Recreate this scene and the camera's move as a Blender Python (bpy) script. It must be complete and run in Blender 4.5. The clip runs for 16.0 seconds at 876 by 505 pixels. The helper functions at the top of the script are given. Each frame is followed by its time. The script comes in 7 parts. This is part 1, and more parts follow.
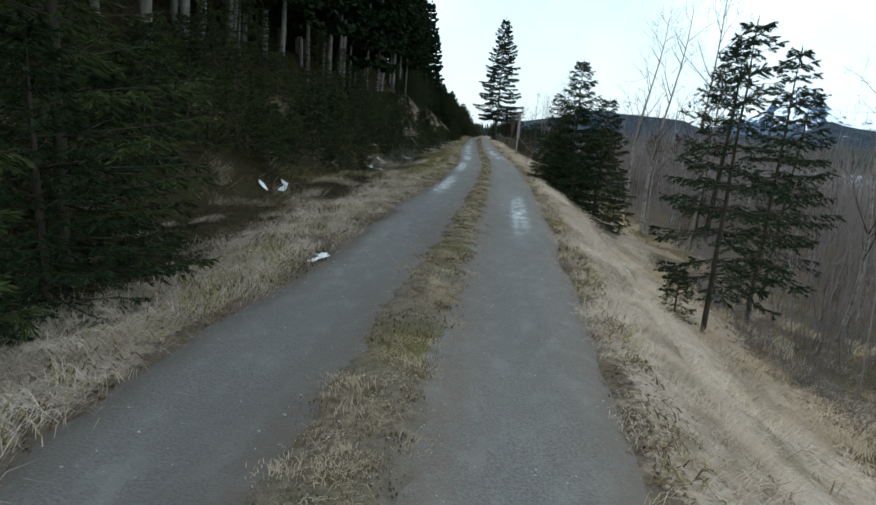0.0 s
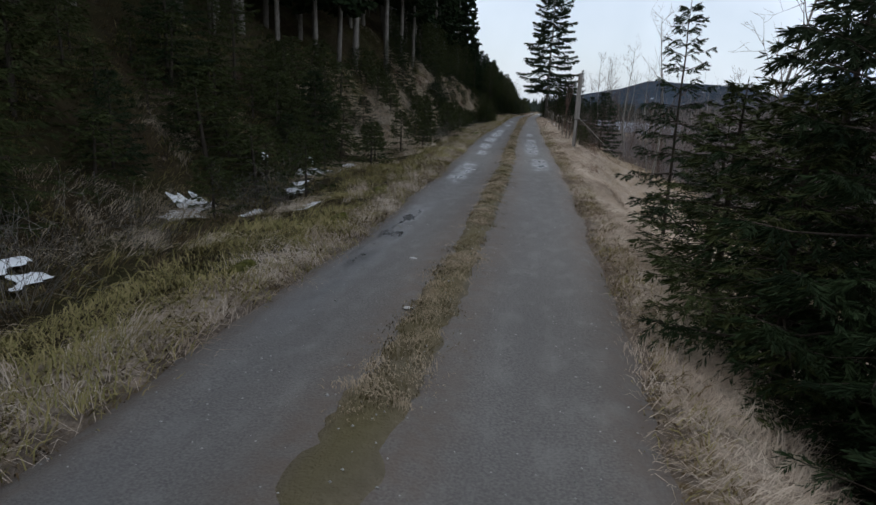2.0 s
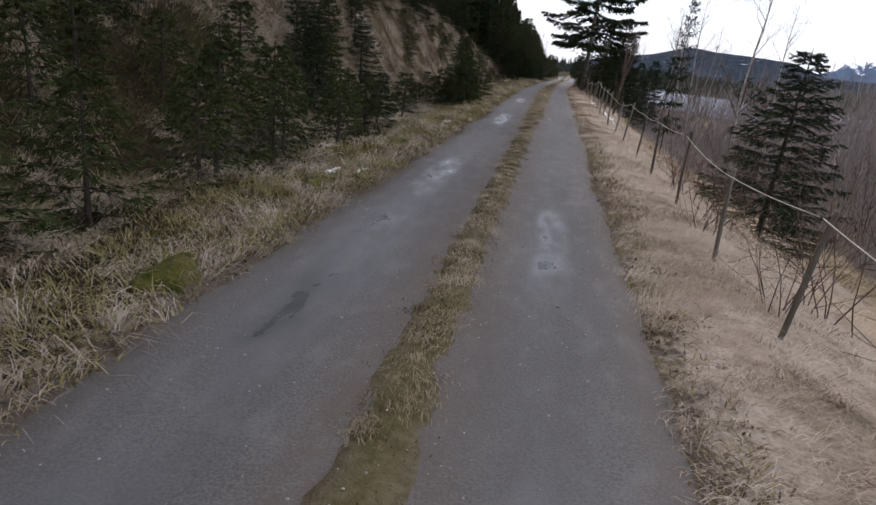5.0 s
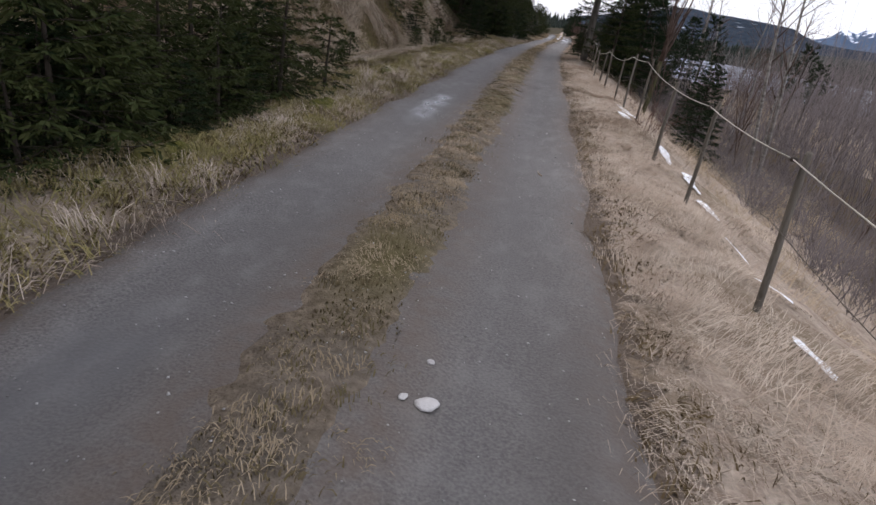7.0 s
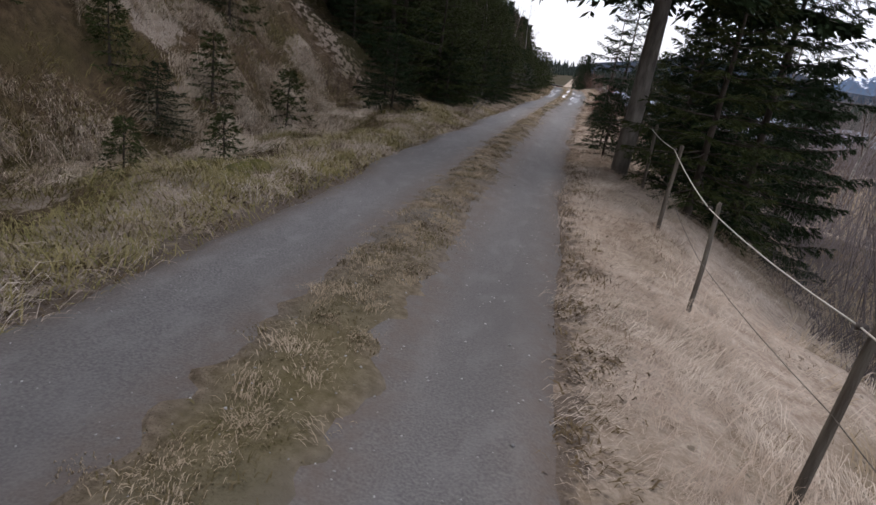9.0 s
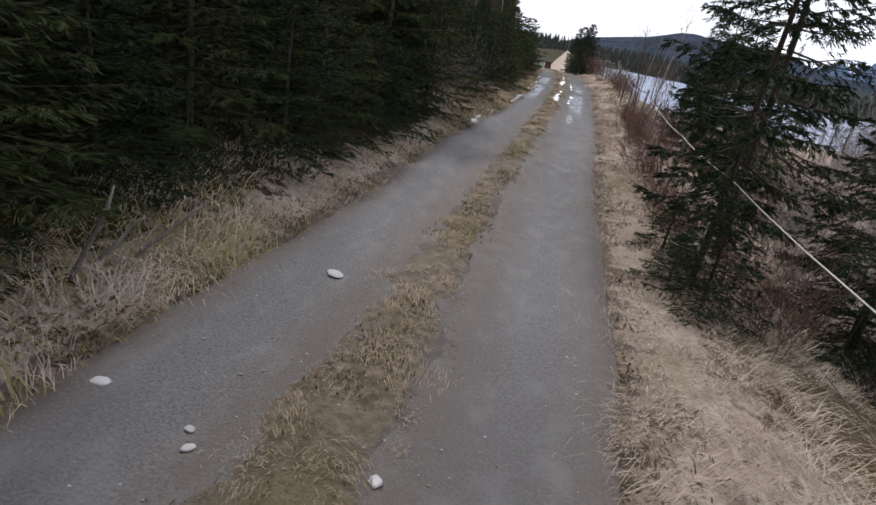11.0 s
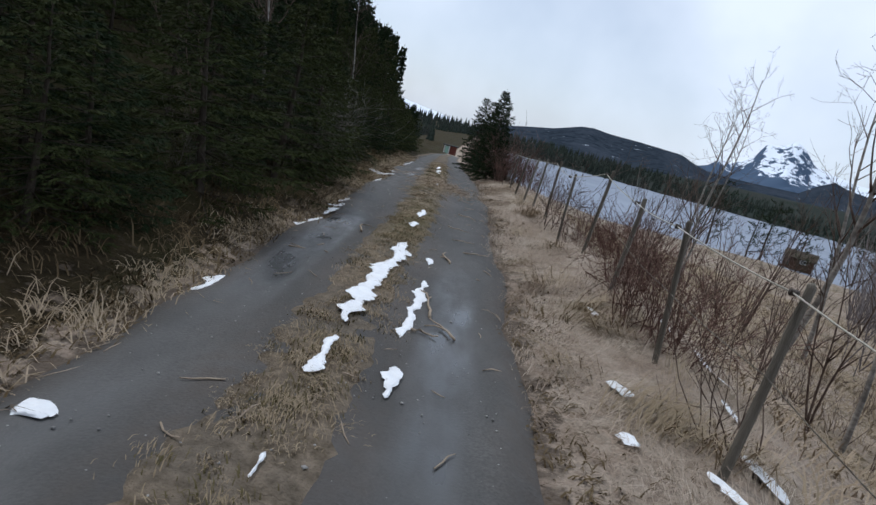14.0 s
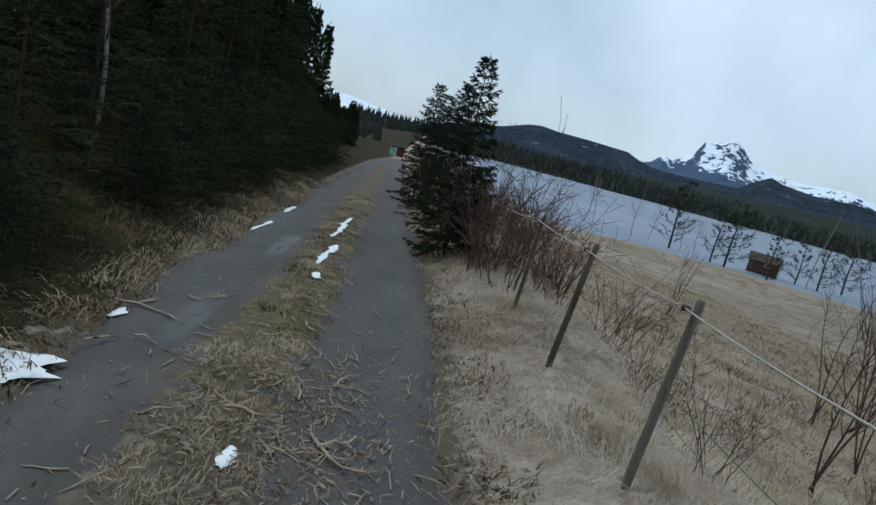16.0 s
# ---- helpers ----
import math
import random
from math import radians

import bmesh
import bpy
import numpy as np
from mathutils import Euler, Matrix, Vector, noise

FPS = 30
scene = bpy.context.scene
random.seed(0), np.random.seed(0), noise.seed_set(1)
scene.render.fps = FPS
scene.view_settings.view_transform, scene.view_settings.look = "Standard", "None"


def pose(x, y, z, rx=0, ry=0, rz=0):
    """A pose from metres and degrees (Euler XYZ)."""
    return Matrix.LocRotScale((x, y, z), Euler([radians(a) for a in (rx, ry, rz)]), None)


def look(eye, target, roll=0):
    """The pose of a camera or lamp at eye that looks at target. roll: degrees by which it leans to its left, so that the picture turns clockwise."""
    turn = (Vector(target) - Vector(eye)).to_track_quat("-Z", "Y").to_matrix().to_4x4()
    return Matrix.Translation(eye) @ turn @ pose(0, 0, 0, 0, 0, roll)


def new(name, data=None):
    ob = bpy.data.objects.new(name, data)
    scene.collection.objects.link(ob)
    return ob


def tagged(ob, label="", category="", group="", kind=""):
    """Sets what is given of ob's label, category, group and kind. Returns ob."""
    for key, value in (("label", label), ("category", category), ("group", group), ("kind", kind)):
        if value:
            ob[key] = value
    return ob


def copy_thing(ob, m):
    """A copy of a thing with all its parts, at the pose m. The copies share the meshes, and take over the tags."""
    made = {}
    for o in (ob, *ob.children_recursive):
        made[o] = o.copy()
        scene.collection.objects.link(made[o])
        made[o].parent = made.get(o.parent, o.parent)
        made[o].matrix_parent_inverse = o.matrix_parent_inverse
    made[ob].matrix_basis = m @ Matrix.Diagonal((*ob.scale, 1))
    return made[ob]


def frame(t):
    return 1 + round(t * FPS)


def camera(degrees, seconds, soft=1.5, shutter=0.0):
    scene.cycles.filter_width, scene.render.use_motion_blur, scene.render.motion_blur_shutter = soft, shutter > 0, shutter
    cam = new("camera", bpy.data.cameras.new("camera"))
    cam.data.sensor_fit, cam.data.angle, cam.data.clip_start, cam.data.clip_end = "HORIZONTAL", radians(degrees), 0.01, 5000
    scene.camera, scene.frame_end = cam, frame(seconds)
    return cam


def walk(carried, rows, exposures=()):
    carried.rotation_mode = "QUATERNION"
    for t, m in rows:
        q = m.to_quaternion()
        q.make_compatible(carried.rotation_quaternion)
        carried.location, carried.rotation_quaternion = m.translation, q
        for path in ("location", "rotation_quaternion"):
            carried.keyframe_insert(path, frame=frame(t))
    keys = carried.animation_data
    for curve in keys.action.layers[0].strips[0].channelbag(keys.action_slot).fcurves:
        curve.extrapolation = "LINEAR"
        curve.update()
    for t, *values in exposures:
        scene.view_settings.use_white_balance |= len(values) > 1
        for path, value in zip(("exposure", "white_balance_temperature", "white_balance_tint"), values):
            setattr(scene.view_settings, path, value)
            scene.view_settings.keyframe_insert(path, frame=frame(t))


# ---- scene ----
# ---- camera ----
cam = camera(72.2, 16.0)
PATH = [
    (0, (0.010, 0.001, 1.541), (-0.307, 3.902, 0.712), 4.75),
    (0.5, (0.215, 4.492, 1.588), (-0.185, 8.370, 0.693), 3.18),
    (1, (0.391, 9.067, 1.696), (0.128, 12.975, 0.885), 6.26),
    (1.5, (0.501, 13.457, 1.660), (-0.119, 17.281, 0.662), 6.05),
    (2, (0.458, 17.588, 1.552), (-0.209, 21.407, 0.565), 2.75),
    (2.5, (0.411, 22.406, 1.496), (-0.148, 26.234, 0.481), 2.68),
    (3, (0.312, 26.736, 1.447), (-0.375, 30.513, 0.325), 4.89),
    (3.5, (0.256, 31.103, 1.531), (-0.357, 34.899, 0.429), 7.03),
    (4, (0.121, 35.620, 1.695), (-0.647, 39.435, 0.770), 4.23),
    (4.5, (-0.273, 39.389, 1.714), (-1.047, 43.158, 0.621), 5.89),
    (7, (-1.027, 60.229, 1.508), (-1.571, 63.883, -0.027), 9.53),
    (7.5, (-1.100, 64.874, 1.554), (-1.570, 68.627, 0.253), 7.46),
    (8, (-1.169, 68.795, 1.649), (-1.732, 72.471, 0.175), 5.25),
    (8.5, (-1.205, 72.820, 1.634), (-1.913, 76.549, 0.372), 8.15),
    (11, (-1.896, 91.743, 1.698), (-2.431, 95.437, 0.260), 11.33),
    (11.5, (-2.026, 95.332, 1.588), (-2.332, 99.135, 0.386), 9.23),
    (12, (-2.093, 98.045, 1.492), (-2.270, 101.901, 0.442), 12.37),
    (12.5, (-1.935, 101.156, 1.496), (-1.851, 105.095, 0.804), 9.74),
    (13, (-1.761, 105.064, 1.441), (-1.742, 109.001, 0.739), 11.48),
    (13.5, (-1.554, 108.958, 1.382), (-1.572, 112.867, 0.535), 13.44),
    (14, (-1.458, 112.802, 1.483), (-1.548, 116.710, 0.637), 14.74),
    (14.5, (-1.394, 115.754, 1.632), (-1.868, 119.637, 0.794), 11.48),
    (15, (-1.464, 118.695, 1.676), (-1.729, 122.614, 0.923), 12.94),
    (15.5, (-1.529, 121.281, 1.645), (-1.456, 125.214, 0.918), 14.21),
    (16, (-1.614, 123.513, 1.682), (-1.392, 127.430, 0.903), 14.57),
]
EXPOSURES = [
    (0.0, 0.36, 6000, -4), (1.0, 0.3, 6080, 2), (1.5, 0.14, 6200, 8), (2.0, -0.1, 6230, 9), (2.5, -0.07, 6260, 11), (3.0, 0.18, 6330, 13), (3.5, 0.34, 6400, 15), (8.5, 0.44, 6560, 18), (11.0, 0.5, 6450, 15),
    (12.5, 0.3, 6500, 18), (13.5, -0.1, 6200, 14), (14.5, -0.22, 5900, 5), (16.0, -0.42, 5700, -1),
]
walk(cam, [(t, look(eye, target, roll)) for t, eye, target, roll in PATH], EXPOSURES)

# ---- light: overcast day, soft high sun ----
world = bpy.data.worlds.new("overcast_sky")
scene.world = world
world.use_nodes = True
SUN_EL, SUN_AZ = radians(58), radians(-62)


def build_sky():
    nt = world.node_tree
    bg = nt.nodes["Background"]
    sky = nt.nodes.new("ShaderNodeTexSky")
    sky.sky_type = "NISHITA"
    sky.sun_disc = False
    sky.sun_elevation = SUN_EL
    sky.sun_rotation = SUN_AZ
    sky.air_density, sky.dust_density = 1.0, 2.0
    tc = nt.nodes.new("ShaderNodeTexCoord")
    clouds = nt.nodes.new("ShaderNodeTexNoise")
    clouds.inputs["Scale"].default_value = 2.2
    clouds.inputs["Detail"].default_value = 5
    ramp = nt.nodes.new("ShaderNodeValToRGB")
    ramp.color_ramp.elements[0].position, ramp.color_ramp.elements[1].position = 0.3, 0.62
    ramp.color_ramp.elements[0].color = (0.42, 0.42, 0.42, 1)
    ramp.color_ramp.elements[1].color = (0.97, 0.97, 0.97, 1)
    mix = nt.nodes.new("ShaderNodeMixRGB")
    mix.inputs[2].default_value = (8.3, 8.9, 9.8, 1)
    nt.links.new(tc.outputs["Generated"], clouds.inputs["Vector"])
    nt.links.new(clouds.outputs["Fac"], ramp.inputs["Fac"])
    nt.links.new(ramp.outputs["Color"], mix.inputs[0])
    nt.links.new(sky.outputs["Color"], mix.inputs[1])
    nt.links.new(mix.outputs["Color"], bg.inputs["Color"])
    bg.inputs["Strength"].default_value = 0.122


build_sky()
sun = new("sun", bpy.data.lights.new("sun", "SUN"))
sun.data.energy, sun.data.angle, sun.data.color = 1.5, radians(14), (1.0, 0.98, 0.95)
sun.matrix_world = look((0, 0, 50), (-math.sin(SUN_AZ) * 50 / math.tan(SUN_EL), -math.cos(SUN_AZ) * 50 / math.tan(SUN_EL), 0))


# ---- materials ----
def material(name, c1, c2, scale=20.0, c3=None, scale3=1.5, rough=0.9, bump=0.3, bump_scale=60.0, island=None, fac3=0.6, metallic=0.0, spec=0.08, stretch=None, obj_random=None):
    m = bpy.data.materials.new(name)
    m.use_nodes = True
    nt = m.node_tree
    bsdf = nt.nodes["Principled BSDF"]
    bsdf.inputs["Roughness"].default_value = rough
    bsdf.inputs["Metallic"].default_value = metallic
    bsdf.inputs["Specular IOR Level"].default_value = spec
    tc = nt.nodes.new("ShaderNodeTexCoord")
    vec = tc.outputs["Object"]
    if stretch:
        mp = nt.nodes.new("ShaderNodeMapping")
        mp.inputs["Scale"].default_value = stretch
        nt.links.new(vec, mp.inputs["Vector"])
        vec = mp.outputs["Vector"]

    def noise_tex(sc, detail=4):
        n = nt.nodes.new("ShaderNodeTexNoise")
        n.inputs["Scale"].default_value = sc
        n.inputs["Detail"].default_value = detail
        nt.links.new(vec, n.inputs["Vector"])
        return n

    def spread(sock, lo, hi):
        r = nt.nodes.new("ShaderNodeMapRange")
        r.inputs["From Min"].default_value, r.inputs["From Max"].default_value = lo, hi
        nt.links.new(sock, r.inputs["Value"])
        return r.outputs["Result"]

    def mixed(fac, a, b):
        x = nt.nodes.new("ShaderNodeMixRGB")
        nt.links.new(fac, x.inputs[0])
        for k, v in ((1, a), (2, b)):
            if isinstance(v, tuple):
                x.inputs[k].default_value = (*v, 1)
            else:
                nt.links.new(v, x.inputs[k])
        return x.outputs["Color"]

    col = mixed(spread(noise_tex(scale).outputs["Fac"], 0.32, 0.68), c1, c2)
    if c3:
        f = nt.nodes.new("ShaderNodeMath")
        f.operation = "MULTIPLY"
        f.inputs[1].default_value = fac3
        nt.links.new(spread(noise_tex(scale3).outputs["Fac"], 0.42, 0.66), f.inputs[0])
        col = mixed(f.outputs[0], col, c3)
    if island:
        g = nt.nodes.new("ShaderNodeNewGeometry")
        col = mixed(spread(g.outputs["Random Per Island"], 0.0, 1.6), col, island)
    if obj_random:
        g = nt.nodes.new("ShaderNodeObjectInfo")
        col = mixed(spread(g.outputs["Random"], 0.0, 1.5), col, obj_random)
    nt.links.new(col, bsdf.inputs["Base Color"])
    if bump:
        b = nt.nodes.new("ShaderNodeBump")
        b.inputs["Strength"].default_value = bump
        b.inputs["Distance"].default_value = 0.02
        nt.links.new(noise_tex(bump_scale, 6).outputs["Fac"], b.inputs["Height"])
        nt.links.new(b.outputs["Normal"], bsdf.inputs["Normal"])
    return m


M_STRIP = material("moss_and_straw", (0.095, 0.075, 0.052), (0.22, 0.175, 0.13), 16, (0.125, 0.11, 0.092), 1.6, 0.95, 1.0, 70, fac3=0.75)
M_STRIPMOSS = material("strip_moss", (0.06, 0.054, 0.022), (0.125, 0.106, 0.046), 5, (0.13, 0.095, 0.055), 1.2, 0.9, 0, island=(0.16, 0.125, 0.075), fac3=0.6)
M_STRAW = material("dry_grass", (0.42, 0.34, 0.265), (0.66, 0.575, 0.475), 3, (0.30, 0.22, 0.16), 0.9, 0.8, 0, island=(0.24, 0.18, 0.135), fac3=0.65)
M_GREENGRASS = material("green_grass", (0.12, 0.115, 0.035), (0.22, 0.19, 0.075), 3, rough=0.8, bump=0, island=(0.32, 0.25, 0.13))
M_HEATH = material("brown_heath", (0.05, 0.033, 0.018), (0.115, 0.08, 0.042), 4, rough=0.9, bump=0, island=(0.17, 0.13, 0.075))
M_MOSS = material("yellow_green_moss", (0.035, 0.04, 0.01), (0.12, 0.112, 0.026), 14, (0.19, 0.155, 0.08), 4, rough=0.95, bump=0.9, bump_scale=70)
M_SNOW = material("old_snow", (0.80, 0.82, 0.85), (0.88, 0.89, 0.90), 20, (0.62, 0.62, 0.62), 9, 0.6, 0.35, 60, fac3=0.3)
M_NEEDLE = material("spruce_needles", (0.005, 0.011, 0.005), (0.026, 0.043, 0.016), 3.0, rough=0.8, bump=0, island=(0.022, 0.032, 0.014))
M_NEEDLE_YOUNG = material("young_spruce_needles", (0.014, 0.024, 0.008), (0.046, 0.06, 0.018), 3, rough=0.8, bump=0, island=(0.055, 0.055, 0.02))
M_PINE = material("pine_needles", (0.010, 0.02, 0.011), (0.034, 0.05, 0.026), 3, rough=0.8, bump=0, island=(0.035, 0.045, 0.025))
M_BARK = material("spruce_bark", (0.036, 0.029, 0.023), (0.085, 0.07, 0.056), 14, (0.035, 0.028, 0.022), 3, 0.95, 0.9, 40, stretch=(1, 1, 0.3))
M_GREYBARK = material("lichen_grey_bark", (0.13, 0.115, 0.10), (0.26, 0.24, 0.21), 14, (0.05, 0.042, 0.036), 3, 0.95, 0.9, 40, stretch=(1, 1, 0.3))
M_BANKSTRAW = material("bank_straw", (0.48, 0.39, 0.3), (0.72, 0.62, 0.5), 2, (0.34, 0.255, 0.17), 0.65, 0.85, 0, island=(0.3, 0.23, 0.16), fac3=0.55)
M_BIRCH = material("birch_bark", (0.20, 0.18, 0.16), (0.36, 0.335, 0.30), 10, (0.05, 0.042, 0.037), 4, 0.85, 0.5, 30, stretch=(1, 1, 2.5))
M_FIELD = material("field_straw", (0.30, 0.235, 0.165), (0.48, 0.39, 0.29), 1.2, (0.22, 0.17, 0.09), 0.35, 0.85, 0, island=(0.26, 0.20, 0.13), fac3=0.6)
M_TWIG = material("bare_twigs", (0.075, 0.05, 0.04), (0.15, 0.11, 0.09), 6, rough=0.9, bump=0)
M_REDTWIG = material("reddish_bush_twigs", (0.085, 0.045, 0.036), (0.17, 0.10, 0.08), 6, rough=0.85, bump=0)
M_POST = material("weathered_wood", (0.085, 0.07, 0.055), (0.17, 0.15, 0.12), 9, (0.04, 0.033, 0.027), 4, 0.9, 0.7, 50, stretch=(3, 3, 0.4), obj_random=(0.22, 0.20, 0.17))
M_POLE = material("grey_pole_wood", (0.24, 0.22, 0.20), (0.36, 0.34, 0.31), 8, (0.14, 0.12, 0.10), 3, 0.85, 0.6, 40, stretch=(3, 3, 0.25))
M_TARWOOD = material("dark_tarred_wood", (0.055, 0.045, 0.04), (0.11, 0.095, 0.085), 8, rough=0.8, bump=0.6, bump_scale=40, stretch=(3, 3, 0.25))
M_ROPE = material("pale_fence_rope", (0.42, 0.40, 0.34), (0.55, 0.53, 0.46), 60, rough=0.8, bump=0.3, bump_scale=200)
M_STONE = material("pale_stone", (0.36, 0.35, 0.34), (0.52, 0.50, 0.48), 9, (0.22, 0.21, 0.2), 3, 0.9, 0.6, 60, obj_random=(0.6, 0.58, 0.56))
M_LAKE = material("lake_ice", (0.15, 0.18, 0.235), (0.21, 0.24, 0.30), 0.05, (0.12, 0.145, 0.19), 0.012, 0.5, 0.05, 0.5, spec=0.3)
M_FARWOOD = material("far_forest", (0.010, 0.016, 0.013), (0.026, 0.034, 0.026), 0.15, (0.038, 0.037, 0.034), 0.02, 0.95, 0, island=(0.034, 0.04, 0.034), spec=0.02)
M_RED = material("red_painted_boards", (0.10, 0.034, 0.026), (0.145, 0.052, 0.04), 5, rough=0.7, bump=0.4, bump_scale=20)
M_WHITE = material("white_paint", (0.66, 0.68, 0.66), (0.74, 0.76, 0.74), 5, rough=0.6, bump=0.2, bump_scale=20)
M_GREENPAINT = material("pale_green_paint", (0.24, 0.40, 0.32), (0.30, 0.46, 0.38), 5, rough=0.6, bump=0.2, bump_scale=20)
M_ROOF = material("dark_roofing", (0.03, 0.03, 0.032), (0.06, 0.06, 0.06), 6, rough=0.8, bump=0.4, bump_scale=20)
M_BROWNWALL = material("brown_log_wall", (0.055, 0.032, 0.022), (0.10, 0.06, 0.04), 5, rough=0.8, bump=0.5, bump_scale=10)
M_CABINROOF = material("faded_roof_turf", (0.045, 0.038, 0.03), (0.09, 0.075, 0.055), 3, rough=0.9, bump=0.5, bump_scale=6)
M_DARKGLASS = material("dark_window_glass", (0.015, 0.017, 0.02), (0.02, 0.022, 0.025), 2, rough=0.08, bump=0, spec=0.6)


class Nodes:
    """Short hand for building one node material."""

    def __init__(self, name):
        self.m = bpy.data.materials.new(name)
        self.m.use_nodes = True
        self.nt = self.m.node_tree
        self.b = self.nt.nodes["Principled BSDF"]
        self.tc = self.nt.nodes.new("ShaderNodeTexCoord")

    def tex(self, scale, detail, stretch=(1, 1, 1)):
        mp = self.nt.nodes.new("ShaderNodeMapping")
        mp.inputs["Scale"].default_value = stretch
        n = self.nt.nodes.new("ShaderNodeTexNoise")
        n.inputs["Scale"].default_value, n.inputs["Detail"].default_value = scale, detail
        self.nt.links.new(self.tc.outputs["Object"], mp.inputs["Vector"])
        self.nt.links.new(mp.outputs["Vector"], n.inputs["Vector"])
        return n.outputs["Fac"]

    def ranged(self, sock, a, c, lo, hi):
        r = self.nt.nodes.new("ShaderNodeMapRange")
        for k, v in (("From Min", a), ("From Max", c), ("To Min", lo), ("To Max", hi)):
            r.inputs[k].default_value = v
        self.nt.links.new(sock, r.inputs["Value"])
        return r.outputs["Result"]

    def mix(self, fac, a, c):
        x = self.nt.nodes.new("ShaderNodeMixRGB")
        for k, v in ((0, fac), (1, a), (2, c)):
            if isinstance(v, tuple):
                x.inputs[k].default_value = (*v, 1)
            else:
                self.nt.links.new(v, x.inputs[k])
        return x.outputs["Color"]

    def math(self, op, a, c):
        x = self.nt.nodes.new("ShaderNodeMath")
        x.operation = op
        x.use_clamp = True
        for k, v in ((0, a), (1, c)):
            if isinstance(v, float):
                x.inputs[k].default_value = v
            else:
                self.nt.links.new(v, x.inputs[k])
        return x.outputs[0]

    def attr(self, name):
        a = self.nt.nodes.new("ShaderNodeAttribute")
        a.attribute_name = name
        return a.outputs["Fac"]

    def bump(self, height, strength, distance):
        bp = self.nt.nodes.new("ShaderNodeBump")
        bp.inputs["Distance"].default_value = distance
        if isinstance(strength, float):
            bp.inputs["Strength"].default_value = strength
        else:
            self.nt.links.new(strength, bp.inputs["Strength"])
        self.nt.links.new(height, bp.inputs["Height"])
        self.nt.links.new(bp.outputs["Normal"], self.b.inputs["Normal"])


def ground_material():
    """Matted straw; the mesh says where needle litter, darkened with painted spruce shade, or brown heath takes over,
    with ragged borders.
    """
    n = Nodes("hillside_ground")
    fine, mid, wide = n.tex(38, 7), n.tex(7, 6), n.tex(0.7, 4)
    straw = n.mix(n.ranged(mid, 0.32, 0.68, 0, 1), (0.29, 0.225, 0.175), (0.47, 0.395, 0.32))
    straw = n.mix(n.ranged(wide, 0.45, 0.66, 0, 0.6), straw, (0.15, 0.115, 0.065))
    # needle litter taken near black: shade under the spruces is in its colour
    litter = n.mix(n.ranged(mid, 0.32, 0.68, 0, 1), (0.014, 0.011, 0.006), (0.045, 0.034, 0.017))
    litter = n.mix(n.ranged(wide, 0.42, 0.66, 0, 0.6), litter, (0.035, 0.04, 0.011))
    heath = n.mix(n.ranged(mid, 0.32, 0.68, 0, 1), (0.05, 0.034, 0.02), (0.15, 0.104, 0.062))
    heath = n.mix(n.ranged(wide, 0.42, 0.66, 0, 0.7), heath, (0.06, 0.055, 0.018))
    rag = n.ranged(mid, 0.3, 0.7, -0.45, 0.45)

    def border(name):
        s = n.nt.nodes.new("ShaderNodeMath")
        s.operation = "ADD"
        n.nt.links.new(n.attr(name), s.inputs[0])
        n.nt.links.new(rag, s.inputs[1])
        return n.ranged(s.outputs[0], 0.35, 0.65, 0, 1)

    col = n.mix(border("heath"), straw, heath)
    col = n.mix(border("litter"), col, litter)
    col = n.mix(border("verge"), col, (0.135, 0.108, 0.086))
    n.nt.links.new(n.mix(n.ranged(fine, 0.3, 0.7, 0.0, 0.35), col, (0.05, 0.035, 0.02)), n.b.inputs["Base Color"])
    n.b.inputs["Roughness"].default_value = 0.95
    n.b.inputs["Specular IOR Level"].default_value = 0.06
    n.bump(fine, 1.0, 0.03)
    return n.m


M_GROUND = ground_material()


def hill_material():
    """Wooded hillside, blue-grey from painted distance haze, with a few small snowfields among the trees."""
    n = Nodes("forest_hill")
    # tree colours lifted towards blue, standing in for haze over the lake
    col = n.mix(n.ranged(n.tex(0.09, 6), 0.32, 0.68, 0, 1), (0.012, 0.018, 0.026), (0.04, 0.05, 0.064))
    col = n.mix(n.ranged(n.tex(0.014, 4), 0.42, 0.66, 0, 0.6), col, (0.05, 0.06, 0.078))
    col = n.mix(n.ranged(n.tex(0.055, 5, (1, 1, 2.2)), 0.70, 0.73, 0, 0.75), col, (0.55, 0.6, 0.66))
    n.nt.links.new(col, n.b.inputs["Base Color"])
    n.b.inputs["Roughness"].default_value = 0.95
    n.b.inputs["Specular IOR Level"].default_value = 0.0
    n.bump(n.tex(0.2, 6), 1.0, 0.5)
    return n.m


M_HILL = hill_material()


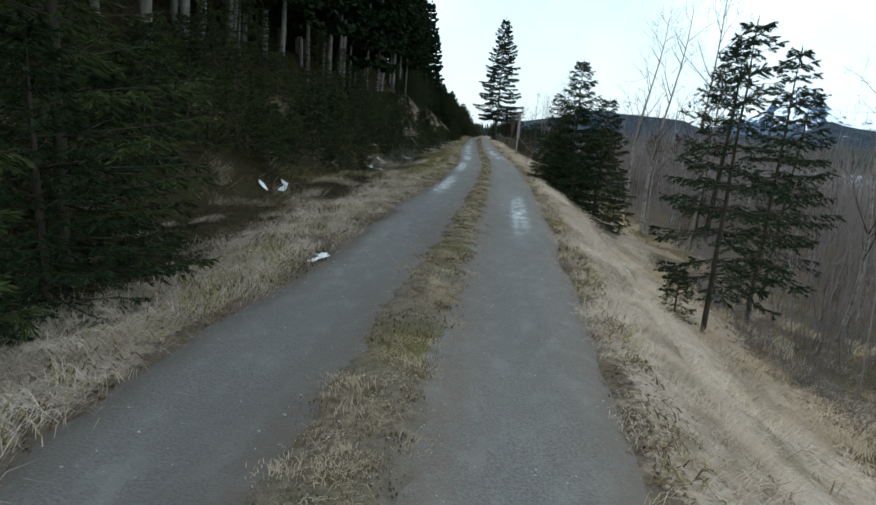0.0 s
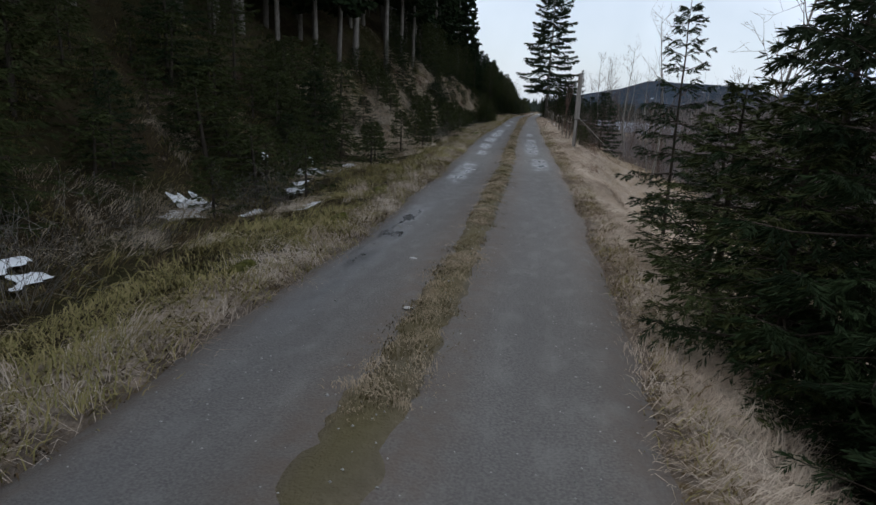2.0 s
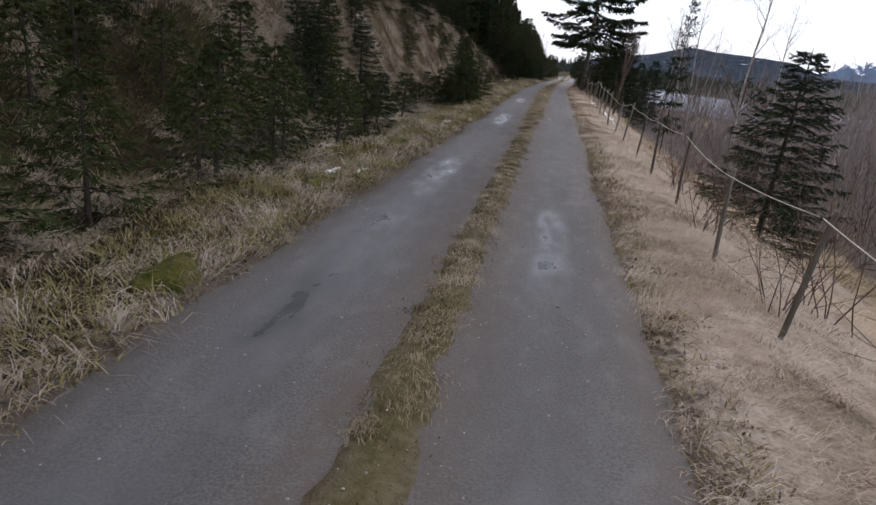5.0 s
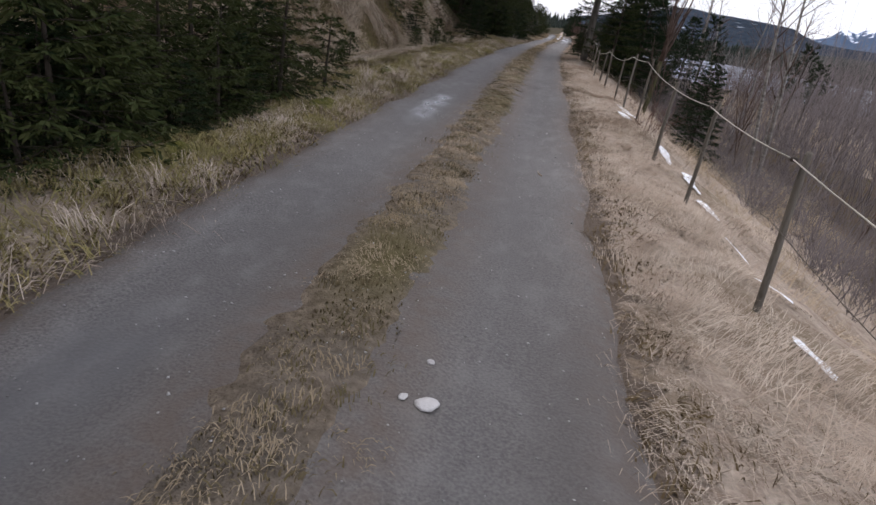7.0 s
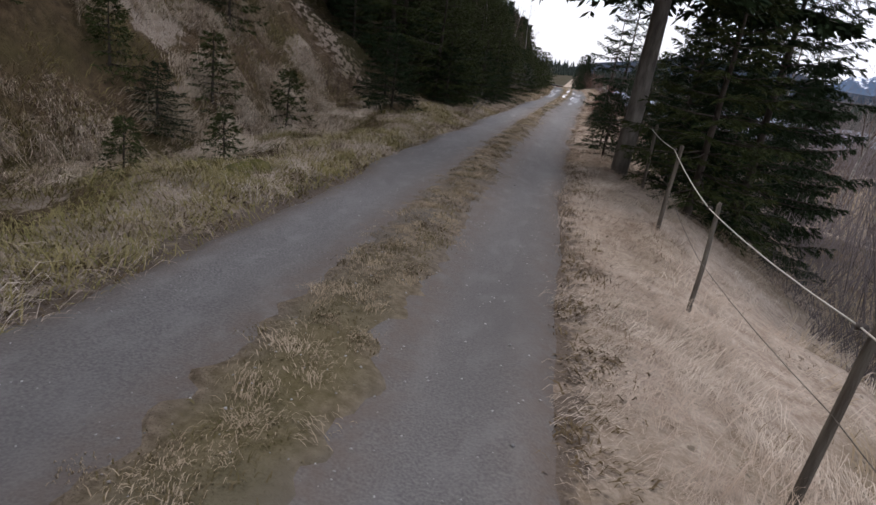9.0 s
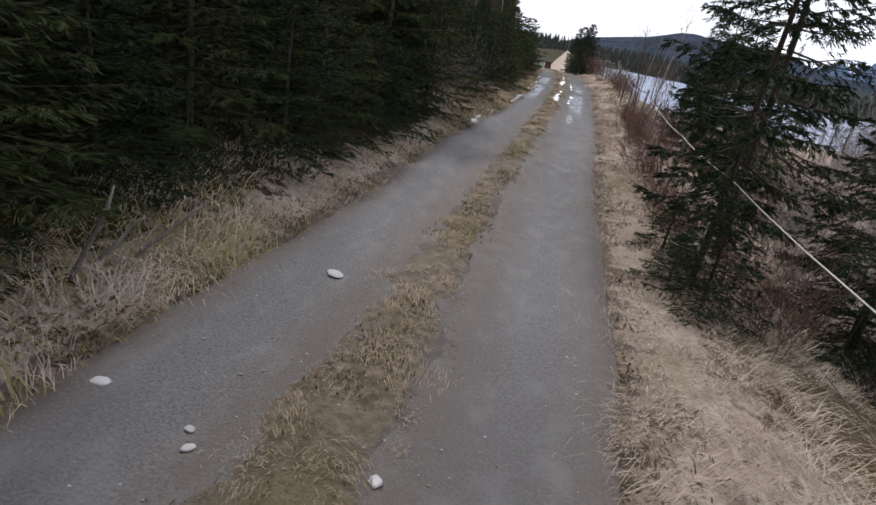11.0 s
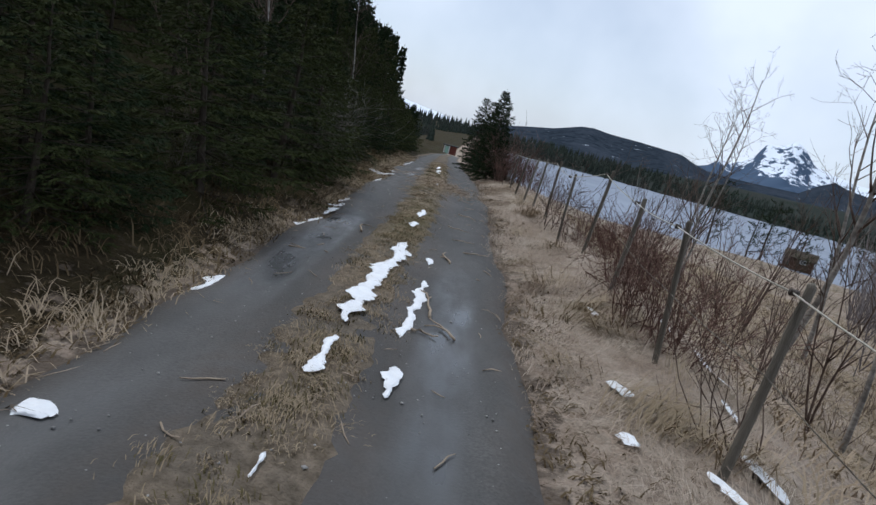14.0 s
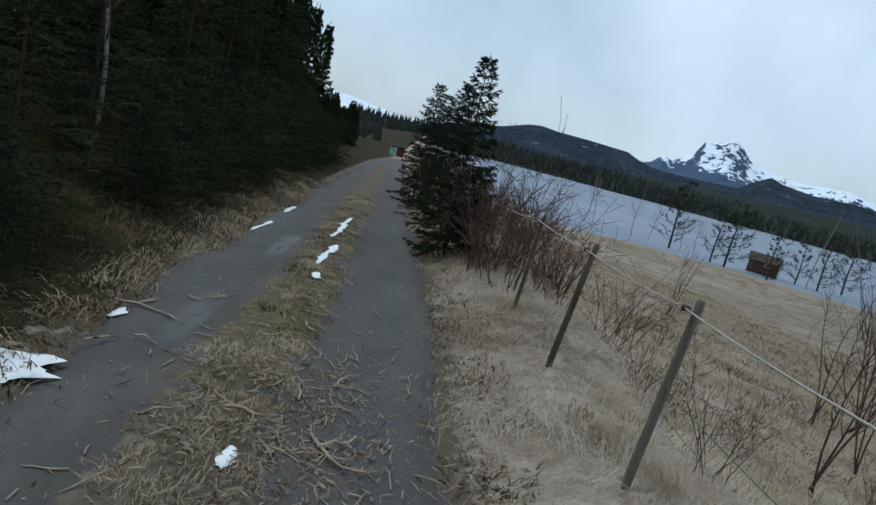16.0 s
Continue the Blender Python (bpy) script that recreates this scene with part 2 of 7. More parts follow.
def gravel_material():
    """Fine packed gravel; the mesh says where it is wet (darker, smoother) and where brown soil is mixed in."""
    n = Nodes("packed_gravel")
    grain = n.tex(70, 8)
    col = n.mix(n.ranged(grain, 0.33, 0.67, 0, 1), (0.09, 0.086, 0.082), (0.205, 0.193, 0.181))
    col = n.mix(n.ranged(n.tex(1.2, 5, (1, 0.22, 1)), 0.38, 0.68, 0, 0.55), col, (0.10, 0.089, 0.08))
    col = n.mix(n.ranged(n.tex(6, 6, (1, 0.5, 1)), 0.5, 0.72, 0, 0.5), col, (0.23, 0.22, 0.21))
    soil = n.math("MULTIPLY", n.attr("soil"), n.ranged(n.tex(9, 5), 0.3, 0.6, 0.35, 1.0))
    col = n.mix(soil, col, (0.125, 0.093, 0.07))
    col = n.mix(n.ranged(n.tex(0.5, 4, (2.0, 0.3, 1)), 0.45, 0.7, 0, 0.45), col, (0.085, 0.076, 0.07))
    wet = n.math("MULTIPLY", n.attr("wet"), n.ranged(n.tex(5, 5, (1, 0.35, 1)), 0.25, 0.7, 0.25, 1.0))
    col = n.mix(wet, col, (0.075, 0.075, 0.078))
    wave = n.nt.nodes.new("ShaderNodeTexWave")
    wave.bands_direction = "Y"
    for k, v in (("Scale", 4.6), ("Distortion", 4.0), ("Detail", 3.0), ("Detail Scale", 3.0)):
        wave.inputs[k].default_value = v
    n.nt.links.new(n.tc.outputs["Object"], wave.inputs["Vector"])
    tread = n.math("MULTIPLY", n.attr("tread"), n.ranged(n.tex(1.6, 3), 0.5, 0.64, 0.0, 1.0))
    lugs = n.math("MULTIPLY", tread, wave.outputs["Fac"])
    col = n.mix(n.math("MULTIPLY", lugs, 0.5), col, (0.055, 0.048, 0.043))
    damp = n.math("MULTIPLY", n.attr("damp"), n.ranged(n.tex(2.5, 5, (1, 0.4, 1)), 0.3, 0.65, 0.55, 1.0))
    col = n.mix(damp, col, (0.042, 0.043, 0.042))
    n.nt.links.new(col, n.b.inputs["Base Color"])
    n.nt.links.new(n.ranged(wet, 0.15, 0.95, 0.85, 0.16), n.b.inputs["Roughness"])
    n.nt.links.new(n.ranged(wet, 0, 0.8, 0.35, 0.6), n.b.inputs["Specular IOR Level"])
    height = n.nt.nodes.new("ShaderNodeMath")
    height.operation = "MULTIPLY_ADD"
    height.inputs[1].default_value = 0.8
    n.nt.links.new(lugs, height.inputs[0])
    n.nt.links.new(grain, height.inputs[2])
    n.bump(height.outputs[0], n.ranged(wet, 0, 0.9, 0.75, 0.04), 0.012)
    return n.m


M_GRAVEL = gravel_material()


def mountain_material(name, low0, low1):
    """Blue-grey rock; snow lies where the slope is gentle."""
    m = bpy.data.materials.new(name)
    m.use_nodes = True
    nt = m.node_tree
    b = nt.nodes["Principled BSDF"]
    b.inputs["Roughness"].default_value = 0.9
    b.inputs["Specular IOR Level"].default_value = 0.1
    tc = nt.nodes.new("ShaderNodeTexCoord")
    n = nt.nodes.new("ShaderNodeTexNoise")
    n.inputs["Scale"].default_value = 0.022
    n.inputs["Detail"].default_value = 9
    n.inputs["Roughness"].default_value = 0.7
    geo = nt.nodes.new("ShaderNodeNewGeometry")
    g = nt.nodes.new("ShaderNodeSeparateXYZ")
    h = nt.nodes.new("ShaderNodeSeparateXYZ")
    add = nt.nodes.new("ShaderNodeMath")
    add.operation = "MULTIPLY_ADD"
    add.inputs[1].default_value = 1.15
    low = nt.nodes.new("ShaderNodeMapRange")
    for k, v in (("From Min", low0), ("From Max", low1), ("To Min", -0.45), ("To Max", 0.0)):
        low.inputs[k].default_value = v
    both = nt.nodes.new("ShaderNodeMath")
    both.operation = "ADD"
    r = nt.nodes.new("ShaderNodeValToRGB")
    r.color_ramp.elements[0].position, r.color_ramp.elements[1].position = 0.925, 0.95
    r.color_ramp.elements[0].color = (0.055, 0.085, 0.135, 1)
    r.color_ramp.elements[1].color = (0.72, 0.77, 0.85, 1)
    half = nt.nodes.new("ShaderNodeMath")
    half.operation = "MULTIPLY"
    half.inputs[1].default_value = 0.62
    nt.links.new(tc.outputs["Object"], n.inputs["Vector"])
    nt.links.new(tc.outputs["Object"], h.inputs[0])
    nt.links.new(geo.outputs["Normal"], g.inputs[0])
    nt.links.new(g.outputs["Z"], half.inputs[0])
    nt.links.new(n.outputs["Fac"], add.inputs[0])
    nt.links.new(half.outputs[0], add.inputs[2])
    nt.links.new(h.outputs["Z"], low.inputs["Value"])
    nt.links.new(add.outputs[0], both.inputs[0])
    nt.links.new(low.outputs["Result"], both.inputs[1])
    sc = nt.nodes.new("ShaderNodeMath")
    sc.operation = "MULTIPLY"
    sc.inputs[1].default_value = 0.9
    nt.links.new(both.outputs[0], sc.inputs[0])
    nt.links.new(sc.outputs[0], r.inputs["Fac"])
    nt.links.new(r.outputs["Color"], b.inputs["Base Color"])
    return m


M_MOUNTAIN = mountain_material("rock_and_snow", 60, 170)
M_FELL = mountain_material("snowy_fell", -45, -15)

# ---- plan of the track ----
TRACK_Y = [-60, -4, 3, 10, 17, 24, 31, 38, 45, 52, 59, 66, 73, 80, 87, 94, 101, 108, 115, 122, 129, 136, 143, 170, 235]
TRACK_X = [-1.97, -0.67, -0.51, -0.35, -0.26, -0.3, -0.5, -0.82, -1.15, -1.41, -1.65, -1.9, -2.15, -2.38, -2.5, -2.47, -2.33, -2.12, -2.01, -2.12, -2.41, -2.79, -3.18, -4.48, -5.78]


def track_x(y):
    return np.interp(y, TRACK_Y, TRACK_X)


def track_z(y):
    return np.interp(y, [0, 108, 116, 123, 129, 136, 150, 175, 235], [0, 0.03, 0.07, 0.08, 0.0, -0.25, -0.85, -2.0, -4.75])


def half_right(y):
    return np.interp(y, [0, 60, 75, 94, 130, 145, 200], [1.32, 1.30, 1.26, 1.13, 1.10, 1.03, 1.0])


def half_left(y):
    return np.interp(y, [0, 10, 25, 42, 52, 63, 78, 96, 113, 130, 200], [1.35, 1.35, 1.2, 1.5, 1.45, 1.35, 1.4, 1.08, 0.9, 1.0, 1.0])


_TABLE = np.random.RandomState(7).rand(256, 256)


def lattice(x, y):
    """Smooth random heights from 0 to 1, one node a metre."""
    x, y = np.asarray(x, float), np.asarray(y, float)
    i, j = np.floor(x).astype(int), np.floor(y).astype(int)
    u, v = x - i, y - j
    u, v = u * u * (3 - 2 * u), v * v * (3 - 2 * v)
    a, b = _TABLE[i % 256, j % 256], _TABLE[(i + 1) % 256, j % 256]
    c, e = _TABLE[i % 256, (j + 1) % 256], _TABLE[(i + 1) % 256, (j + 1) % 256]
    return (a * (1 - u) + b * u) * (1 - v) + (c * (1 - u) + e * u) * v


SECT_D = [-400, -120, -60, -30, -16, -10, -7, -5.4, -4.5, -3.4, -2.4, -1.7, -1.2, 1.2, 1.7, 2.3, 3, 4, 5.5, 8, 12, 20, 40, 80, 160, 400]
LEFT_A = [110, 55, 28, 14, 7, 3.8, 2.1, 0.7, -0.25, -0.22, -0.03, 0.02, -0.06]
LEFT_B = [115, 62, 36, 20.5, 11, 5.8, 2.8, 0.7, -0.45, -0.25, 0.0, 0.03, -0.06]
LEFT_C = [100, 50, 26, 13, 6.5, 3.6, 2.0, 1.2, 0.8, 0.45, 0.2, 0.06, -0.06]
LEFT_F = [-7, -7, -5.5, -3, -1.2, -0.4, 0, 0.1, 0.15, 0.15, 0.1, 0.05, -0.06]
RIGHT_A = [-0.06, -0.02, -0.25, -0.9, -1.7, -2.4, -3.1, -3.8, -4.8, -6.5, -8.5, -10.4, -10.6]
RIGHT_B = [-0.06, 0.03, 0.05, -0.25, -0.7, -1.3, -2.2, -3.2, -4.5, -6.5, -8.5, -10.4, -10.6]
RIGHT_C = [-0.06, 0.02, -0.02, -0.3, -0.8, -1.5, -2.5, -3.5, -4.8, -6.5, -8.5, -10.4, -10.6]
RIGHT_D = [-0.06, 0.02, -0.05, -0.45, -1.0, -1.6, -2.3, -3.1, -4.5, -6.5, -8.5, -10.4, -10.6]
RIGHT_E = [-0.06, 0.10, 0.18, -0.05, -0.5, -1.0, -1.6, -2.2, -3.3, -5.4, -8.0, -10.4, -10.6]
STATIONS = [(-60, LEFT_A + RIGHT_A), (37, LEFT_A + RIGHT_A), (44, LEFT_A + RIGHT_B), (58, LEFT_B + RIGHT_C), (88, LEFT_B + RIGHT_C), (98, LEFT_C + RIGHT_D), (114, LEFT_C + RIGHT_D), (120, LEFT_C + RIGHT_E), (134, LEFT_C + RIGHT_E), (158, LEFT_F + RIGHT_E), (400, LEFT_F + RIGHT_E)]
SHORE_X = [-60, 10, 26, 44, 60, 84, 130, 200, 400]
SHORE_Y = [330, 285, 266, 262, 246, 250, 205, 120, 60]


def ground_z(x, y):
    x, y = np.asarray(x, float), np.asarray(y, float)
    off = x - track_x(y)
    rows = np.array([np.interp(off, SECT_D, z) for _, z in STATIONS])
    ys = np.array([s for s, _ in STATIONS])
    k = np.clip(np.searchsorted(ys, y) - 1, 0, len(ys) - 2)
    w = np.clip((y - ys[k]) / (ys[k + 1] - ys[k]), 0, 1)
    cols = np.arange(off.size).reshape(off.shape)
    flat = rows.reshape(len(ys), -1)
    z = flat[k.ravel(), cols.ravel()].reshape(off.shape) * (1 - w) + flat[(k + 1).ravel(), cols.ravel()].reshape(off.shape) * w
    z = z + track_z(y) * np.clip(1.6 - np.abs(off) / 40, 0, 1)
    away = np.clip((np.abs(off) - 1.3) / 1.5, 0, 1)
    z = z + away * ((lattice(x * 1.7 + 9, y * 1.7) - 0.5) * 0.16 * np.clip((11 - np.abs(off)) / 4, 0, 1) + (lattice(x * 0.5, y * 0.5 + 31) - 0.5) * 0.35 * np.clip((34 - np.abs(off)) / 20, 0.15, 1) * (1 - np.clip((off - 3.5) / 3, 0, 0.8) * np.clip((y - 104) / 8, 0, 1)))
    z = z + np.clip((-off - 4.4) / 1.5, 0, 1) * np.clip((20 + off) / 4, 0, 1) * ((lattice(x * 0.9 + 70, y * 0.9) - 0.5) * 0.8 + (lattice(x * 1.9 + 20, y * 1.9) - 0.5) * 0.32)
    z = z + np.clip((np.abs(off) - 12) / 30, 0, 1) * (lattice(x * 0.08, y * 0.08) - 0.5) * 3
    near = np.clip((y - np.interp(x, SHORE_X, SHORE_Y) + 70) / 70, 0, 1)
    drop = near * near * (3 - 2 * near) * np.clip((off - 3) / 12, 0, 1)
    return z * (1 - drop) - 10.9 * drop


def ground_at(off, y):
    x = float(track_x(y)) + off
    return x, float(y), float(ground_z(np.array([x]), np.array([float(y)]))[0])


# ---- mesh helpers ----
def mesh_object(name, verts, faces, mat, parent=None, smooth=False, label=""):
    me = bpy.data.meshes.new(name)
    verts = np.asarray(verts, np.float32)
    if isinstance(faces, np.ndarray):
        n, k = faces.shape
        me.vertices.add(len(verts))
        me.vertices.foreach_set("co", verts.ravel())
        me.loops.add(n * k)
        me.loops.foreach_set("vertex_index", faces.astype(np.int32).ravel())
        me.polygons.add(n)
        me.polygons.foreach_set("loop_start", np.arange(0, n * k, k, dtype=np.int32))
        me.update(calc_edges=True)
    else:
        me.from_pydata(verts.tolist(), [], [list(map(int, f)) for f in faces])
    if smooth:
        me.polygons.foreach_set("use_smooth", np.ones(len(me.polygons), bool))
    me.materials.append(mat)
    ob = new(name, me)
    if parent:
        ob.parent = parent
    if label:
        ob["label"] = label
    return ob


def part(name, bm, mat, parent, label="", smooth=False):
    me = bpy.data.meshes.new(name)
    bm.to_mesh(me)
    bm.free()
    if smooth:
        me.polygons.foreach_set("use_smooth", np.ones(len(me.polygons), bool))
    me.materials.append(mat)
    ob = new(name, me)
    ob.parent = parent
    if label:
        ob["label"] = label
    return ob


def box(bm, x0, x1, y0, y1, z0, z1, bevel=0.0):
    r = bmesh.ops.create_cube(bm, size=1)
    for v in r["verts"]:
        v.co = Vector((x0 + (v.co.x + 0.5) * (x1 - x0), y0 + (v.co.y + 0.5) * (y1 - y0), z0 + (v.co.z + 0.5) * (z1 - z0)))
    if bevel:
        edges = list({e for v in r["verts"] for e in v.link_edges})
        bmesh.ops.bevel(bm, geom=edges, offset=bevel, segments=1, affect="EDGES")
    return bm


class Soup:
    """Collects tubes and triangles as plain arrays."""

    def __init__(self):
        self.v, self.f, self.n = [], [], 0

    def add(self, v, f):
        self.v.append(np.asarray(v, float))
        self.f += [tuple(int(i) + self.n for i in q) for q in f]
        self.n += len(v)

    def tube(self, pts, radii, sides=5):
        pts = np.asarray(pts, float)
        rings = []
        for i, p in enumerate(pts):
            a = pts[min(i + 1, len(pts) - 1)] - pts[max(i - 1, 0)]
            a = a / (np.linalg.norm(a) + 1e-9)
            h = np.array([1.0, 0, 0]) if abs(a[0]) < 0.8 else np.array([0, 1.0, 0])
            u = np.cross(a, h)
            u /= np.linalg.norm(u)
            w = np.cross(a, u)
            t = np.arange(sides) * 2 * math.pi / sides
            rings.append(p + radii[i] * (np.cos(t)[:, None] * u + np.sin(t)[:, None] * w))
        f = []
        for i in range(len(pts) - 1):
            for s in range(sides):
                e = (s + 1) % sides
                f.append((i * sides + s, i * sides + e, (i + 1) * sides + e, (i + 1) * sides + s))
        f.append(tuple(range(sides))[::-1])
        f.append(tuple((len(pts) - 1) * sides + s for s in range(sides)))
        self.add(np.concatenate(rings), f)

    def build(self, name, mat, parent=None, smooth=True, label=""):
        return mesh_object(name, np.concatenate(self.v), self.f, mat, parent, smooth, label)


def needle_mesh(name, mat, parent, twigs, rng, length=0.09, width=0.02, per=12, droop=0.25):
    """Needle brushes along twigs given as rows of start and end: small pointed leaves on both sides and above."""
    tw = np.asarray(twigs, float)
    n = len(tw)
    a, b = tw[:, :3], tw[:, 3:]
    way = b - a
    ln = np.linalg.norm(way, axis=1, keepdims=True) + 1e-9
    way = way / ln
    up = np.array([0, 0, 1.0])
    side = np.cross(way, up)
    side /= np.linalg.norm(side, axis=1, keepdims=True) + 1e-6
    top = np.cross(side, way)
    s = rng.rand(n, per, 1)
    ang = rng.uniform(0, 2 * math.pi, (n, per, 1))
    base = a[:, None] + way[:, None] * s * ln[:, None]
    out = side[:, None] * np.cos(ang) + top[:, None] * np.sin(ang) * 0.6
    tip = base + (out * rng.uniform(0.3, 0.8, (n, per, 1)) + way[:, None] * rng.uniform(0.5, 1.3, (n, per, 1))) * length - up * droop * length * rng.rand(n, per, 1)
    wid = np.cross(tip - base, rng.normal(size=(n, per, 3)))
    wid /= np.linalg.norm(wid, axis=2, keepdims=True) + 1e-9
    wid *= width * rng.uniform(0.6, 1.2, (n, per, 1))
    mid = base * 0.45 + tip * 0.55
    v = np.stack([base, mid + wid, tip, mid - wid], 2).reshape(-1, 3)
    f = np.arange(n * per * 4).reshape(-1, 4)
    return mesh_object(name, v, f, mat, parent)


def spruce(name, h, r, seed, mat, clear=0.05, whorl=0.28, per=10, needle=0.09, label="", droop=0.35, thin=1.0, trunk_r=None, bend=0.0, broad=0.15, bark=None):
    """A spruce: tapered trunk, whorls of limbs with side twigs, and needle brushes along the twigs."""
    rng = np.random.RandomState(seed)
    root = new(name)
    trunk = Soup()
    tr = trunk_r or 0.011 * h + 0.015
    zs = np.linspace(-0.3, h, 12)
    path = [(bend * math.sin(z / h * 2.2) + rng.normal(0, 0.006 * h) * 0.3, rng.normal(0, 0.006 * h) * 0.3, z) for z in zs]
    trunk.tube(path, [max(0.006, tr * (1 - z / h) ** 0.8 + 0.004) if z < h else 0.004 for z in zs], 7)
    limbs, twigs = trunk, []
    z = clear * h
    while z < h * 0.985:
        f = (z - clear * h) / (h * (1 - clear))
        reach = r * (1 - f) ** 0.75 * (0.75 + 0.25 * min(1.0, f * 6))
        count = max(3, int((5 + 3 * (1 - f)) * thin))
        turn = rng.rand() * 6.28
        for k in range(count):
            az = turn + k * 6.283 / count + rng.normal(0, 0.25)
            L = reach * rng.uniform(0.7, 1.12) + 0.06
            rise = 0.55 * f ** 1.5 - droop * (1 - f) + rng.normal(0, 0.08)
            o = np.array([math.cos(az), math.sin(az), 0])
            cx = bend * math.sin(z / h * 2.2)
            q = [np.array([cx, 0, z]) + o * L * s + np.array([0, 0, L * (rise * s + 0.22 * s * s * (1 - f) + rng.normal(0, 0.02))]) for s in (0, 0.35, 0.7, 1.0)]
            limbs.tube(q, [max(0.003, 0.009 * L * (1 - s) + 0.003) for s in (0, 0.35, 0.7, 1.0)], 3)
            across = np.array([-o[1], o[0], 0])
            m = max(3, int(L / 0.13 * thin))
            for j in range(m):
                s = 0.18 + 0.82 * (j + rng.rand()) / m
                i = min(2, int(s * 3))
                p = q[i] + (q[i + 1] - q[i]) * (s * 3 - i if s < 1 else 1)
                tl = (0.40 * L * (1.12 - s) + 0.08) * rng.uniform(0.6, 1.2)
                for sg in (-1, 1):
                    e = p + (across * sg * 0.8 + o * 0.55) * tl + np.array([0, 0, -tl * rng.uniform(0.05, 0.5)])
                    twigs.append((*p, *e))
            twigs.append((*q[2], *(q[3] + o * 0.05)))
        z += whorl * (0.55 + 0.6 * (1 - f)) * rng.uniform(0.75, 1.25)
    twigs.append((bend * math.sin(2.2), 0, h - 0.25, bend * math.sin(2.2), 0, h + 0.02))
    trunk.build("trunk", bark or M_BARK, root)
    needle_mesh("crown", mat, root, twigs, rng, needle, needle * broad, per)
    return tagged(root, label, "tree", "", "")


def pine(name, h, r, seed, label, bare=0.45):
    """A pine with an open crown of needle tufts on up-curving limbs."""
    rng = np.random.RandomState(seed)
    root = new(name)
    trunk = Soup()
    zs = np.linspace(-0.3, h, 12)
    trunk.tube([(0.02 * h * math.sin(z * 1.3 / h * 3), 0.015 * h * math.cos(z / h * 4), z) for z in zs], [max(0.01, (0.012 * h + 0.02) * (1 - max(z, 0) / h) ** 0.8 + 0.008) for z in zs], 7)
    limbs, twigs = trunk, []
    for k in range(int(h * 6)):
        f = rng.rand() ** 0.8
        z = h * (bare + (1 - bare) * f)
        az, L = rng.rand() * 6.28, r * (1 - f * 0.75) * rng.uniform(0.5, 1.1)
        o = np.array([math.cos(az), math.sin(az), 0])
        q = [np.array([0, 0, z]) + o * L * s + np.array([0, 0, L * (0.15 * s + 0.35 * s * s)]) for s in (0, 0.4, 0.75, 1.0)]
        limbs.tube(q, [0.012 * L + 0.006, 0.009 * L + 0.004, 0.005 * L + 0.003, 0.004], 3)
        for j in range(9):
            s = rng.uniform(0.4, 1.0)
            p = q[0] + (q[3] - q[0]) * s + np.array([0, 0, -0.05 * L])
            e = p + (o * 0.6 + rng.normal(0, 0.5, 3) + np.array([0, 0, 0.4])) * 0.22 * L
            twigs.append((*p, *e))
    trunk.build("trunk", M_BARK, root)
    needle_mesh("crown", M_PINE, root, twigs, rng, 0.13, 0.012, 18, 0.0)
    return tagged(root, label, "tree")


def branchy(soup, rng, p, way, length, radius, depth, sides=3, up=0.25, split=4, spread=0.6):
    """A bare limb that forks into finer ones."""
    pts, rad = [np.array(p, float)], [radius]
    w = np.array(way, float)
    for i in range(4):
        w = w + rng.normal(0, 0.12, 3) + np.array([0, 0, up * 0.25])
        w /= np.linalg.norm(w)
        pts.append(pts[-1] + w * length / 4)
        rad.append(max(0.0022, radius * (1 - 0.2 * (i + 1))))
    soup.tube(pts, rad, sides if depth > 0 else 3)
    if depth <= 0:
        return
    for k in range(split):
        s = rng.uniform(0.25, 1.0) * 4
        i = min(3, int(s))
        q = pts[i] + (pts[i + 1] - pts[i]) * (s - i)
        d2 = w * 0.6 + rng.normal(0, spread, 3)
        d2 /= np.linalg.norm(d2)
        branchy(soup, rng, q, d2, length * rng.uniform(0.4, 0.65), max(0.0025, radius * 0.5 * (1 - 0.1 * i)), depth - 1, 3, up, split, spread)


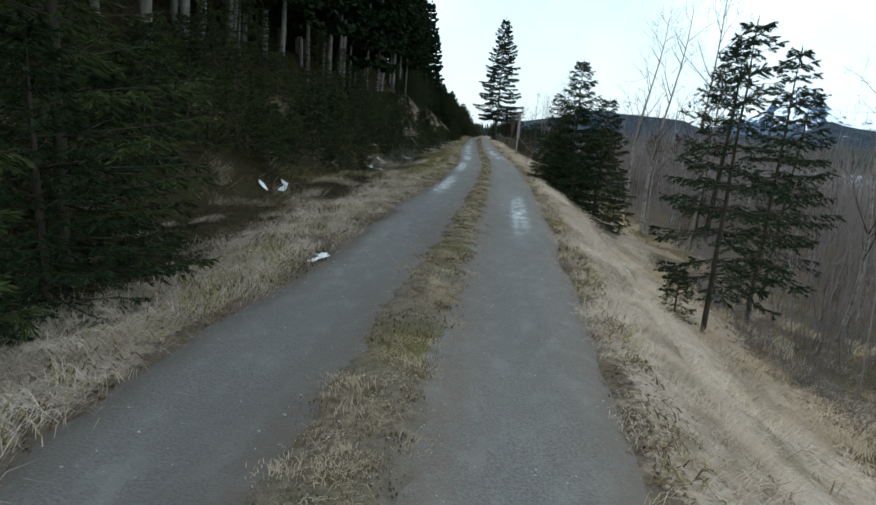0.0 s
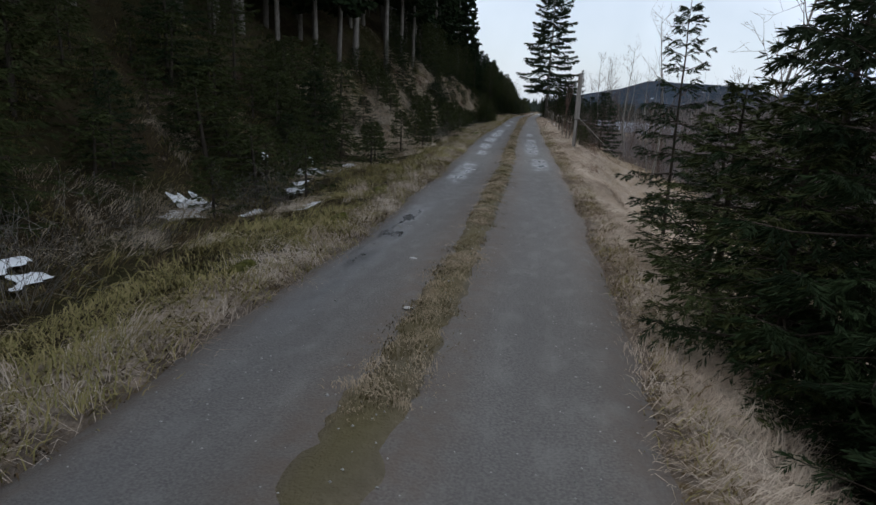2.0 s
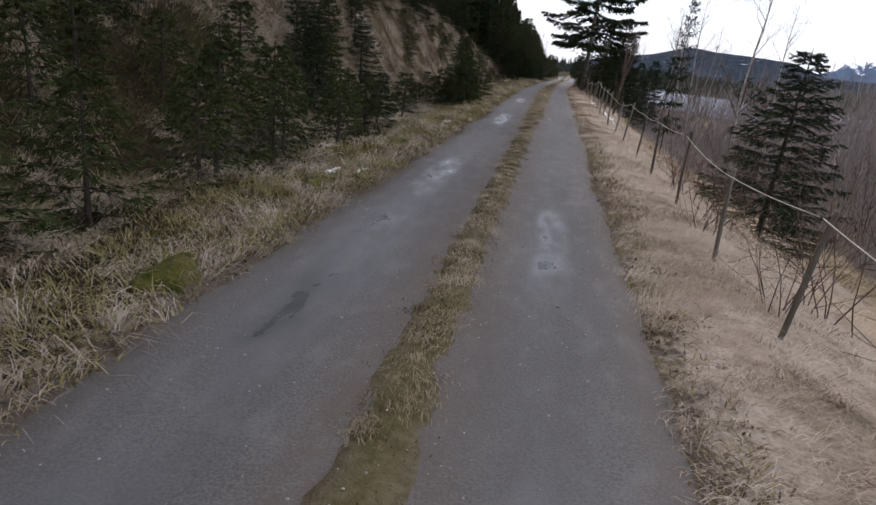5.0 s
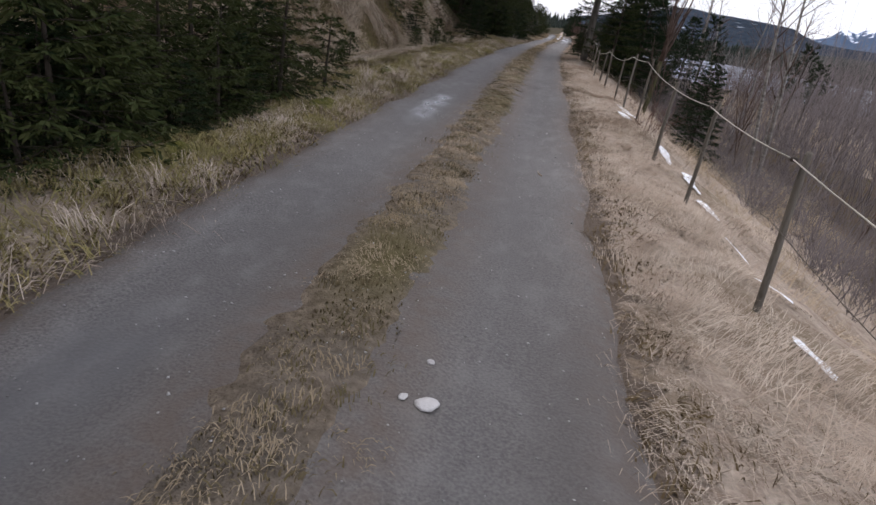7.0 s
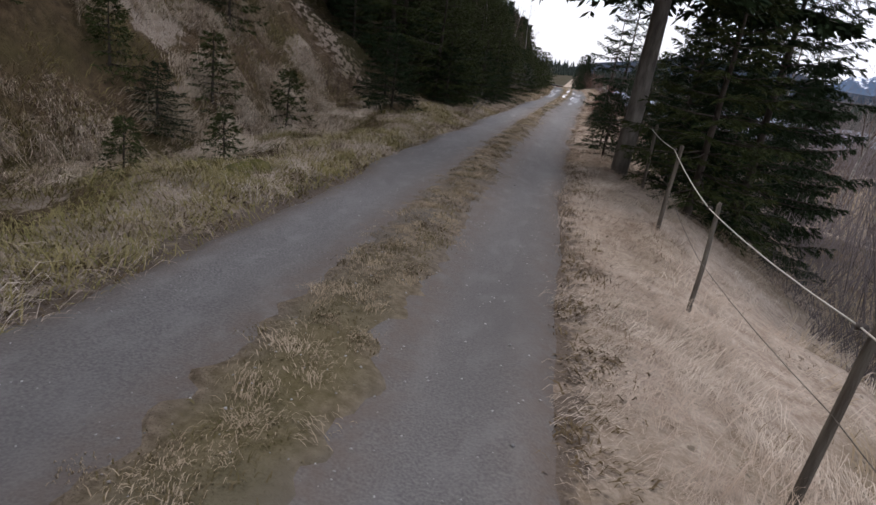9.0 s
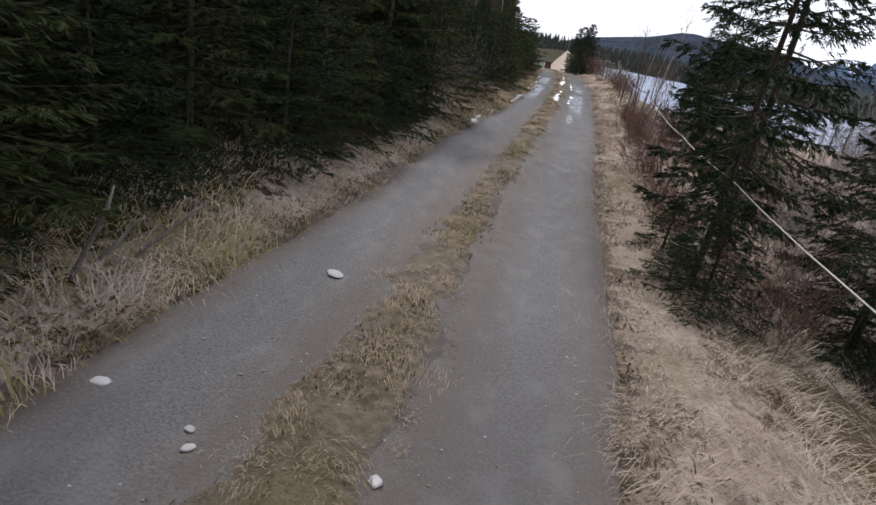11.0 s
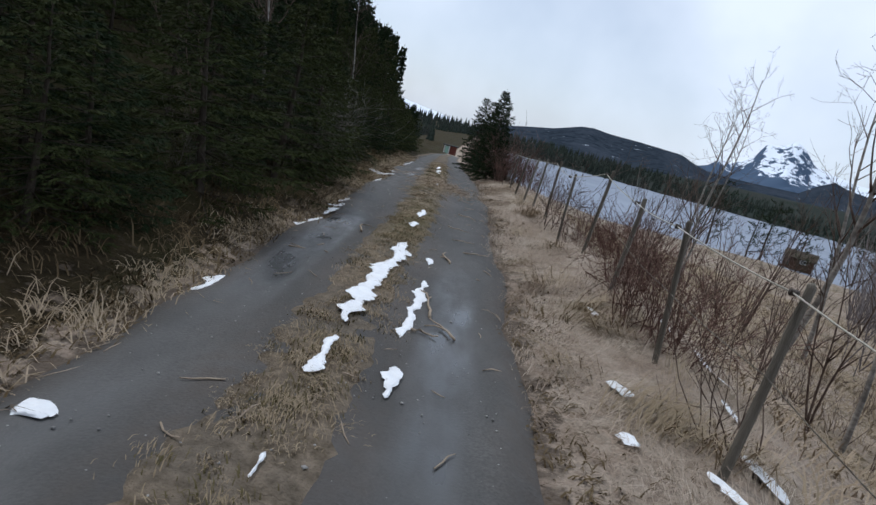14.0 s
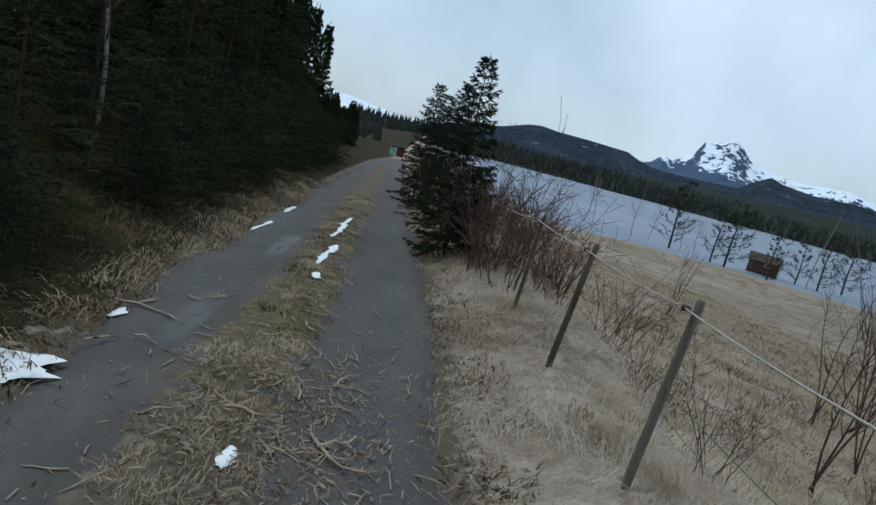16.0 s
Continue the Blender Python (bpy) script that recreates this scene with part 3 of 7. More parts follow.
def birch(name, h, seed, label, bark=None, stems=1, fine=3):
    """A leafless birch: pale trunk, slim rising limbs and fine twigs."""
    rng = np.random.RandomState(seed)
    root = new(name)
    trunk, twigs = Soup(), Soup()
    for sidx in range(stems):
        lean = rng.normal(0, 0.05 if stems == 1 else 0.13, 2)
        zs = np.linspace(-0.3, h * rng.uniform(0.85, 1.0), 10)
        pts = [np.array([lean[0] * z + 0.03 * h * math.sin(z / h * 5 + sidx), lean[1] * z + 0.02 * h * math.cos(z / h * 4), z]) for z in zs]
        rr = (0.006 * h + 0.010) / (1 if stems == 1 else 1.4)
        trunk.tube(pts, [max(0.006, rr * (1 - max(0, z) / h * 0.92)) for z in zs], 6)
        for k in range(int(h * 2.6)):
            i = rng.randint(3, 9)
            q = pts[i] + (pts[min(i + 1, 9)] - pts[i]) * rng.rand()
            az = rng.rand() * 6.28
            L = h * 0.2 * (1.15 - q[2] / h) + 0.25
            branchy(twigs, rng, q, (math.cos(az) * 0.7, math.sin(az) * 0.7, 0.75), L, 0.003 * h * (1.1 - q[2] / h) + 0.004, 2, 3, 0.3, fine, 0.5)
    trunk.build("trunk", bark or M_BIRCH, root)
    twigs.build("crown", M_TWIG, root, True, "fine leafless twigs")
    return tagged(root, label, "tree")


def bush(name, h, seed, label, mat=None, stems=14, spread=0.45, slim=1.0):
    """A leafless bush: many thin stems from one root, each forked."""
    rng = np.random.RandomState(seed)
    s = Soup()
    for k in range(stems):
        az, tilt = rng.rand() * 6.28, rng.uniform(0.05, spread)
        branchy(s, rng, (rng.normal(0, 0.12), rng.normal(0, 0.12), -0.1), (math.cos(az) * tilt, math.sin(az) * tilt, 1), h * rng.uniform(0.6, 1.05), (0.006 + 0.004 * h) * slim, 2, 3, 0.1, 3, 0.45)
    ob = s.build(name, mat or M_REDTWIG)
    return tagged(ob, label, "bush")


def at(off, y, turn=0.0, size=1.0, lean=0.0, sink=0.0, wide=1.0):
    x, y, z = ground_at(off, y)
    return Matrix.LocRotScale((x, y, z - sink), Euler((lean * 0.3, lean, turn)), (size * wide, size * wide, size))


# ---- ground, track, lake ----
def build_ground():
    off = np.concatenate([-np.geomspace(900, 21, 20), np.arange(-20, -6, 0.35), np.arange(-6, 6.01, 0.2), np.arange(6.5, 9, 0.5), np.arange(9.5, 30, 0.8), np.geomspace(31, 1400, 28)])
    ys = np.concatenate([np.linspace(-300, -25, 8), np.arange(-20, -4, 1.0), np.arange(-4, 146, 0.4), np.arange(146.8, 200, 0.9), np.arange(201, 290, 2.5), np.geomspace(295, 2500, 14)])
    O, Y = np.meshgrid(off, ys)
    X = O + track_x(Y)
    Z = ground_z(X, Y)
    n, k = O.shape
    idx = np.arange(n * k).reshape(n, k)
    f = np.stack([idx[:-1, :-1], idx[:-1, 1:], idx[1:, 1:], idx[1:, :-1]], -1).reshape(-1, 4)
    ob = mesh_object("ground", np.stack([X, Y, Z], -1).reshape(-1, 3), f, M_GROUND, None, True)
    def past(o, edge, soft=0.5):
        return np.clip((edge - o) / soft + 0.5, 0, 1)

    def between(lo, hi, soft=3.0):
        return np.clip((Y - lo) / soft + 0.5, 0, 1) * np.clip((hi - Y) / soft + 0.5, 0, 1)

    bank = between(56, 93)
    # wood's edge by station; the litter with its painted shade starts here
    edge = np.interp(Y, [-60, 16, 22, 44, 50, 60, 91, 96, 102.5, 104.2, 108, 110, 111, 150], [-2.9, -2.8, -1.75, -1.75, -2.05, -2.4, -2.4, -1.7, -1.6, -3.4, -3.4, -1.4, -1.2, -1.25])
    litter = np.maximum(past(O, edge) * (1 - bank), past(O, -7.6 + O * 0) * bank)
    worn = np.clip((lattice(X * 2.6 + 11, Y * 1.1 + 4) * 0.5 + lattice(X * 4.4, Y * 2.4 + 9) * 0.5 - 0.25) / 0.2, 0, 1)
    heath = np.maximum(past(O, edge) * bank * worn, np.maximum(past(-O, -np.interp(Y, [0, 20, 40, 62, 80], [5.6, 6.2, 8.5, 7.5, 6.0]), 2.0) * between(-400, 97), past(-O, -1.9 + O * 0) * between(95, 101.5, 1.5)))
    heath = np.maximum(heath, np.clip((O - 2.6) / 2, 0, 0.4) * between(108, 400, 8) * np.clip(0.9 * lattice(X * 0.45 + 8, Y * 0.4) + 0.8 * lattice(X * 0.13, Y * 0.11 + 17), 0.2, 1.0))
    beyond = np.abs(O) - np.where(O < 0, half_left(Y), half_right(Y))
    verge = np.clip(1.15 - beyond / 0.32, 0, 1) * (Y < 200)
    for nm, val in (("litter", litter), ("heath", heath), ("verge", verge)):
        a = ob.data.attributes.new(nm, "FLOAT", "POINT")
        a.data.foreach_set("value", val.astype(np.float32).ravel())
    tagged(ob, "hillside ground matted with dry winter grass and moss", "ground", kind="structure")


build_ground()


def strip_half(y):
    return np.interp(y, [-10, 8, 14, 22, 36, 42, 56, 64, 80, 93, 98, 106, 112, 128, 160], [0.30, 0.28, 0.22, 0.17, 0.2, 0.16, 0.18, 0.26, 0.33, 0.26, 0.19, 0.19, 0.25, 0.32, 0.3])


# wet stretches of the ruts: offset, station, length, width
WET = [(0.9, 11.8, 5.2, 0.28), (-0.98, 16.3, 5.0, 0.3), (-0.98, 24.0, 5.0, 0.3), (-0.92, 31.2, 4.0, 0.34), (-0.85, 36.5, 1.6, 0.3), (-0.92, 39.5, 2.6, 0.36), (-0.95, 43.2, 3.0, 0.4), (-0.92, 47.4, 3.6, 0.4), (-0.92, 51.4, 3.2, 0.32), (0.7, 39.6, 5.6, 0.42),
           (0.88, 33.9, 3.0, 0.38), (0.76, 43.9, 2.4, 0.32), (0.7, 49.0, 2.6, 0.28), (-0.82, 60.5, 3.0, 0.3), (-0.84, 69.4, 2.4, 0.28), (-0.72, 112.4, 5.0, 0.34), (-0.68, 118.4, 3.6, 0.34), (0.66, 111.0, 5.5, 0.34), (0.7, 116.5, 3.4, 0.3), (0.57, 106.9, 2.2, 0.12), (-0.5, 130.5, 1.3, 0.18), (-0.58, 127.6, 0.9, 0.16)]


def build_road():
    ys = np.arange(-12, 200, 0.2)
    s = np.linspace(-1, 1, 33)
    S, Y = np.meshgrid(s, ys)
    edge = 0.2 * (lattice(Y * 0.8, Y * 0 + 3) - 0.5) + 0.06 * (lattice(Y * 3, Y * 0 + 13) - 0.5)
    edge2 = 0.2 * (lattice(Y * 0.8, Y * 0 + 40.5) - 0.5) + 0.06 * (lattice(Y * 3, Y * 0 + 60) - 0.5)
    O = np.where(S < 0, S * (half_left(Y) + 0.08 + edge), S * (half_right(Y) + 0.08 + edge2))
    X = O + track_x(Y)
    rut = -0.035 * np.exp(-((np.abs(O) - 0.72) / 0.3) ** 2) + 0.02 * np.exp(-(O / 0.3) ** 2)
    Z = track_z(Y) + 0.025 + rut - 0.07 * np.clip(np.abs(S) - 0.86, 0, 1) / 0.14 + 0.02 * (lattice(X * 3, Y * 1.2) - 0.5) + 0.012 * (lattice(X * 9, Y * 6) - 0.5)
    n, k = S.shape
    idx = np.arange(n * k).reshape(n, k)
    f = np.stack([idx[:-1, :-1], idx[:-1, 1:], idx[1:, 1:], idx[1:, :-1]], -1).reshape(-1, 4)
    ob = mesh_object("road", np.stack([X, Y, Z], -1).reshape(-1, 3), f, M_GRAVEL, None, True)
    wet = np.zeros(S.shape)
    for po, py, ln, wd in WET:
        wet = np.maximum(wet, np.exp(-((O - po) / (wd * 0.62)) ** 4) * np.exp(-((Y - py) / (ln * 0.56)) ** 4))
    damp = 0.62 * np.clip((Y - 104) / 10, 0, 1) + 0.15
    wet = wet + 0.2 * np.exp(-((np.abs(O) - 0.75) / 0.28) ** 2)
    soil = np.clip((np.abs(S) - 0.74) / 0.22, 0, 1) * 0.9 + 0.75 * np.exp(-((np.abs(O) - strip_half(Y) - 0.06) / 0.2) ** 2)
    tread = np.zeros(S.shape)
    for po, y0, y1 in ((0.36, 96, 108), (0.82, 96, 109), (-0.55, 97, 106), (-1.0, 38, 46), (-0.7, 70, 78), (0.62, 68, 78)):
        tread = np.maximum(tread, np.exp(-((O - po) / 0.13) ** 4) * np.clip((Y - y0) / 2, 0, 1) * np.clip((y1 - Y) / 2, 0, 1))
    for nm, val in (("wet", wet), ("soil", soil), ("damp", damp), ("tread", tread)):
        a = ob.data.attributes.new(nm, "FLOAT", "POINT")
        a.data.foreach_set("value", np.clip(val, 0, 1).astype(np.float32).ravel())
    tagged(ob, "narrow damp gravel track with two wheel ruts", "road", kind="structure")


build_road()


def build_strip():
    ys = np.arange(-12, 190, 0.07)
    s = np.linspace(-1, 1, 9)
    S, Y = np.meshgrid(s, ys)
    w = strip_half(Y) * (0.65 + 0.4 * lattice(Y * 1.1, Y * 0 + 11) + 0.3 * lattice(Y * 6, Y * 0 + 4) + 0.3 * lattice(Y * 15, Y * 0 + 41)) + 0.03
    w2 = strip_half(Y) * (0.65 + 0.4 * lattice(Y * 1.1, Y * 0 + 77) + 0.3 * lattice(Y * 6, Y * 0 + 23) + 0.3 * lattice(Y * 15, Y * 0 + 91)) + 0.03
    O = np.where(S < 0, S * w, S * w2)
    X = O + track_x(Y)
    Z = track_z(Y) + 0.022 + 0.045 * (1 - S ** 2) ** 1.5 + 0.03 * (lattice(X * 7, Y * 7) - 0.5) * (1 - S ** 4) - 0.05 * (np.abs(S) > 0.99)
    n, k = S.shape
    idx = np.arange(n * k).reshape(n, k)
    f = np.stack([idx[:-1, :-1], idx[:-1, 1:], idx[1:, 1:], idx[1:, :-1]], -1).reshape(-1, 4)
    ob = mesh_object("centre_strip", np.stack([X, Y, Z], -1).reshape(-1, 3), f, M_STRIP, None, True)
    moss = 0.7 * np.interp(Y, [13, 18, 56, 61], [0, 1, 1, 0]) * np.clip(1.3 - np.abs(S), 0, 1) * (0.4 + 0.6 * lattice(Y * 1.4, S * 2 + 7))
    for my, ml, mw in ((1.6, 0.35, 0.7), (3.9, 0.4, 0.9), (7.3, 0.8, 0.6), (13.5, 1.0, 0.6), (31.0, 1.5, 0.7), (46.0, 2.5, 0.8), (63.4, 0.6, 0.8), (70.5, 1.6, 0.7), (75.5, 1.0, 0.7), (79.0, 1.6, 0.6), (93.2, 0.5, 0.5), (96.5, 0.4, 0.5), (101.0, 1.0, 0.4), (121.0, 2.0, 0.6), (128.0, 1.6, 0.6)):
        moss = np.maximum(moss, (1.0 if my < 8 else 0.9) * mw * np.exp(-((Y - my) / ml) ** 2) * np.exp(-((S - 0.1) / 0.7) ** 4))
    a = ob.data.attributes.new("moss", "FLOAT", "POINT")
    a.data.foreach_set("value", moss.astype(np.float32).ravel())
    a = ob.data.attributes.new("edge", "FLOAT", "POINT")
    bare = np.interp(Y, [12, 18, 40, 58, 63, 92, 96, 107, 111], [0, 0, 0, 0, 0, 0, 0.22, 0.22, 0])
    a.data.foreach_set("value", (np.abs(S) + bare).astype(np.float32).ravel())
    nt = M_STRIP.node_tree
    bsdf = nt.nodes["Principled BSDF"]
    at_edge, grain, times, mix = nt.nodes.new("ShaderNodeAttribute"), nt.nodes.new("ShaderNodeTexNoise"), nt.nodes.new("ShaderNodeMath"), nt.nodes.new("ShaderNodeMixRGB")
    at_edge.attribute_name = "edge"
    grain.inputs["Scale"].default_value, grain.inputs["Detail"].default_value = 11, 5
    times.operation = "MULTIPLY_ADD"
    times.inputs[1].default_value = 2.2
    nt.links.new(grain.outputs["Fac"], times.inputs[0])
    nt.links.new(at_edge.outputs["Fac"], times.inputs[2])
    past_edge = nt.nodes.new("ShaderNodeMath")
    past_edge.operation = "SUBTRACT"
    past_edge.inputs[1].default_value = 1.88
    nt.links.new(times.outputs[0], past_edge.inputs[0])
    scale = nt.nodes.new("ShaderNodeMath")
    scale.operation = "MULTIPLY"
    scale.use_clamp = True
    scale.inputs[1].default_value = 3.0
    nt.links.new(past_edge.outputs[0], scale.inputs[0])
    nt.links.new(scale.outputs[0], mix.inputs[0])
    nt.links.new(bsdf.inputs["Base Color"].links[0].from_socket, mix.inputs[1])
    mix.inputs[2].default_value = (0.122, 0.112, 0.102, 1)
    at_moss, green = nt.nodes.new("ShaderNodeAttribute"), nt.nodes.new("ShaderNodeMixRGB")
    at_moss.attribute_name = "moss"
    green.inputs[2].default_value = (0.105, 0.09, 0.03, 1)
    nt.links.new(at_moss.outputs["Fac"], green.inputs[0])
    nt.links.new(mix.outputs["Color"], green.inputs[1])
    nt.links.new(green.outputs["Color"], bsdf.inputs["Base Color"])
    tagged(ob, "mossy grassy hump between the wheel ruts", "grass strip", kind="structure")


build_strip()


def build_lake():
    n = 24
    xs, ys = np.linspace(-120, 1500, n), np.linspace(40, 1500, n)
    X, Y = np.meshgrid(xs, ys)
    idx = np.arange(n * n).reshape(n, n)
    f = np.stack([idx[:-1, :-1], idx[:-1, 1:], idx[1:, 1:], idx[1:, :-1]], -1).reshape(-1, 4)
    ob = mesh_object("water", np.stack([X, Y, X * 0 - 10.0], -1).reshape(-1, 3), f, M_LAKE, None, True)
    tagged(ob, "pale frozen lake beyond the sloping field", "lake", kind="structure")


build_lake()

EYE_X, EYE_Y = -1.6, 123.5


def build_range(name, label, az, el, r0, r1, base, mat, rough, steps=14, seed=3, cut=0.0, prof=None):
    """A hill or mountain as a sheet that climbs from its foot to a skyline given by bearing and height in degrees."""
    a = np.arange(az[0], az[-1], 0.2)
    top = np.interp(a, az, el)
    T, A = np.meshgrid(np.linspace(0, 1, steps), np.radians(a), indexing="ij")
    R = r0 + (r1 - r0) * T
    H = np.tan(np.radians(np.interp(np.degrees(A), az, el))) * r1 + 1.6 - base
    rise = T ** 1.15 if prof is None else np.interp(T, prof[0], prof[1])
    Z = base + H * rise
    X, Y = EYE_X + R * np.sin(A), EYE_Y + R * np.cos(A)
    ridge = np.abs(lattice(X / rough / 3 + 50, Y / rough / 3 + seed) - 0.5) * 2
    Z = Z - cut * H * (1 - ridge) * T * (1 - T) * 2
    Z = Z + rough * (lattice(X / rough / 5 + seed, Y / rough / 5) - 0.5 + 0.5 * (lattice(X / rough / 1.6, Y / rough / 1.6 + seed) - 0.5)) * (0.25 + 0.75 * T) * (1.12 - T)
    n, k = X.shape
    back = np.stack([X[-1] * 1.05, Y[-1] * 1.05, X[-1] * 0 + base], -1)
    idx = np.arange((n + 1) * k).reshape(n + 1, k)
    f = np.stack([idx[:-1, :-1], idx[:-1, 1:], idx[1:, 1:], idx[1:, :-1]], -1).reshape(-1, 4)
    v = np.concatenate([np.stack([X, Y, Z], -1).reshape(-1, 3), back])
    ob = mesh_object(name, v, f, mat, None, True)
    return tagged(ob, label, "hill", kind="structure")


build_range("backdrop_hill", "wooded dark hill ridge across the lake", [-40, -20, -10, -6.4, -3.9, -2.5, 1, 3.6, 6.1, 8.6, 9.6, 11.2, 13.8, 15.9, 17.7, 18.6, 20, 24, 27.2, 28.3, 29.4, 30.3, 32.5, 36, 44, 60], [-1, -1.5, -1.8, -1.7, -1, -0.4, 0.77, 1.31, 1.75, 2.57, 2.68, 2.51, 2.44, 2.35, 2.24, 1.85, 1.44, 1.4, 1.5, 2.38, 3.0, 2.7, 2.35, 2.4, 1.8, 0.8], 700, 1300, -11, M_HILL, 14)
build_range("backdrop_shore_woods", "dark forested far shore of the lake", [-40, -10, 0, 5, 9, 12, 17, 22, 27, 31, 45, 60], [-1, -1.4, -0.6, -0.3, -0.2, -0.1, 0.3, 0.7, 0.8, 1.0, 1.0, 0.6], 440, 690, -10.6, M_FARWOOD, 4)
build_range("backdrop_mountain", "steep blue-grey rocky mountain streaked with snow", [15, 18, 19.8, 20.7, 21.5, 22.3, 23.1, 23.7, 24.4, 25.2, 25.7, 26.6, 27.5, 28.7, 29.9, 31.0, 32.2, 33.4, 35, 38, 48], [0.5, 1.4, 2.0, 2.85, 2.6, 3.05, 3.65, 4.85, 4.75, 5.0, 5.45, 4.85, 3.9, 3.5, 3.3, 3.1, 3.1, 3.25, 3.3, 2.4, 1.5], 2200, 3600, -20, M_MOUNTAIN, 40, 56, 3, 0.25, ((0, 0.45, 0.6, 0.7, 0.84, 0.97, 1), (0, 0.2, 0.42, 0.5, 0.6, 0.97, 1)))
build_range("backdrop_snow_fell", "distant fell with patches of snow", [-24, -18, -12, -8, -5, -2.5, 0, 3], [1.5, 1.6, 1.3, 0.95, 0.55, 0.2, -0.1, -0.4], 2000, 3300, -20, M_FELL, 26, 24, 9, 0.4)


def far_trees(name, label, count, seed, az0, az1, r0, r1, hmin, hmax, zf):
    """Distant conifers as small ragged spires, too many to count."""
    rng = np.random.RandomState(seed)
    v, f, n = [], [], 0
    for i in range(count):
        a, r = math.radians(rng.uniform(az0, az1)), rng.uniform(r0, r1)
        x, y = EYE_X + r * math.sin(a), EYE_Y + r * math.cos(a)
        z, h = zf(x, y, a, r), rng.uniform(hmin, hmax)
        w = h * rng.uniform(0.13, 0.22)
        for lo, hi, k in ((0.05, 0.55, 1.0), (0.3, 0.8, 0.72), (0.55, 1.0, 0.45)):
            t = rng.rand() * 6
            for s in range(6):
                rr = w * k * (1.0 if s % 2 else 0.6)
                v.append((x + rr * math.cos(t + s * 1.047), y + rr * math.sin(t + s * 1.047), z + h * lo * rng.uniform(0.8, 1.2)))
            v.append((x, y, z + h * hi))
            f += [(n + s, n + (s + 1) % 6, n + 6) for s in range(6)]
            n += 7
    ob = mesh_object(name, v, np.array(f), M_FARWOOD)
    tagged(ob, label, "forest", kind="stuff")


far_trees("far_shore_forest", "dark conifers crowding the far lake shore", 2200, 5, -8, 45, 446, 680, 6, 11, lambda x, y, a, r: -10.5 + (r - 440) / 250 * 11)
far_trees("far_plain_forest", "dark conifers on the flat land beyond the plantation", 900, 8, -32, -4.6, 150, 460, 3.5, 6, lambda x, y, a, r: float(ground_z(np.array([x]), np.array([y]))[0]) - 0.3)

# ---- big spruce, right-hand trees ----
big = spruce("roadside_spruce", 16.5, 3.7, 21, M_NEEDLE, clear=0.2, whorl=0.55, per=15, needle=0.2, thin=0.8, trunk_r=0.15, droop=0.3, broad=0.2, bark=M_GREYBARK,
             label="tall old spruce with bare lower trunk beside the fence")
big.matrix_basis = at(2.15, 87.6, 0.4)

SPRUCE_MID = spruce("young_spruce", 4.4, 1.5, 4, M_NEEDLE, clear=0.06, whorl=0.25, per=40, needle=0.062, broad=0.085, thin=1.25, label="dark green young spruce on the grassy slope")
SPRUCE_THIN = spruce("thin_spruce", 4.6, 1.25, 14, M_NEEDLE, clear=0.2, whorl=0.32, per=36, needle=0.065, broad=0.09, thin=0.85, trunk_r=0.045, label="slender open young spruce on the slope below the track")
SPRUCE_LOW = spruce("small_spruce", 1.7, 0.8, 6, M_NEEDLE_YOUNG, clear=0.03, whorl=0.2, per=9, needle=0.09, thin=0.7, label="small bushy spruce sapling on the bank")
SPRUCE_LOW2 = spruce("small_spruce", 2.0, 0.7, 9, M_NEEDLE_YOUNG, clear=0.05, whorl=0.24, per=9, needle=0.09, thin=0.7, label="small slim spruce sapling on the bank")
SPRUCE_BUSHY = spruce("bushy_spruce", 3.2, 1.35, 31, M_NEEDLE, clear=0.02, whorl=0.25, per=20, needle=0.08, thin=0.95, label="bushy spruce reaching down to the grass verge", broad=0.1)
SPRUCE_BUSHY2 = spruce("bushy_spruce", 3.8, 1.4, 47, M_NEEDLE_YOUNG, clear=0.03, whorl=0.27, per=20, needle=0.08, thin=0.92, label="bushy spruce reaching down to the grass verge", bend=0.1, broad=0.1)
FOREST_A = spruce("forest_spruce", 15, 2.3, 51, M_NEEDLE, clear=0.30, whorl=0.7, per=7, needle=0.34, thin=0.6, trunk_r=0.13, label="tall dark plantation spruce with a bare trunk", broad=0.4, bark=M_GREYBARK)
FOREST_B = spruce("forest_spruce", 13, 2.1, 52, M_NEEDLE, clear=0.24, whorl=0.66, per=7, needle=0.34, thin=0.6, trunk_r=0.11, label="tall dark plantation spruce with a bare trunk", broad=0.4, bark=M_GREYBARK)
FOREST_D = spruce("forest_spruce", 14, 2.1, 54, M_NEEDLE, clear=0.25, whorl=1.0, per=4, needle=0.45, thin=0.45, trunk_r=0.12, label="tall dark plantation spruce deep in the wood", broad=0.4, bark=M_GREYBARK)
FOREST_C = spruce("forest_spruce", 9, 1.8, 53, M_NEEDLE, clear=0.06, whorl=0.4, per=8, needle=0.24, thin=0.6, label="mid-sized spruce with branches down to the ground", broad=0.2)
PINE_A = pine("pine_tree", 6.5, 1.7, 61, "open-crowned pine in the valley wood")
PINE_LOW = pine("pine_tree", 5.5, 2.0, 62, "dark full-crowned pine on the lake shore", 0.1)
BIRCH_A = birch("birch_tree", 7.5, 71, "leafless birch with a pale trunk in the valley")
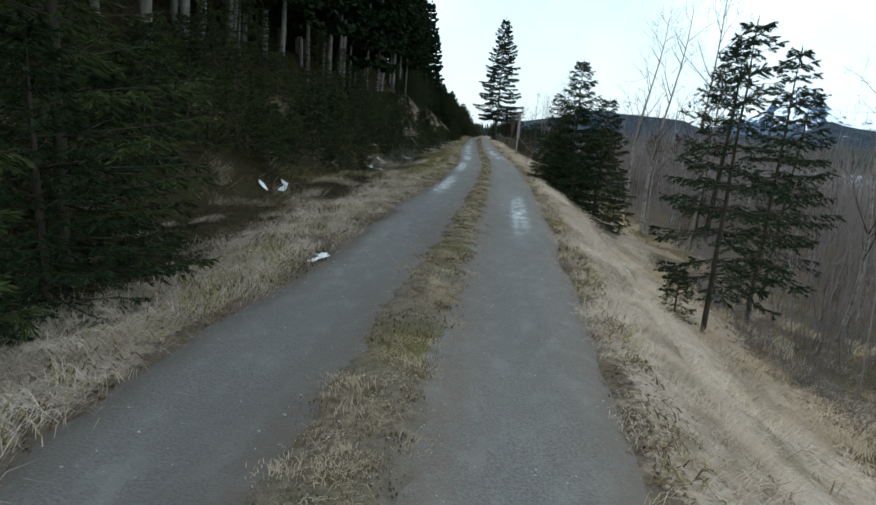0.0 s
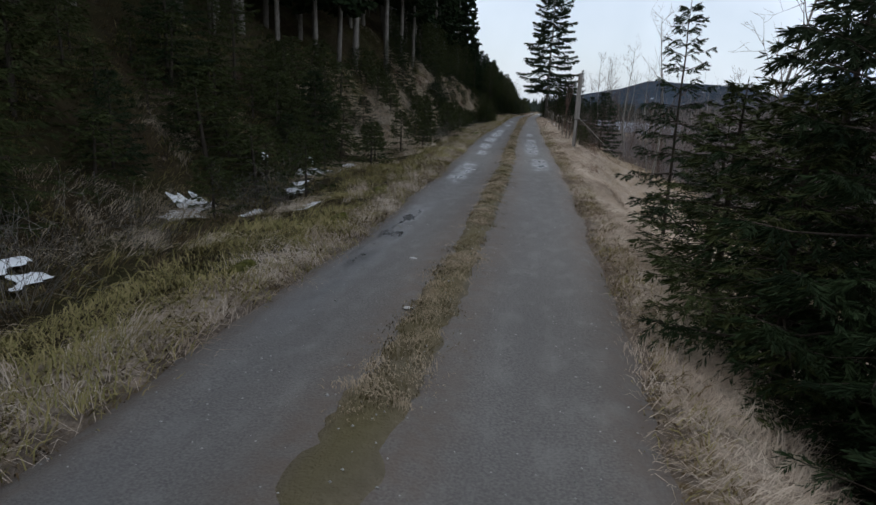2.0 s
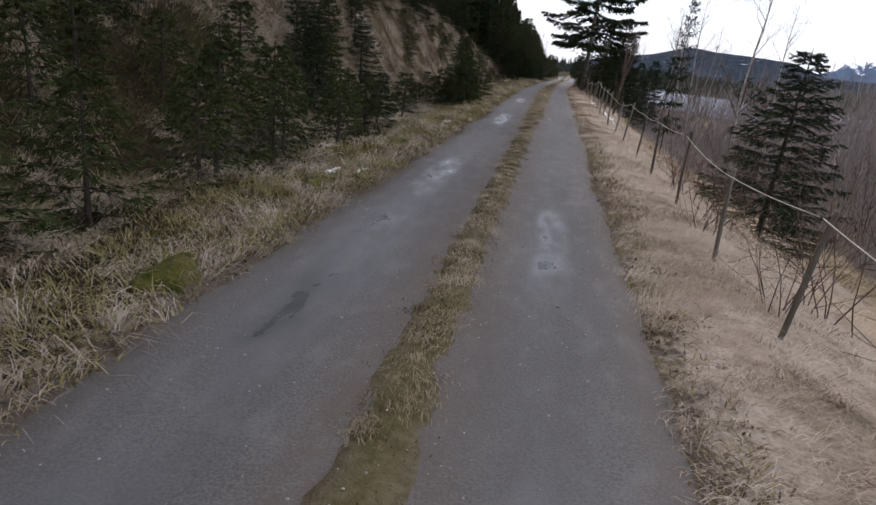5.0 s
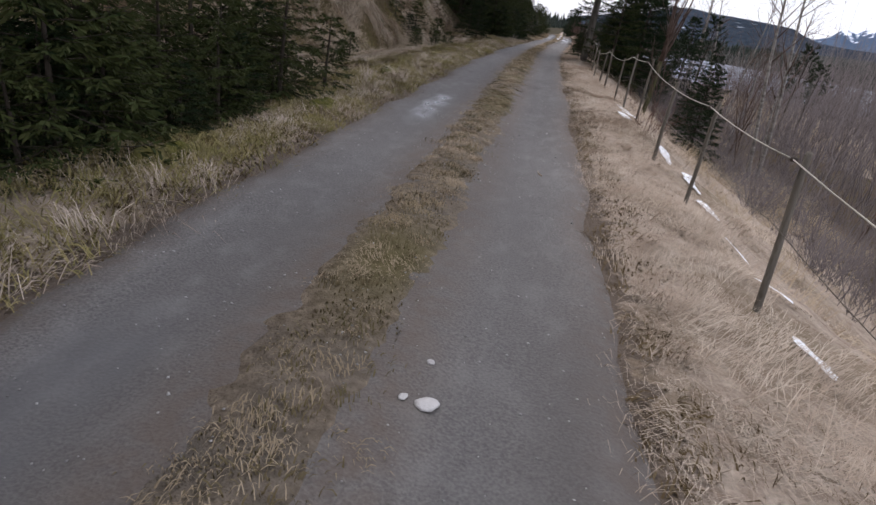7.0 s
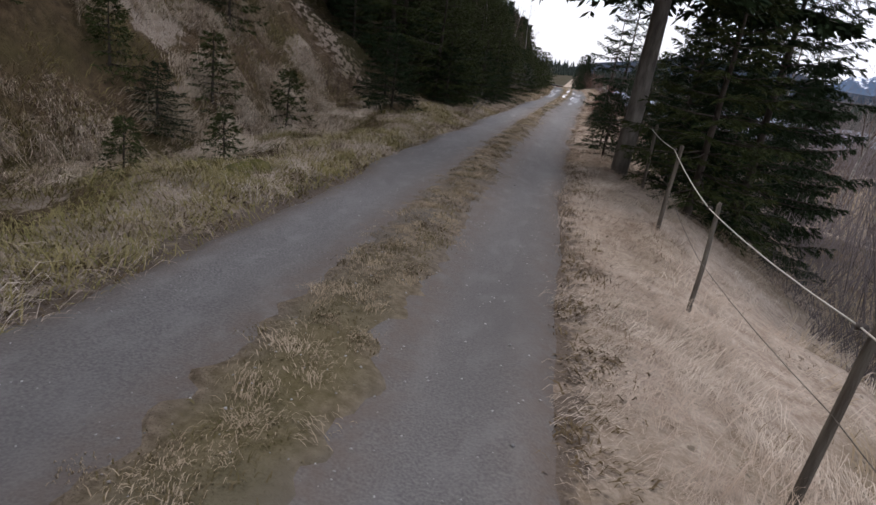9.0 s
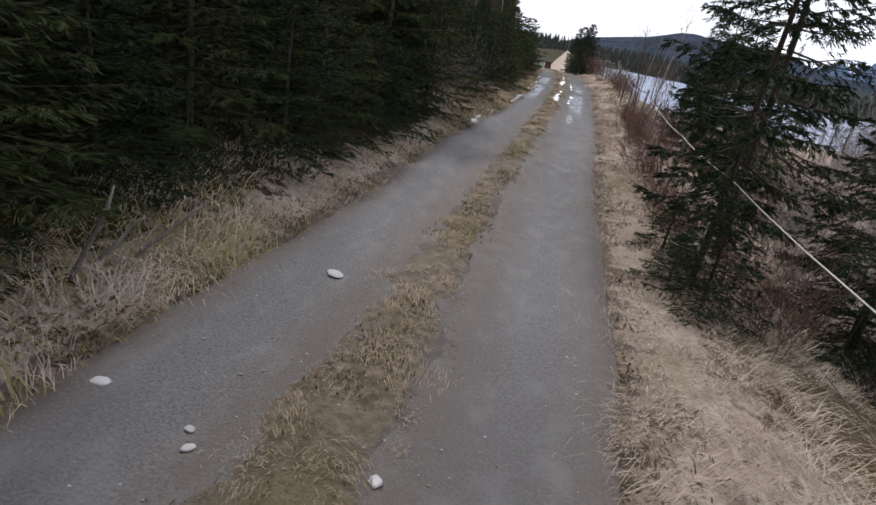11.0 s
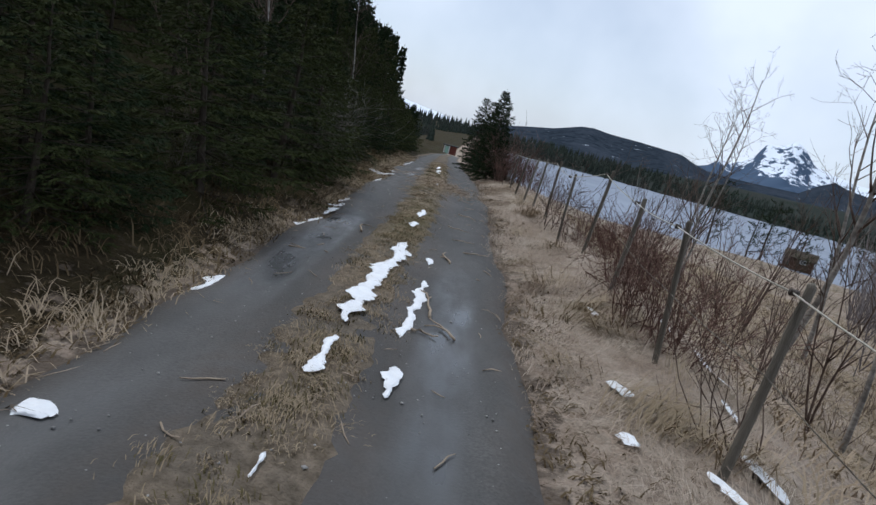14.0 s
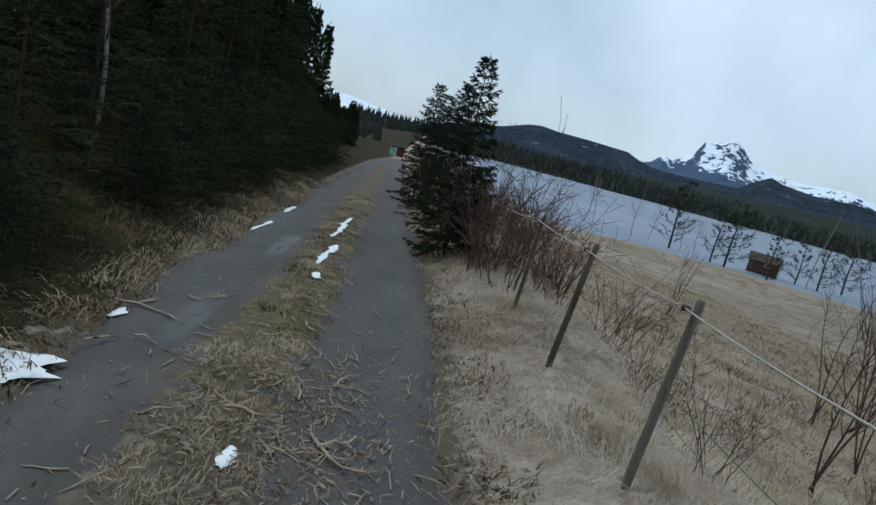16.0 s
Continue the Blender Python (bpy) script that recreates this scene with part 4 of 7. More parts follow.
BIRCH_B = birch("birch_tree", 5.5, 72, "leafless young birch with fine twigs")
BIRCH_C = birch("alder_tree", 4.2, 73, "leafless grey-brown alder with several stems", M_TWIG, 3, 2)
BUSH_A = bush("bare_bush", 0.95, 81, "leafless reddish-brown bush by the fence")
BUSH_B = bush("bare_bush", 1.3, 82, "leafless brown bush on the roadside slope", M_TWIG, 9, 0.5, 0.75)
BUSH_DENSE = bush("bare_bush", 0.8, 84, "dense reddish-brown leafless bush beside the fence", M_REDTWIG, 40, 0.8, 0.6)
BUSH_GREY = bush("bare_bush", 1.3, 83, "leafless lichen-grey bush on the wooded bank", M_GREYBARK, 18, 0.9, 0.5)
TALL = {SPRUCE_MID.name: 4.4, SPRUCE_BUSHY.name: 3.2, SPRUCE_BUSHY2.name: 3.8, FOREST_A.name: 15, FOREST_B.name: 13, FOREST_C.name: 9, FOREST_D.name: 14}
USED = set()
# usual size of each pattern: width, height
GROWN = {SPRUCE_MID.name: (1.11, 1.17), SPRUCE_LOW.name: (0.8, 0.8), SPRUCE_LOW2.name: (0.84, 0.7), SPRUCE_BUSHY.name: (0.83, 0.75), SPRUCE_BUSHY2.name: (1.1, 1.1), SPRUCE_THIN.name: (0.9, 1.0),
         BIRCH_A.name: (0.95, 0.95), BIRCH_B.name: (1.7, 1.7), BIRCH_C.name: (0.8, 0.8), BUSH_A.name: (0.9, 0.9), BUSH_B.name: (0.85, 0.85), PINE_A.name: (1.65, 1.65), PINE_LOW.name: (2.1, 2.1)}


def set_out(ob, m):
    """The pattern plant itself at m the first time, a copy after that."""
    if ob.name in USED:
        return copy_thing(ob, m @ Matrix.Diagonal((1 / ob.scale[0], 1 / ob.scale[1], 1 / ob.scale[2], 1)))
    USED.add(ob.name)
    ob.matrix_basis = m
    return ob


def stepped(ob, off, y, size):
    """The wood's edge steps up away from the track: low trees in front, taller ones behind."""
    if -8 < off < -2 and 38 < y < 63 and ob.name in TALL and ob.name not in (FOREST_A.name, FOREST_B.name, FOREST_C.name, FOREST_D.name):
        return min(size, (1.1 if y < 49 else 1.9) / (TALL[ob.name] * GROWN.get(ob.name, (1, 1))[1]))
    if off > -2 or y < 108 + (-off - 2.8) * 5.0 or ob.name not in TALL:
        return size
    steep = np.interp(y, [108, 126, 140, 150, 164, 170, 180], [0.63, 0.66, 0.8, 1.0, 1.15, 0.6, 0.5])
    top = steep * -off + 0.3 - 0.02 * max(0, y - 165)
    return min(size, max(0.28 * size, (top - ground_at(off, y)[2]) / (TALL[ob.name] * GROWN.get(ob.name, (1, 1))[1])))


DEEP = []


def deep(off, y, size):
    """Notes a tree deep in the wood, to be joined with the others there."""
    DEEP.append(at(off, y, rng.rand() * 6, size, 0.0, 0.2))


def build_deep_wood():
    """All the trees behind the first rows in one piece, too many to tell apart."""
    made = []
    for child in FOREST_D.children:
        me = child.data
        n = len(me.vertices)
        co = np.empty(n * 3, np.float32)
        me.vertices.foreach_get("co", co)
        co = np.concatenate([co.reshape(-1, 3), np.ones((n, 1), np.float32)], 1)
        polys = [tuple(q.vertices) for q in me.polygons]
        quads = np.array([q for q in polys if len(q) == 4])
        v = np.concatenate([(co @ np.array(m, np.float32).T)[:, :3] for m in DEEP])
        f = np.concatenate([quads + i * n for i in range(len(DEEP))])
        made.append(mesh_object("deep_wood" if not made else child.name.split(".")[0], v, f, me.materials[0], made[0] if made else None))
    tagged(made[0], "dense dark spruces deep in the plantation", "forest", kind="stuff")


def plant(ob, off, y, turn, size=1.0, lean=0.0, sink=0.05, wide=1.0, group=""):
    """Sets the pattern plant itself the first time, a copy after that."""
    size = stepped(ob, off, y, size)
    broad, high = GROWN.get(ob.name, (1, 1))
    ob = set_out(ob, at(off, y, turn, size * high, lean, sink, wide * broad / high))
    if group:
        ob["group"] = group
    return ob


rng = np.random.RandomState(5)
# right of the track, first stretch
for ob, off, y, size, wide in [
    (SPRUCE_THIN, 5.0, 12.5, 1.37, 1.0), (SPRUCE_THIN, 6.9, 15.0, 1.45, 1.0), (SPRUCE_LOW, 4.4, 12.6, 0.8, 1.0), (SPRUCE_MID, 3.0, 21.6, 0.98, 0.9), (SPRUCE_BUSHY, 2.75, 21.0, 0.8, 1.15), (SPRUCE_BUSHY2, 2.9, 22.8, 0.85, 1.15), (SPRUCE_BUSHY2, 4.0, 22.2, 0.85, 1.2), (SPRUCE_BUSHY2, 2.5, 23.7, 0.55, 1.3), (SPRUCE_BUSHY2, 2.5, 21.9, 0.55, 1.3), (SPRUCE_BUSHY, 2.7, 24.8, 0.8, 1.3), (SPRUCE_BUSHY, 2.9, 20.2, 0.8, 1.3),
    (SPRUCE_THIN, 3.2, 29.4, 1.0, 0.9), (SPRUCE_MID, 4.8, 26.2, 1.05, 1.0), (SPRUCE_LOW, 3.6, 32.5, 0.8, 1.0), (SPRUCE_THIN, 9.4, 20.0, 1.5, 1.0),  (SPRUCE_THIN, 13.0, 36.5, 2.2, 0.8),
    (SPRUCE_LOW, 2.9, 45.0, 0.75, 1.2), (SPRUCE_LOW2, 3.1, 46.3, 0.7, 1.2), (SPRUCE_THIN, 4.1, 63.5, 1.05, 0.45), (SPRUCE_MID, 5.0, 56.0, 0.75, 1.2),
    (SPRUCE_MID, 5.6, 82.0, 0.3, 1.1), (SPRUCE_MID, 4.4, 88.2, 1.15, 1.0), (SPRUCE_MID, 6.6, 84.6, 0.4, 1.1), (SPRUCE_MID, 5.0, 92.5, 1.1, 1.05), (SPRUCE_MID, 7.5, 96.0, 1.0, 1.0), (SPRUCE_BUSHY, 1.95, 89.9, 0.62, 0.95), (SPRUCE_LOW2, 1.9, 91.2, 0.7, 1.0), (SPRUCE_MID, 4.9, 77.0, 0.5, 1.0), (SPRUCE_BUSHY2, 3.2, 86.5, 0.9, 1.1), (SPRUCE_MID, 3.4, 90.5, 0.8, 1.0),
]:
    plant(ob, off, y, rng.rand() * 6, size, rng.normal(0, 0.02), 0.05, wide)
# brush beyond the fence, last stretch
for i in range(24):
    yy = 115 + i * 0.7 + rng.normal(0, 0.4)
    plant([BUSH_B, BIRCH_C, BUSH_B][i % 3], 3.5 + 7.5 * rng.rand() + 0.12 * max(0, yy - 124), yy, rng.rand() * 6, rng.uniform(0.6, 1.05) if i % 3 != 1 else rng.uniform(0.45, 0.85), rng.normal(0, 0.12), group="bare brush on the field slope")
for off, y, size in ((2.19, 122.8, 1.1), (2.29, 121.75, 0.6), (2.3, 118.0, 0.7), (2.9, 126.9, 0.7), (3.05, 128.3, 0.7)):
    plant(BUSH_B, off, y, rng.rand() * 6, size, rng.normal(0, 0.1), group="bare brush on the field slope")
# right of the track, last stretch
for ob, off, y, size, wide in [
    (SPRUCE_THIN, 2.0, 97.0, 0.95, 0.8), (SPRUCE_THIN, 2.45, 98.2, 1.1, 0.95), (SPRUCE_MID, 4.7, 99.4, 1.0, 0.9), (SPRUCE_BUSHY, 1.95, 96.3, 0.4, 1.2), (SPRUCE_BUSHY, 1.8, 97.6, 0.24, 1.5), (SPRUCE_BUSHY, 1.75, 96.7, 0.2, 1.6), (SPRUCE_MID, 6.8, 100.6, 0.9, 1.0), (SPRUCE_MID, 3.5, 107.8, 0.74, 0.8), (SPRUCE_BUSHY2, 4.2, 108.6, 0.9, 1.1), (SPRUCE_BUSHY2, 4.7, 109.6, 1.05, 1.15), (SPRUCE_BUSHY, 5.4, 110.8, 1.0, 1.2), (SPRUCE_BUSHY2, 6.6, 112.0, 0.95, 1.1),
    (SPRUCE_MID, 1.3, 140.2, 0.66, 0.7), (SPRUCE_MID, 1.55, 132.2, 0.57, 0.75), (SPRUCE_BUSHY, 1.45, 139.4, 0.6, 0.8), (SPRUCE_BUSHY, 1.9, 132.8, 0.55, 1.0), (SPRUCE_BUSHY, 1.6, 133.8, 0.5, 1.1), (SPRUCE_BUSHY, 1.45, 136.5, 0.55, 1.1), (SPRUCE_LOW2, 1.9, 133.4, 0.9, 1.0), (SPRUCE_MID, 2.6, 146, 0.8, 1.0), (SPRUCE_MID, 2.4, 152, 0.8, 1.0),
]:
    plant(ob, off, y, rng.rand() * 6, size, rng.normal(0, 0.02), 0.05, wide)
# pines and birches in the valley
for ob, off, y, size in [
    (BIRCH_A, 7.4, 36.0, 0.95), (BIRCH_A, 15.5, 46.5, 1.5), (BIRCH_B, 13.0, 40.0, 1.7), (BIRCH_B, 12.0, 48.0, 1.6), (PINE_A, 14.0, 37.0, 1.05), (PINE_A, 27.0, 86.0, 0.8), (PINE_A, 24.5, 88.0, 0.75),
    (BIRCH_B, 5.7, 43.2, 0.75), (BIRCH_C, 6.3, 44.6, 0.8), (BIRCH_C, 9.0, 41.0, 1.2), (BIRCH_A, 11.0, 57.0, 0.8), (PINE_A, 9.7, 103.0, 0.55), (PINE_A, 8.2, 105.5, 0.4), (PINE_A, 17.0, 108, 0.6),
    (PINE_A, 19.5, 112, 0.55), (BIRCH_C, 4.3, 80.0, 0.8), (BIRCH_C, 9.0, 88.0, 1.4), (BIRCH_A, 10.5, 94.0, 1.0), (BIRCH_C, 8.0, 83.0, 1.2), (BIRCH_C, 12, 78, 1.3), (BIRCH_C, 14, 70, 1.3), (BIRCH_C, 11, 66, 1.1),
    (BIRCH_B, 7.3, 124.2, 0.95), (BIRCH_B, 9.2, 126.6, 0.8), (BIRCH_C, 6.96, 125.2, 1.0), (BIRCH_C, 5.7, 129.3, 0.75), (BIRCH_C, 5.65, 127.9, 0.9), (BIRCH_C, 9.6, 134.4, 0.9), (BIRCH_C, 11.0, 134.6, 1.0), (BIRCH_C, 8.3, 131.5, 0.8), (BIRCH_C, 11.4, 144.5, 0.9), (BIRCH_C, 5.2, 121.1, 0.6), (BIRCH_B, 3.5, 109.2, 0.4), (BIRCH_B, 4.4, 110.6, 0.45),
    (BIRCH_C, 4.6, 118.6, 0.75), (BIRCH_C, 6.5, 123.5, 0.7), (BIRCH_B, 7.0, 116.5, 0.45),
]:
    plant(ob, off, y, rng.rand() * 6, size, rng.normal(0, 0.03), 0.05)
# tangle of birch and alder down the valley side
for i in range(80):
    y = rng.uniform(14, 112)
    off = rng.uniform(7.5, 30) if y < 100 else rng.uniform(9, 16)
    plant([BIRCH_A, BIRCH_B, BIRCH_C, BIRCH_C][i % 4], off, y, rng.rand() * 6, rng.uniform(0.75, 1.3), rng.normal(0, 0.04), 0.1, group="leafless valley trees")


for i in range(30):
    plant([BIRCH_C, BIRCH_A, BIRCH_C, BIRCH_B][i % 4], rng.uniform(7.5, 19), rng.uniform(18, 62), rng.rand() * 6, rng.uniform(0.7, 1.2) * (0.45 if i % 4 == 3 else 0.8), rng.normal(0, 0.05), 0.1, group="leafless valley trees")


def thicket():
    """Grey-brown saplings that fill the valley side, too many to count: a stem and a few twigs each."""
    r = np.random.RandomState(41)
    n = 14500
    y = r.uniform(8, 175, n)
    off = 5.0 + 75 * r.rand(n) ** 1.4
    keep = (off > np.where(y < 22, 8.0, np.where(y < 62, 13.0, 6.5))) & (off > 0.7 * (y - 112)) & (lattice(off * 0.35 + 5, y * 0.35) > np.where(off < 20, 0.38, 0.1))
    y, off = y[keep], off[keep]
    n = len(y)
    x = off + track_x(y)
    z = ground_z(x, y) - 0.1
    h = r.uniform(1.6, 3.6, n) + np.clip((off - 8) / 20, 0, 1) * r.uniform(2.0, 8.5, n) * (0.5 + lattice(off * 0.16, y * 0.16 + 60))
    root = np.stack([x, y, z], -1)
    lean = np.stack([r.normal(0, 0.2, n), r.normal(0, 0.2, n), np.ones(n)], -1)
    starts, ends, rads = [root], [root + lean * h[:, None]], [0.006 + 0.004 * h]
    for k in range(10):
        s = r.uniform(0.2, 0.95, (n, 1))
        p = root + lean * h[:, None] * s
        d = np.stack([r.normal(0, 0.6, n), r.normal(0, 0.6, n), r.uniform(0.3, 1.0, n)], -1)
        starts.append(p)
        ends.append(p + d * (h * 0.3)[:, None] * (1.1 - s))
        rads.append(np.full(n, 0.009))
    a, b, rad = np.concatenate(starts), np.concatenate(ends), np.concatenate(rads)
    t = np.arange(3) * 2.094
    ring = np.stack([np.cos(t), np.sin(t), 0 * t], -1)
    v = np.concatenate([a[:, None] + ring[None] * rad[:, None, None], b[:, None]], 1)
    tri = np.array([(0, 1, 3), (1, 2, 3), (2, 0, 3)])
    f = (tri[None] + (np.arange(len(a)) * 4)[:, None, None]).reshape(-1, 3)
    ob = mesh_object("valley_thicket", v.reshape(-1, 3), f, M_THICKET)
    tagged(ob, "grey-brown leafless thicket filling the valley side", "thicket", kind="stuff")


M_THICKET = material("thicket_twigs", (0.05, 0.04, 0.038), (0.115, 0.096, 0.092), 0.4, rough=0.9, bump=0, island=(0.17, 0.15, 0.145))
thicket()


def brush():
    """Low tangled brush on the valley side: sprays of thin twigs."""
    r = np.random.RandomState(43)
    n, k = 5200, 13
    y = r.uniform(2, 112, n)
    off = np.where(y < 22, 6.2, np.where(y < 62, 9.5, 4.8)) + 26 * r.rand(n) ** 1.5
    x = off + track_x(y)
    z = ground_z(x, y) - 0.05
    a = np.repeat(np.stack([x, y, z], -1), k, 0) + np.concatenate([r.normal(0, 0.12, (n * k, 2)), np.zeros((n * k, 1))], 1)
    way = np.stack([r.normal(0, 0.45, n * k), r.normal(0, 0.45, n * k), r.uniform(0.5, 1.0, n * k)], -1)
    e = a + way * np.repeat(r.uniform(0.5, 1.6, n), k)[:, None]
    t = np.arange(3) * 2.094
    ring = np.stack([np.cos(t), np.sin(t), 0 * t], -1) * 0.006
    v = np.concatenate([a[:, None] + ring[None], e[:, None]], 1)
    tri = np.array([(0, 1, 3), (1, 2, 3), (2, 0, 3)])
    f = (tri[None] + (np.arange(n * k) * 4)[:, None, None]).reshape(-1, 3)
    ob = mesh_object("valley_brush", v.reshape(-1, 3), f, M_THICKET)
    tagged(ob, "low tangle of leafless brush on the valley side", "thicket", kind="stuff")


brush()
# bushes along the fence and on the slopes
for off, y, size in [(1.85, 101.1, 0.9), (2.15, 101.7, 1.0), (2.0, 104.3, 0.8), (2.05, 105.4, 0.8), (2.0, 108.0, 0.95), (2.2, 108.6, 0.85), (1.95, 98.9, 0.8), (2.1, 106.8, 0.7), (2.4, 121.0, 0.9), (2.5, 119.2, 0.9), (2.45, 117.4, 1.0)]:
    plant(BUSH_DENSE, off, y, rng.rand() * 6, size, rng.normal(0, 0.08), 0.03, group="bare bushes along the fence")
for off, y, size in [(2.1, 97.0, 0.8), (2.4, 97.6, 1.0), (2.2, 98.6, 0.9), (2.5, 96.4, 0.8), (2.7, 98.2, 1.1), (2.8, 97.0, 1.0), (1.9, 104.0, 0.6), (2.1, 105.2, 0.6), (1.9, 104.6, 0.75), (2.1, 106.4, 0.8), (2.2, 108.2, 0.8), (2.3, 116.0, 0.8), (2.2, 117.8, 0.9), (2.6, 119.2, 1.1), (2.9, 120.6, 1.1),
                     (3.3, 122.0, 1.1), (3.0, 124.2, 0.8), (2.1, 130.2, 1.3), (1.9, 131.6, 1.4), (2.4, 132.4, 1.4), (2.8, 131.0, 1.3), (2.2, 134.0, 1.3), (3.4, 130.0, 1.1), (2.6, 136.5, 1.3), (2.65, 37.0, 0.5), (2.6, 70.4, 0.8), (2.7, 74.0, 0.5),
                     (3.4, 43.8, 0.8), (2.6, 48.2, 0.9), (2.5, 50.5, 0.9), (2.7, 53.0, 1.0), (3.2, 98.2, 1.1), (3.2, 101.0, 1.0), (4.0, 126.5, 0.8)]:
    plant(BUSH_A if rng.rand() < 0.6 else BUSH_B, off, y, rng.rand() * 6, size, rng.normal(0, 0.1), 0.03, group="bare bushes along the fence")

for off, y, size in [(2.9, 45.4, 1.7), (3.2, 47.0, 1.9), (3.4, 49.2, 1.8), (3.7, 46.2, 2.0), (2.9, 51.6, 1.5), (5.4, 43.2, 1.4), (6.0, 44.4, 1.2), (6.4, 50.5, 1.6), (5.2, 48.6, 1.3), (1.95, 131.0, 1.7), (2.3, 131.8, 1.8), (2.0, 133.0, 1.7), (2.6, 132.8, 1.9), (3.0, 131.6, 1.6), (2.2, 134.6, 1.8), (1.8, 135.6, 1.6), (2.7, 130.4, 1.3)]:
    plant(BUSH_B if y < 60 else BUSH_A, off, y, rng.rand() * 6, size * (0.75 if y < 60 else 0.85), rng.normal(0, 0.08), 0.03, group="tall bare bushes")

# ---- left bank and plantation ----
for off, y, size, k in [(-2.95, 4.3, 0.95, 4), (-3.5, 5.2, 1.1, 5), (-2.75, 3.4, 0.55, 4), (-4.0, 6.6, 0.9, 4), (-3.1, 2.6, 0.9, 5), (-5.2, 2.2, 1.1, 4), (-4.9, 7.0, 0.8, 5), (-3.2, 27.3, 0.85, 2), (-3.6, 29.4, 0.8, 3), (-3.2, 31.6, 0.95, 3), (-3.6, 33.6, 0.8, 2), (-2.9, 37.4, 0.75, 3), (-3.0, 44.7, 1.2, 2), (-3.3, 46.2, 1.1, 3), (-3.2, 47.3, 1.0, 2), (-3.9, 45.6, 1.3, 3), (-3.3, 49.5, 1.2, 2), (-3.4, 51.6, 1.1, 2), (-3.3, 53.8, 1.15, 3), (-4.0, 52.4, 1.3, 2), (-3.2, 40.3, 0.9, 2), (-3.6, 42.0, 1.1, 3), (-4.2, 43.2, 1.2, 2), (-3.2, 35.2, 0.9, 2), (-3.9, 61.2, 0.9, 2), (-3.4, 59.0, 1.0, 3),
                        (-2.9, 48.5, 0.9, 2), (-3.1, 50.6, 0.85, 3), (-2.9, 52.6, 0.85, 2), (-3.2, 55.0, 0.9, 2), (-3.0, 66.9, 0.9, 3), (-4.4, 65.0, 0.7, 2), (-4.1, 74.6, 0.5, 2), (-4.2, 75.6, 0.55, 2), (-3.5, 80.4, 0.55, 2), (-3.2, 82.0, 0.5, 2),
                        (-3.0, 83.6, 0.6, 2), (-3.0, 90.7, 0.75, 4), (-2.7, 93.6, 0.9, 5), (-3.6, 92.0, 0.8, 4)]:
    plant([None, None, SPRUCE_LOW, SPRUCE_LOW2, SPRUCE_BUSHY, SPRUCE_BUSHY2][k], off, y, rng.rand() * 6, size, rng.normal(0, 0.03))
for off, y, size, k in [(-5.6, 75.4, 0.55, 2), (-5.8, 76.3, 0.7, 3), (-6.6, 79.5, 0.7, 2), (-7.4, 83.0, 0.9, 3), (-6.4, 70.0, 0.8, 2), (-7.0, 66.5, 0.9, 2), (-5.4, 84.5, 0.8, 2), (-5.0, 86.5, 0.9, 3), (-4.4, 88.2, 0.9, 2), (-6.0, 88.6, 1.1, 2), (-7.8, 74.0, 0.8, 2), (-8.6, 79.0, 1.0, 3), (-6.2, 62.4, 1.0, 2), (-5.0, 57.2, 1.1, 3), (-5.8, 59.4, 1.0, 2),
                        (-5.0, 139.0, 1.3, 5), (-4.7, 141.0, 1.35, 5), (-5.2, 143.2, 1.45, 5), (-4.6, 144.6, 1.25, 4), (-5.4, 146.2, 1.5, 5), (-5.0, 148.4, 1.4, 5), (-6.0, 150.4, 1.5, 5), (-5.6, 137.2, 1.2, 4)]:
    plant([None, None, SPRUCE_LOW, SPRUCE_LOW2, SPRUCE_BUSHY, SPRUCE_BUSHY2][k], off, y, rng.rand() * 6, size, rng.normal(0, 0.03))
for i in range(32):
    y = 55.5 + i * 1.2
    plant([SPRUCE_BUSHY, SPRUCE_BUSHY2][i % 2], rng.uniform(-8.9, -7.4), y + rng.normal(0, 0.3), rng.rand() * 6, rng.uniform(0.7, 1.15), rng.normal(0, 0.03), group="spruces on top of the bank")
for i in range(46):
    if 36 < i < 42:
        continue
    plant([SPRUCE_LOW, SPRUCE_LOW2][i % 2], rng.uniform(-7.0, -4.7), 8 + i * 0.82 + rng.normal(0, 0.3), rng.rand() * 6, rng.uniform(0.7, 1.2), rng.normal(0, 0.05), wide=1.25, group="spruce saplings on the bank")
for i in range(34):
    y = 8 + i * 1.55 + rng.normal(0, 0.4)
    if 37.5 < y < 42:
        continue
    plant([SPRUCE_LOW, SPRUCE_LOW2][i % 2], rng.uniform(-7.2, -4.9), y, rng.rand() * 6, rng.uniform(0.7, 1.25), rng.normal(0, 0.04), group="spruce saplings on the bank")
for i in range(64):
    y = -2 + i * 0.96 + rng.normal(0, 0.4)
    if 37 < y < 42.5:
        continue
    plant([SPRUCE_BUSHY, SPRUCE_BUSHY2, SPRUCE_LOW2, SPRUCE_LOW][i % 4], rng.uniform(-8.4, -4.6), y, rng.rand() * 6, rng.uniform(0.5, 0.95), rng.normal(0, 0.04), group="spruce saplings on the bank")
y = 94.5
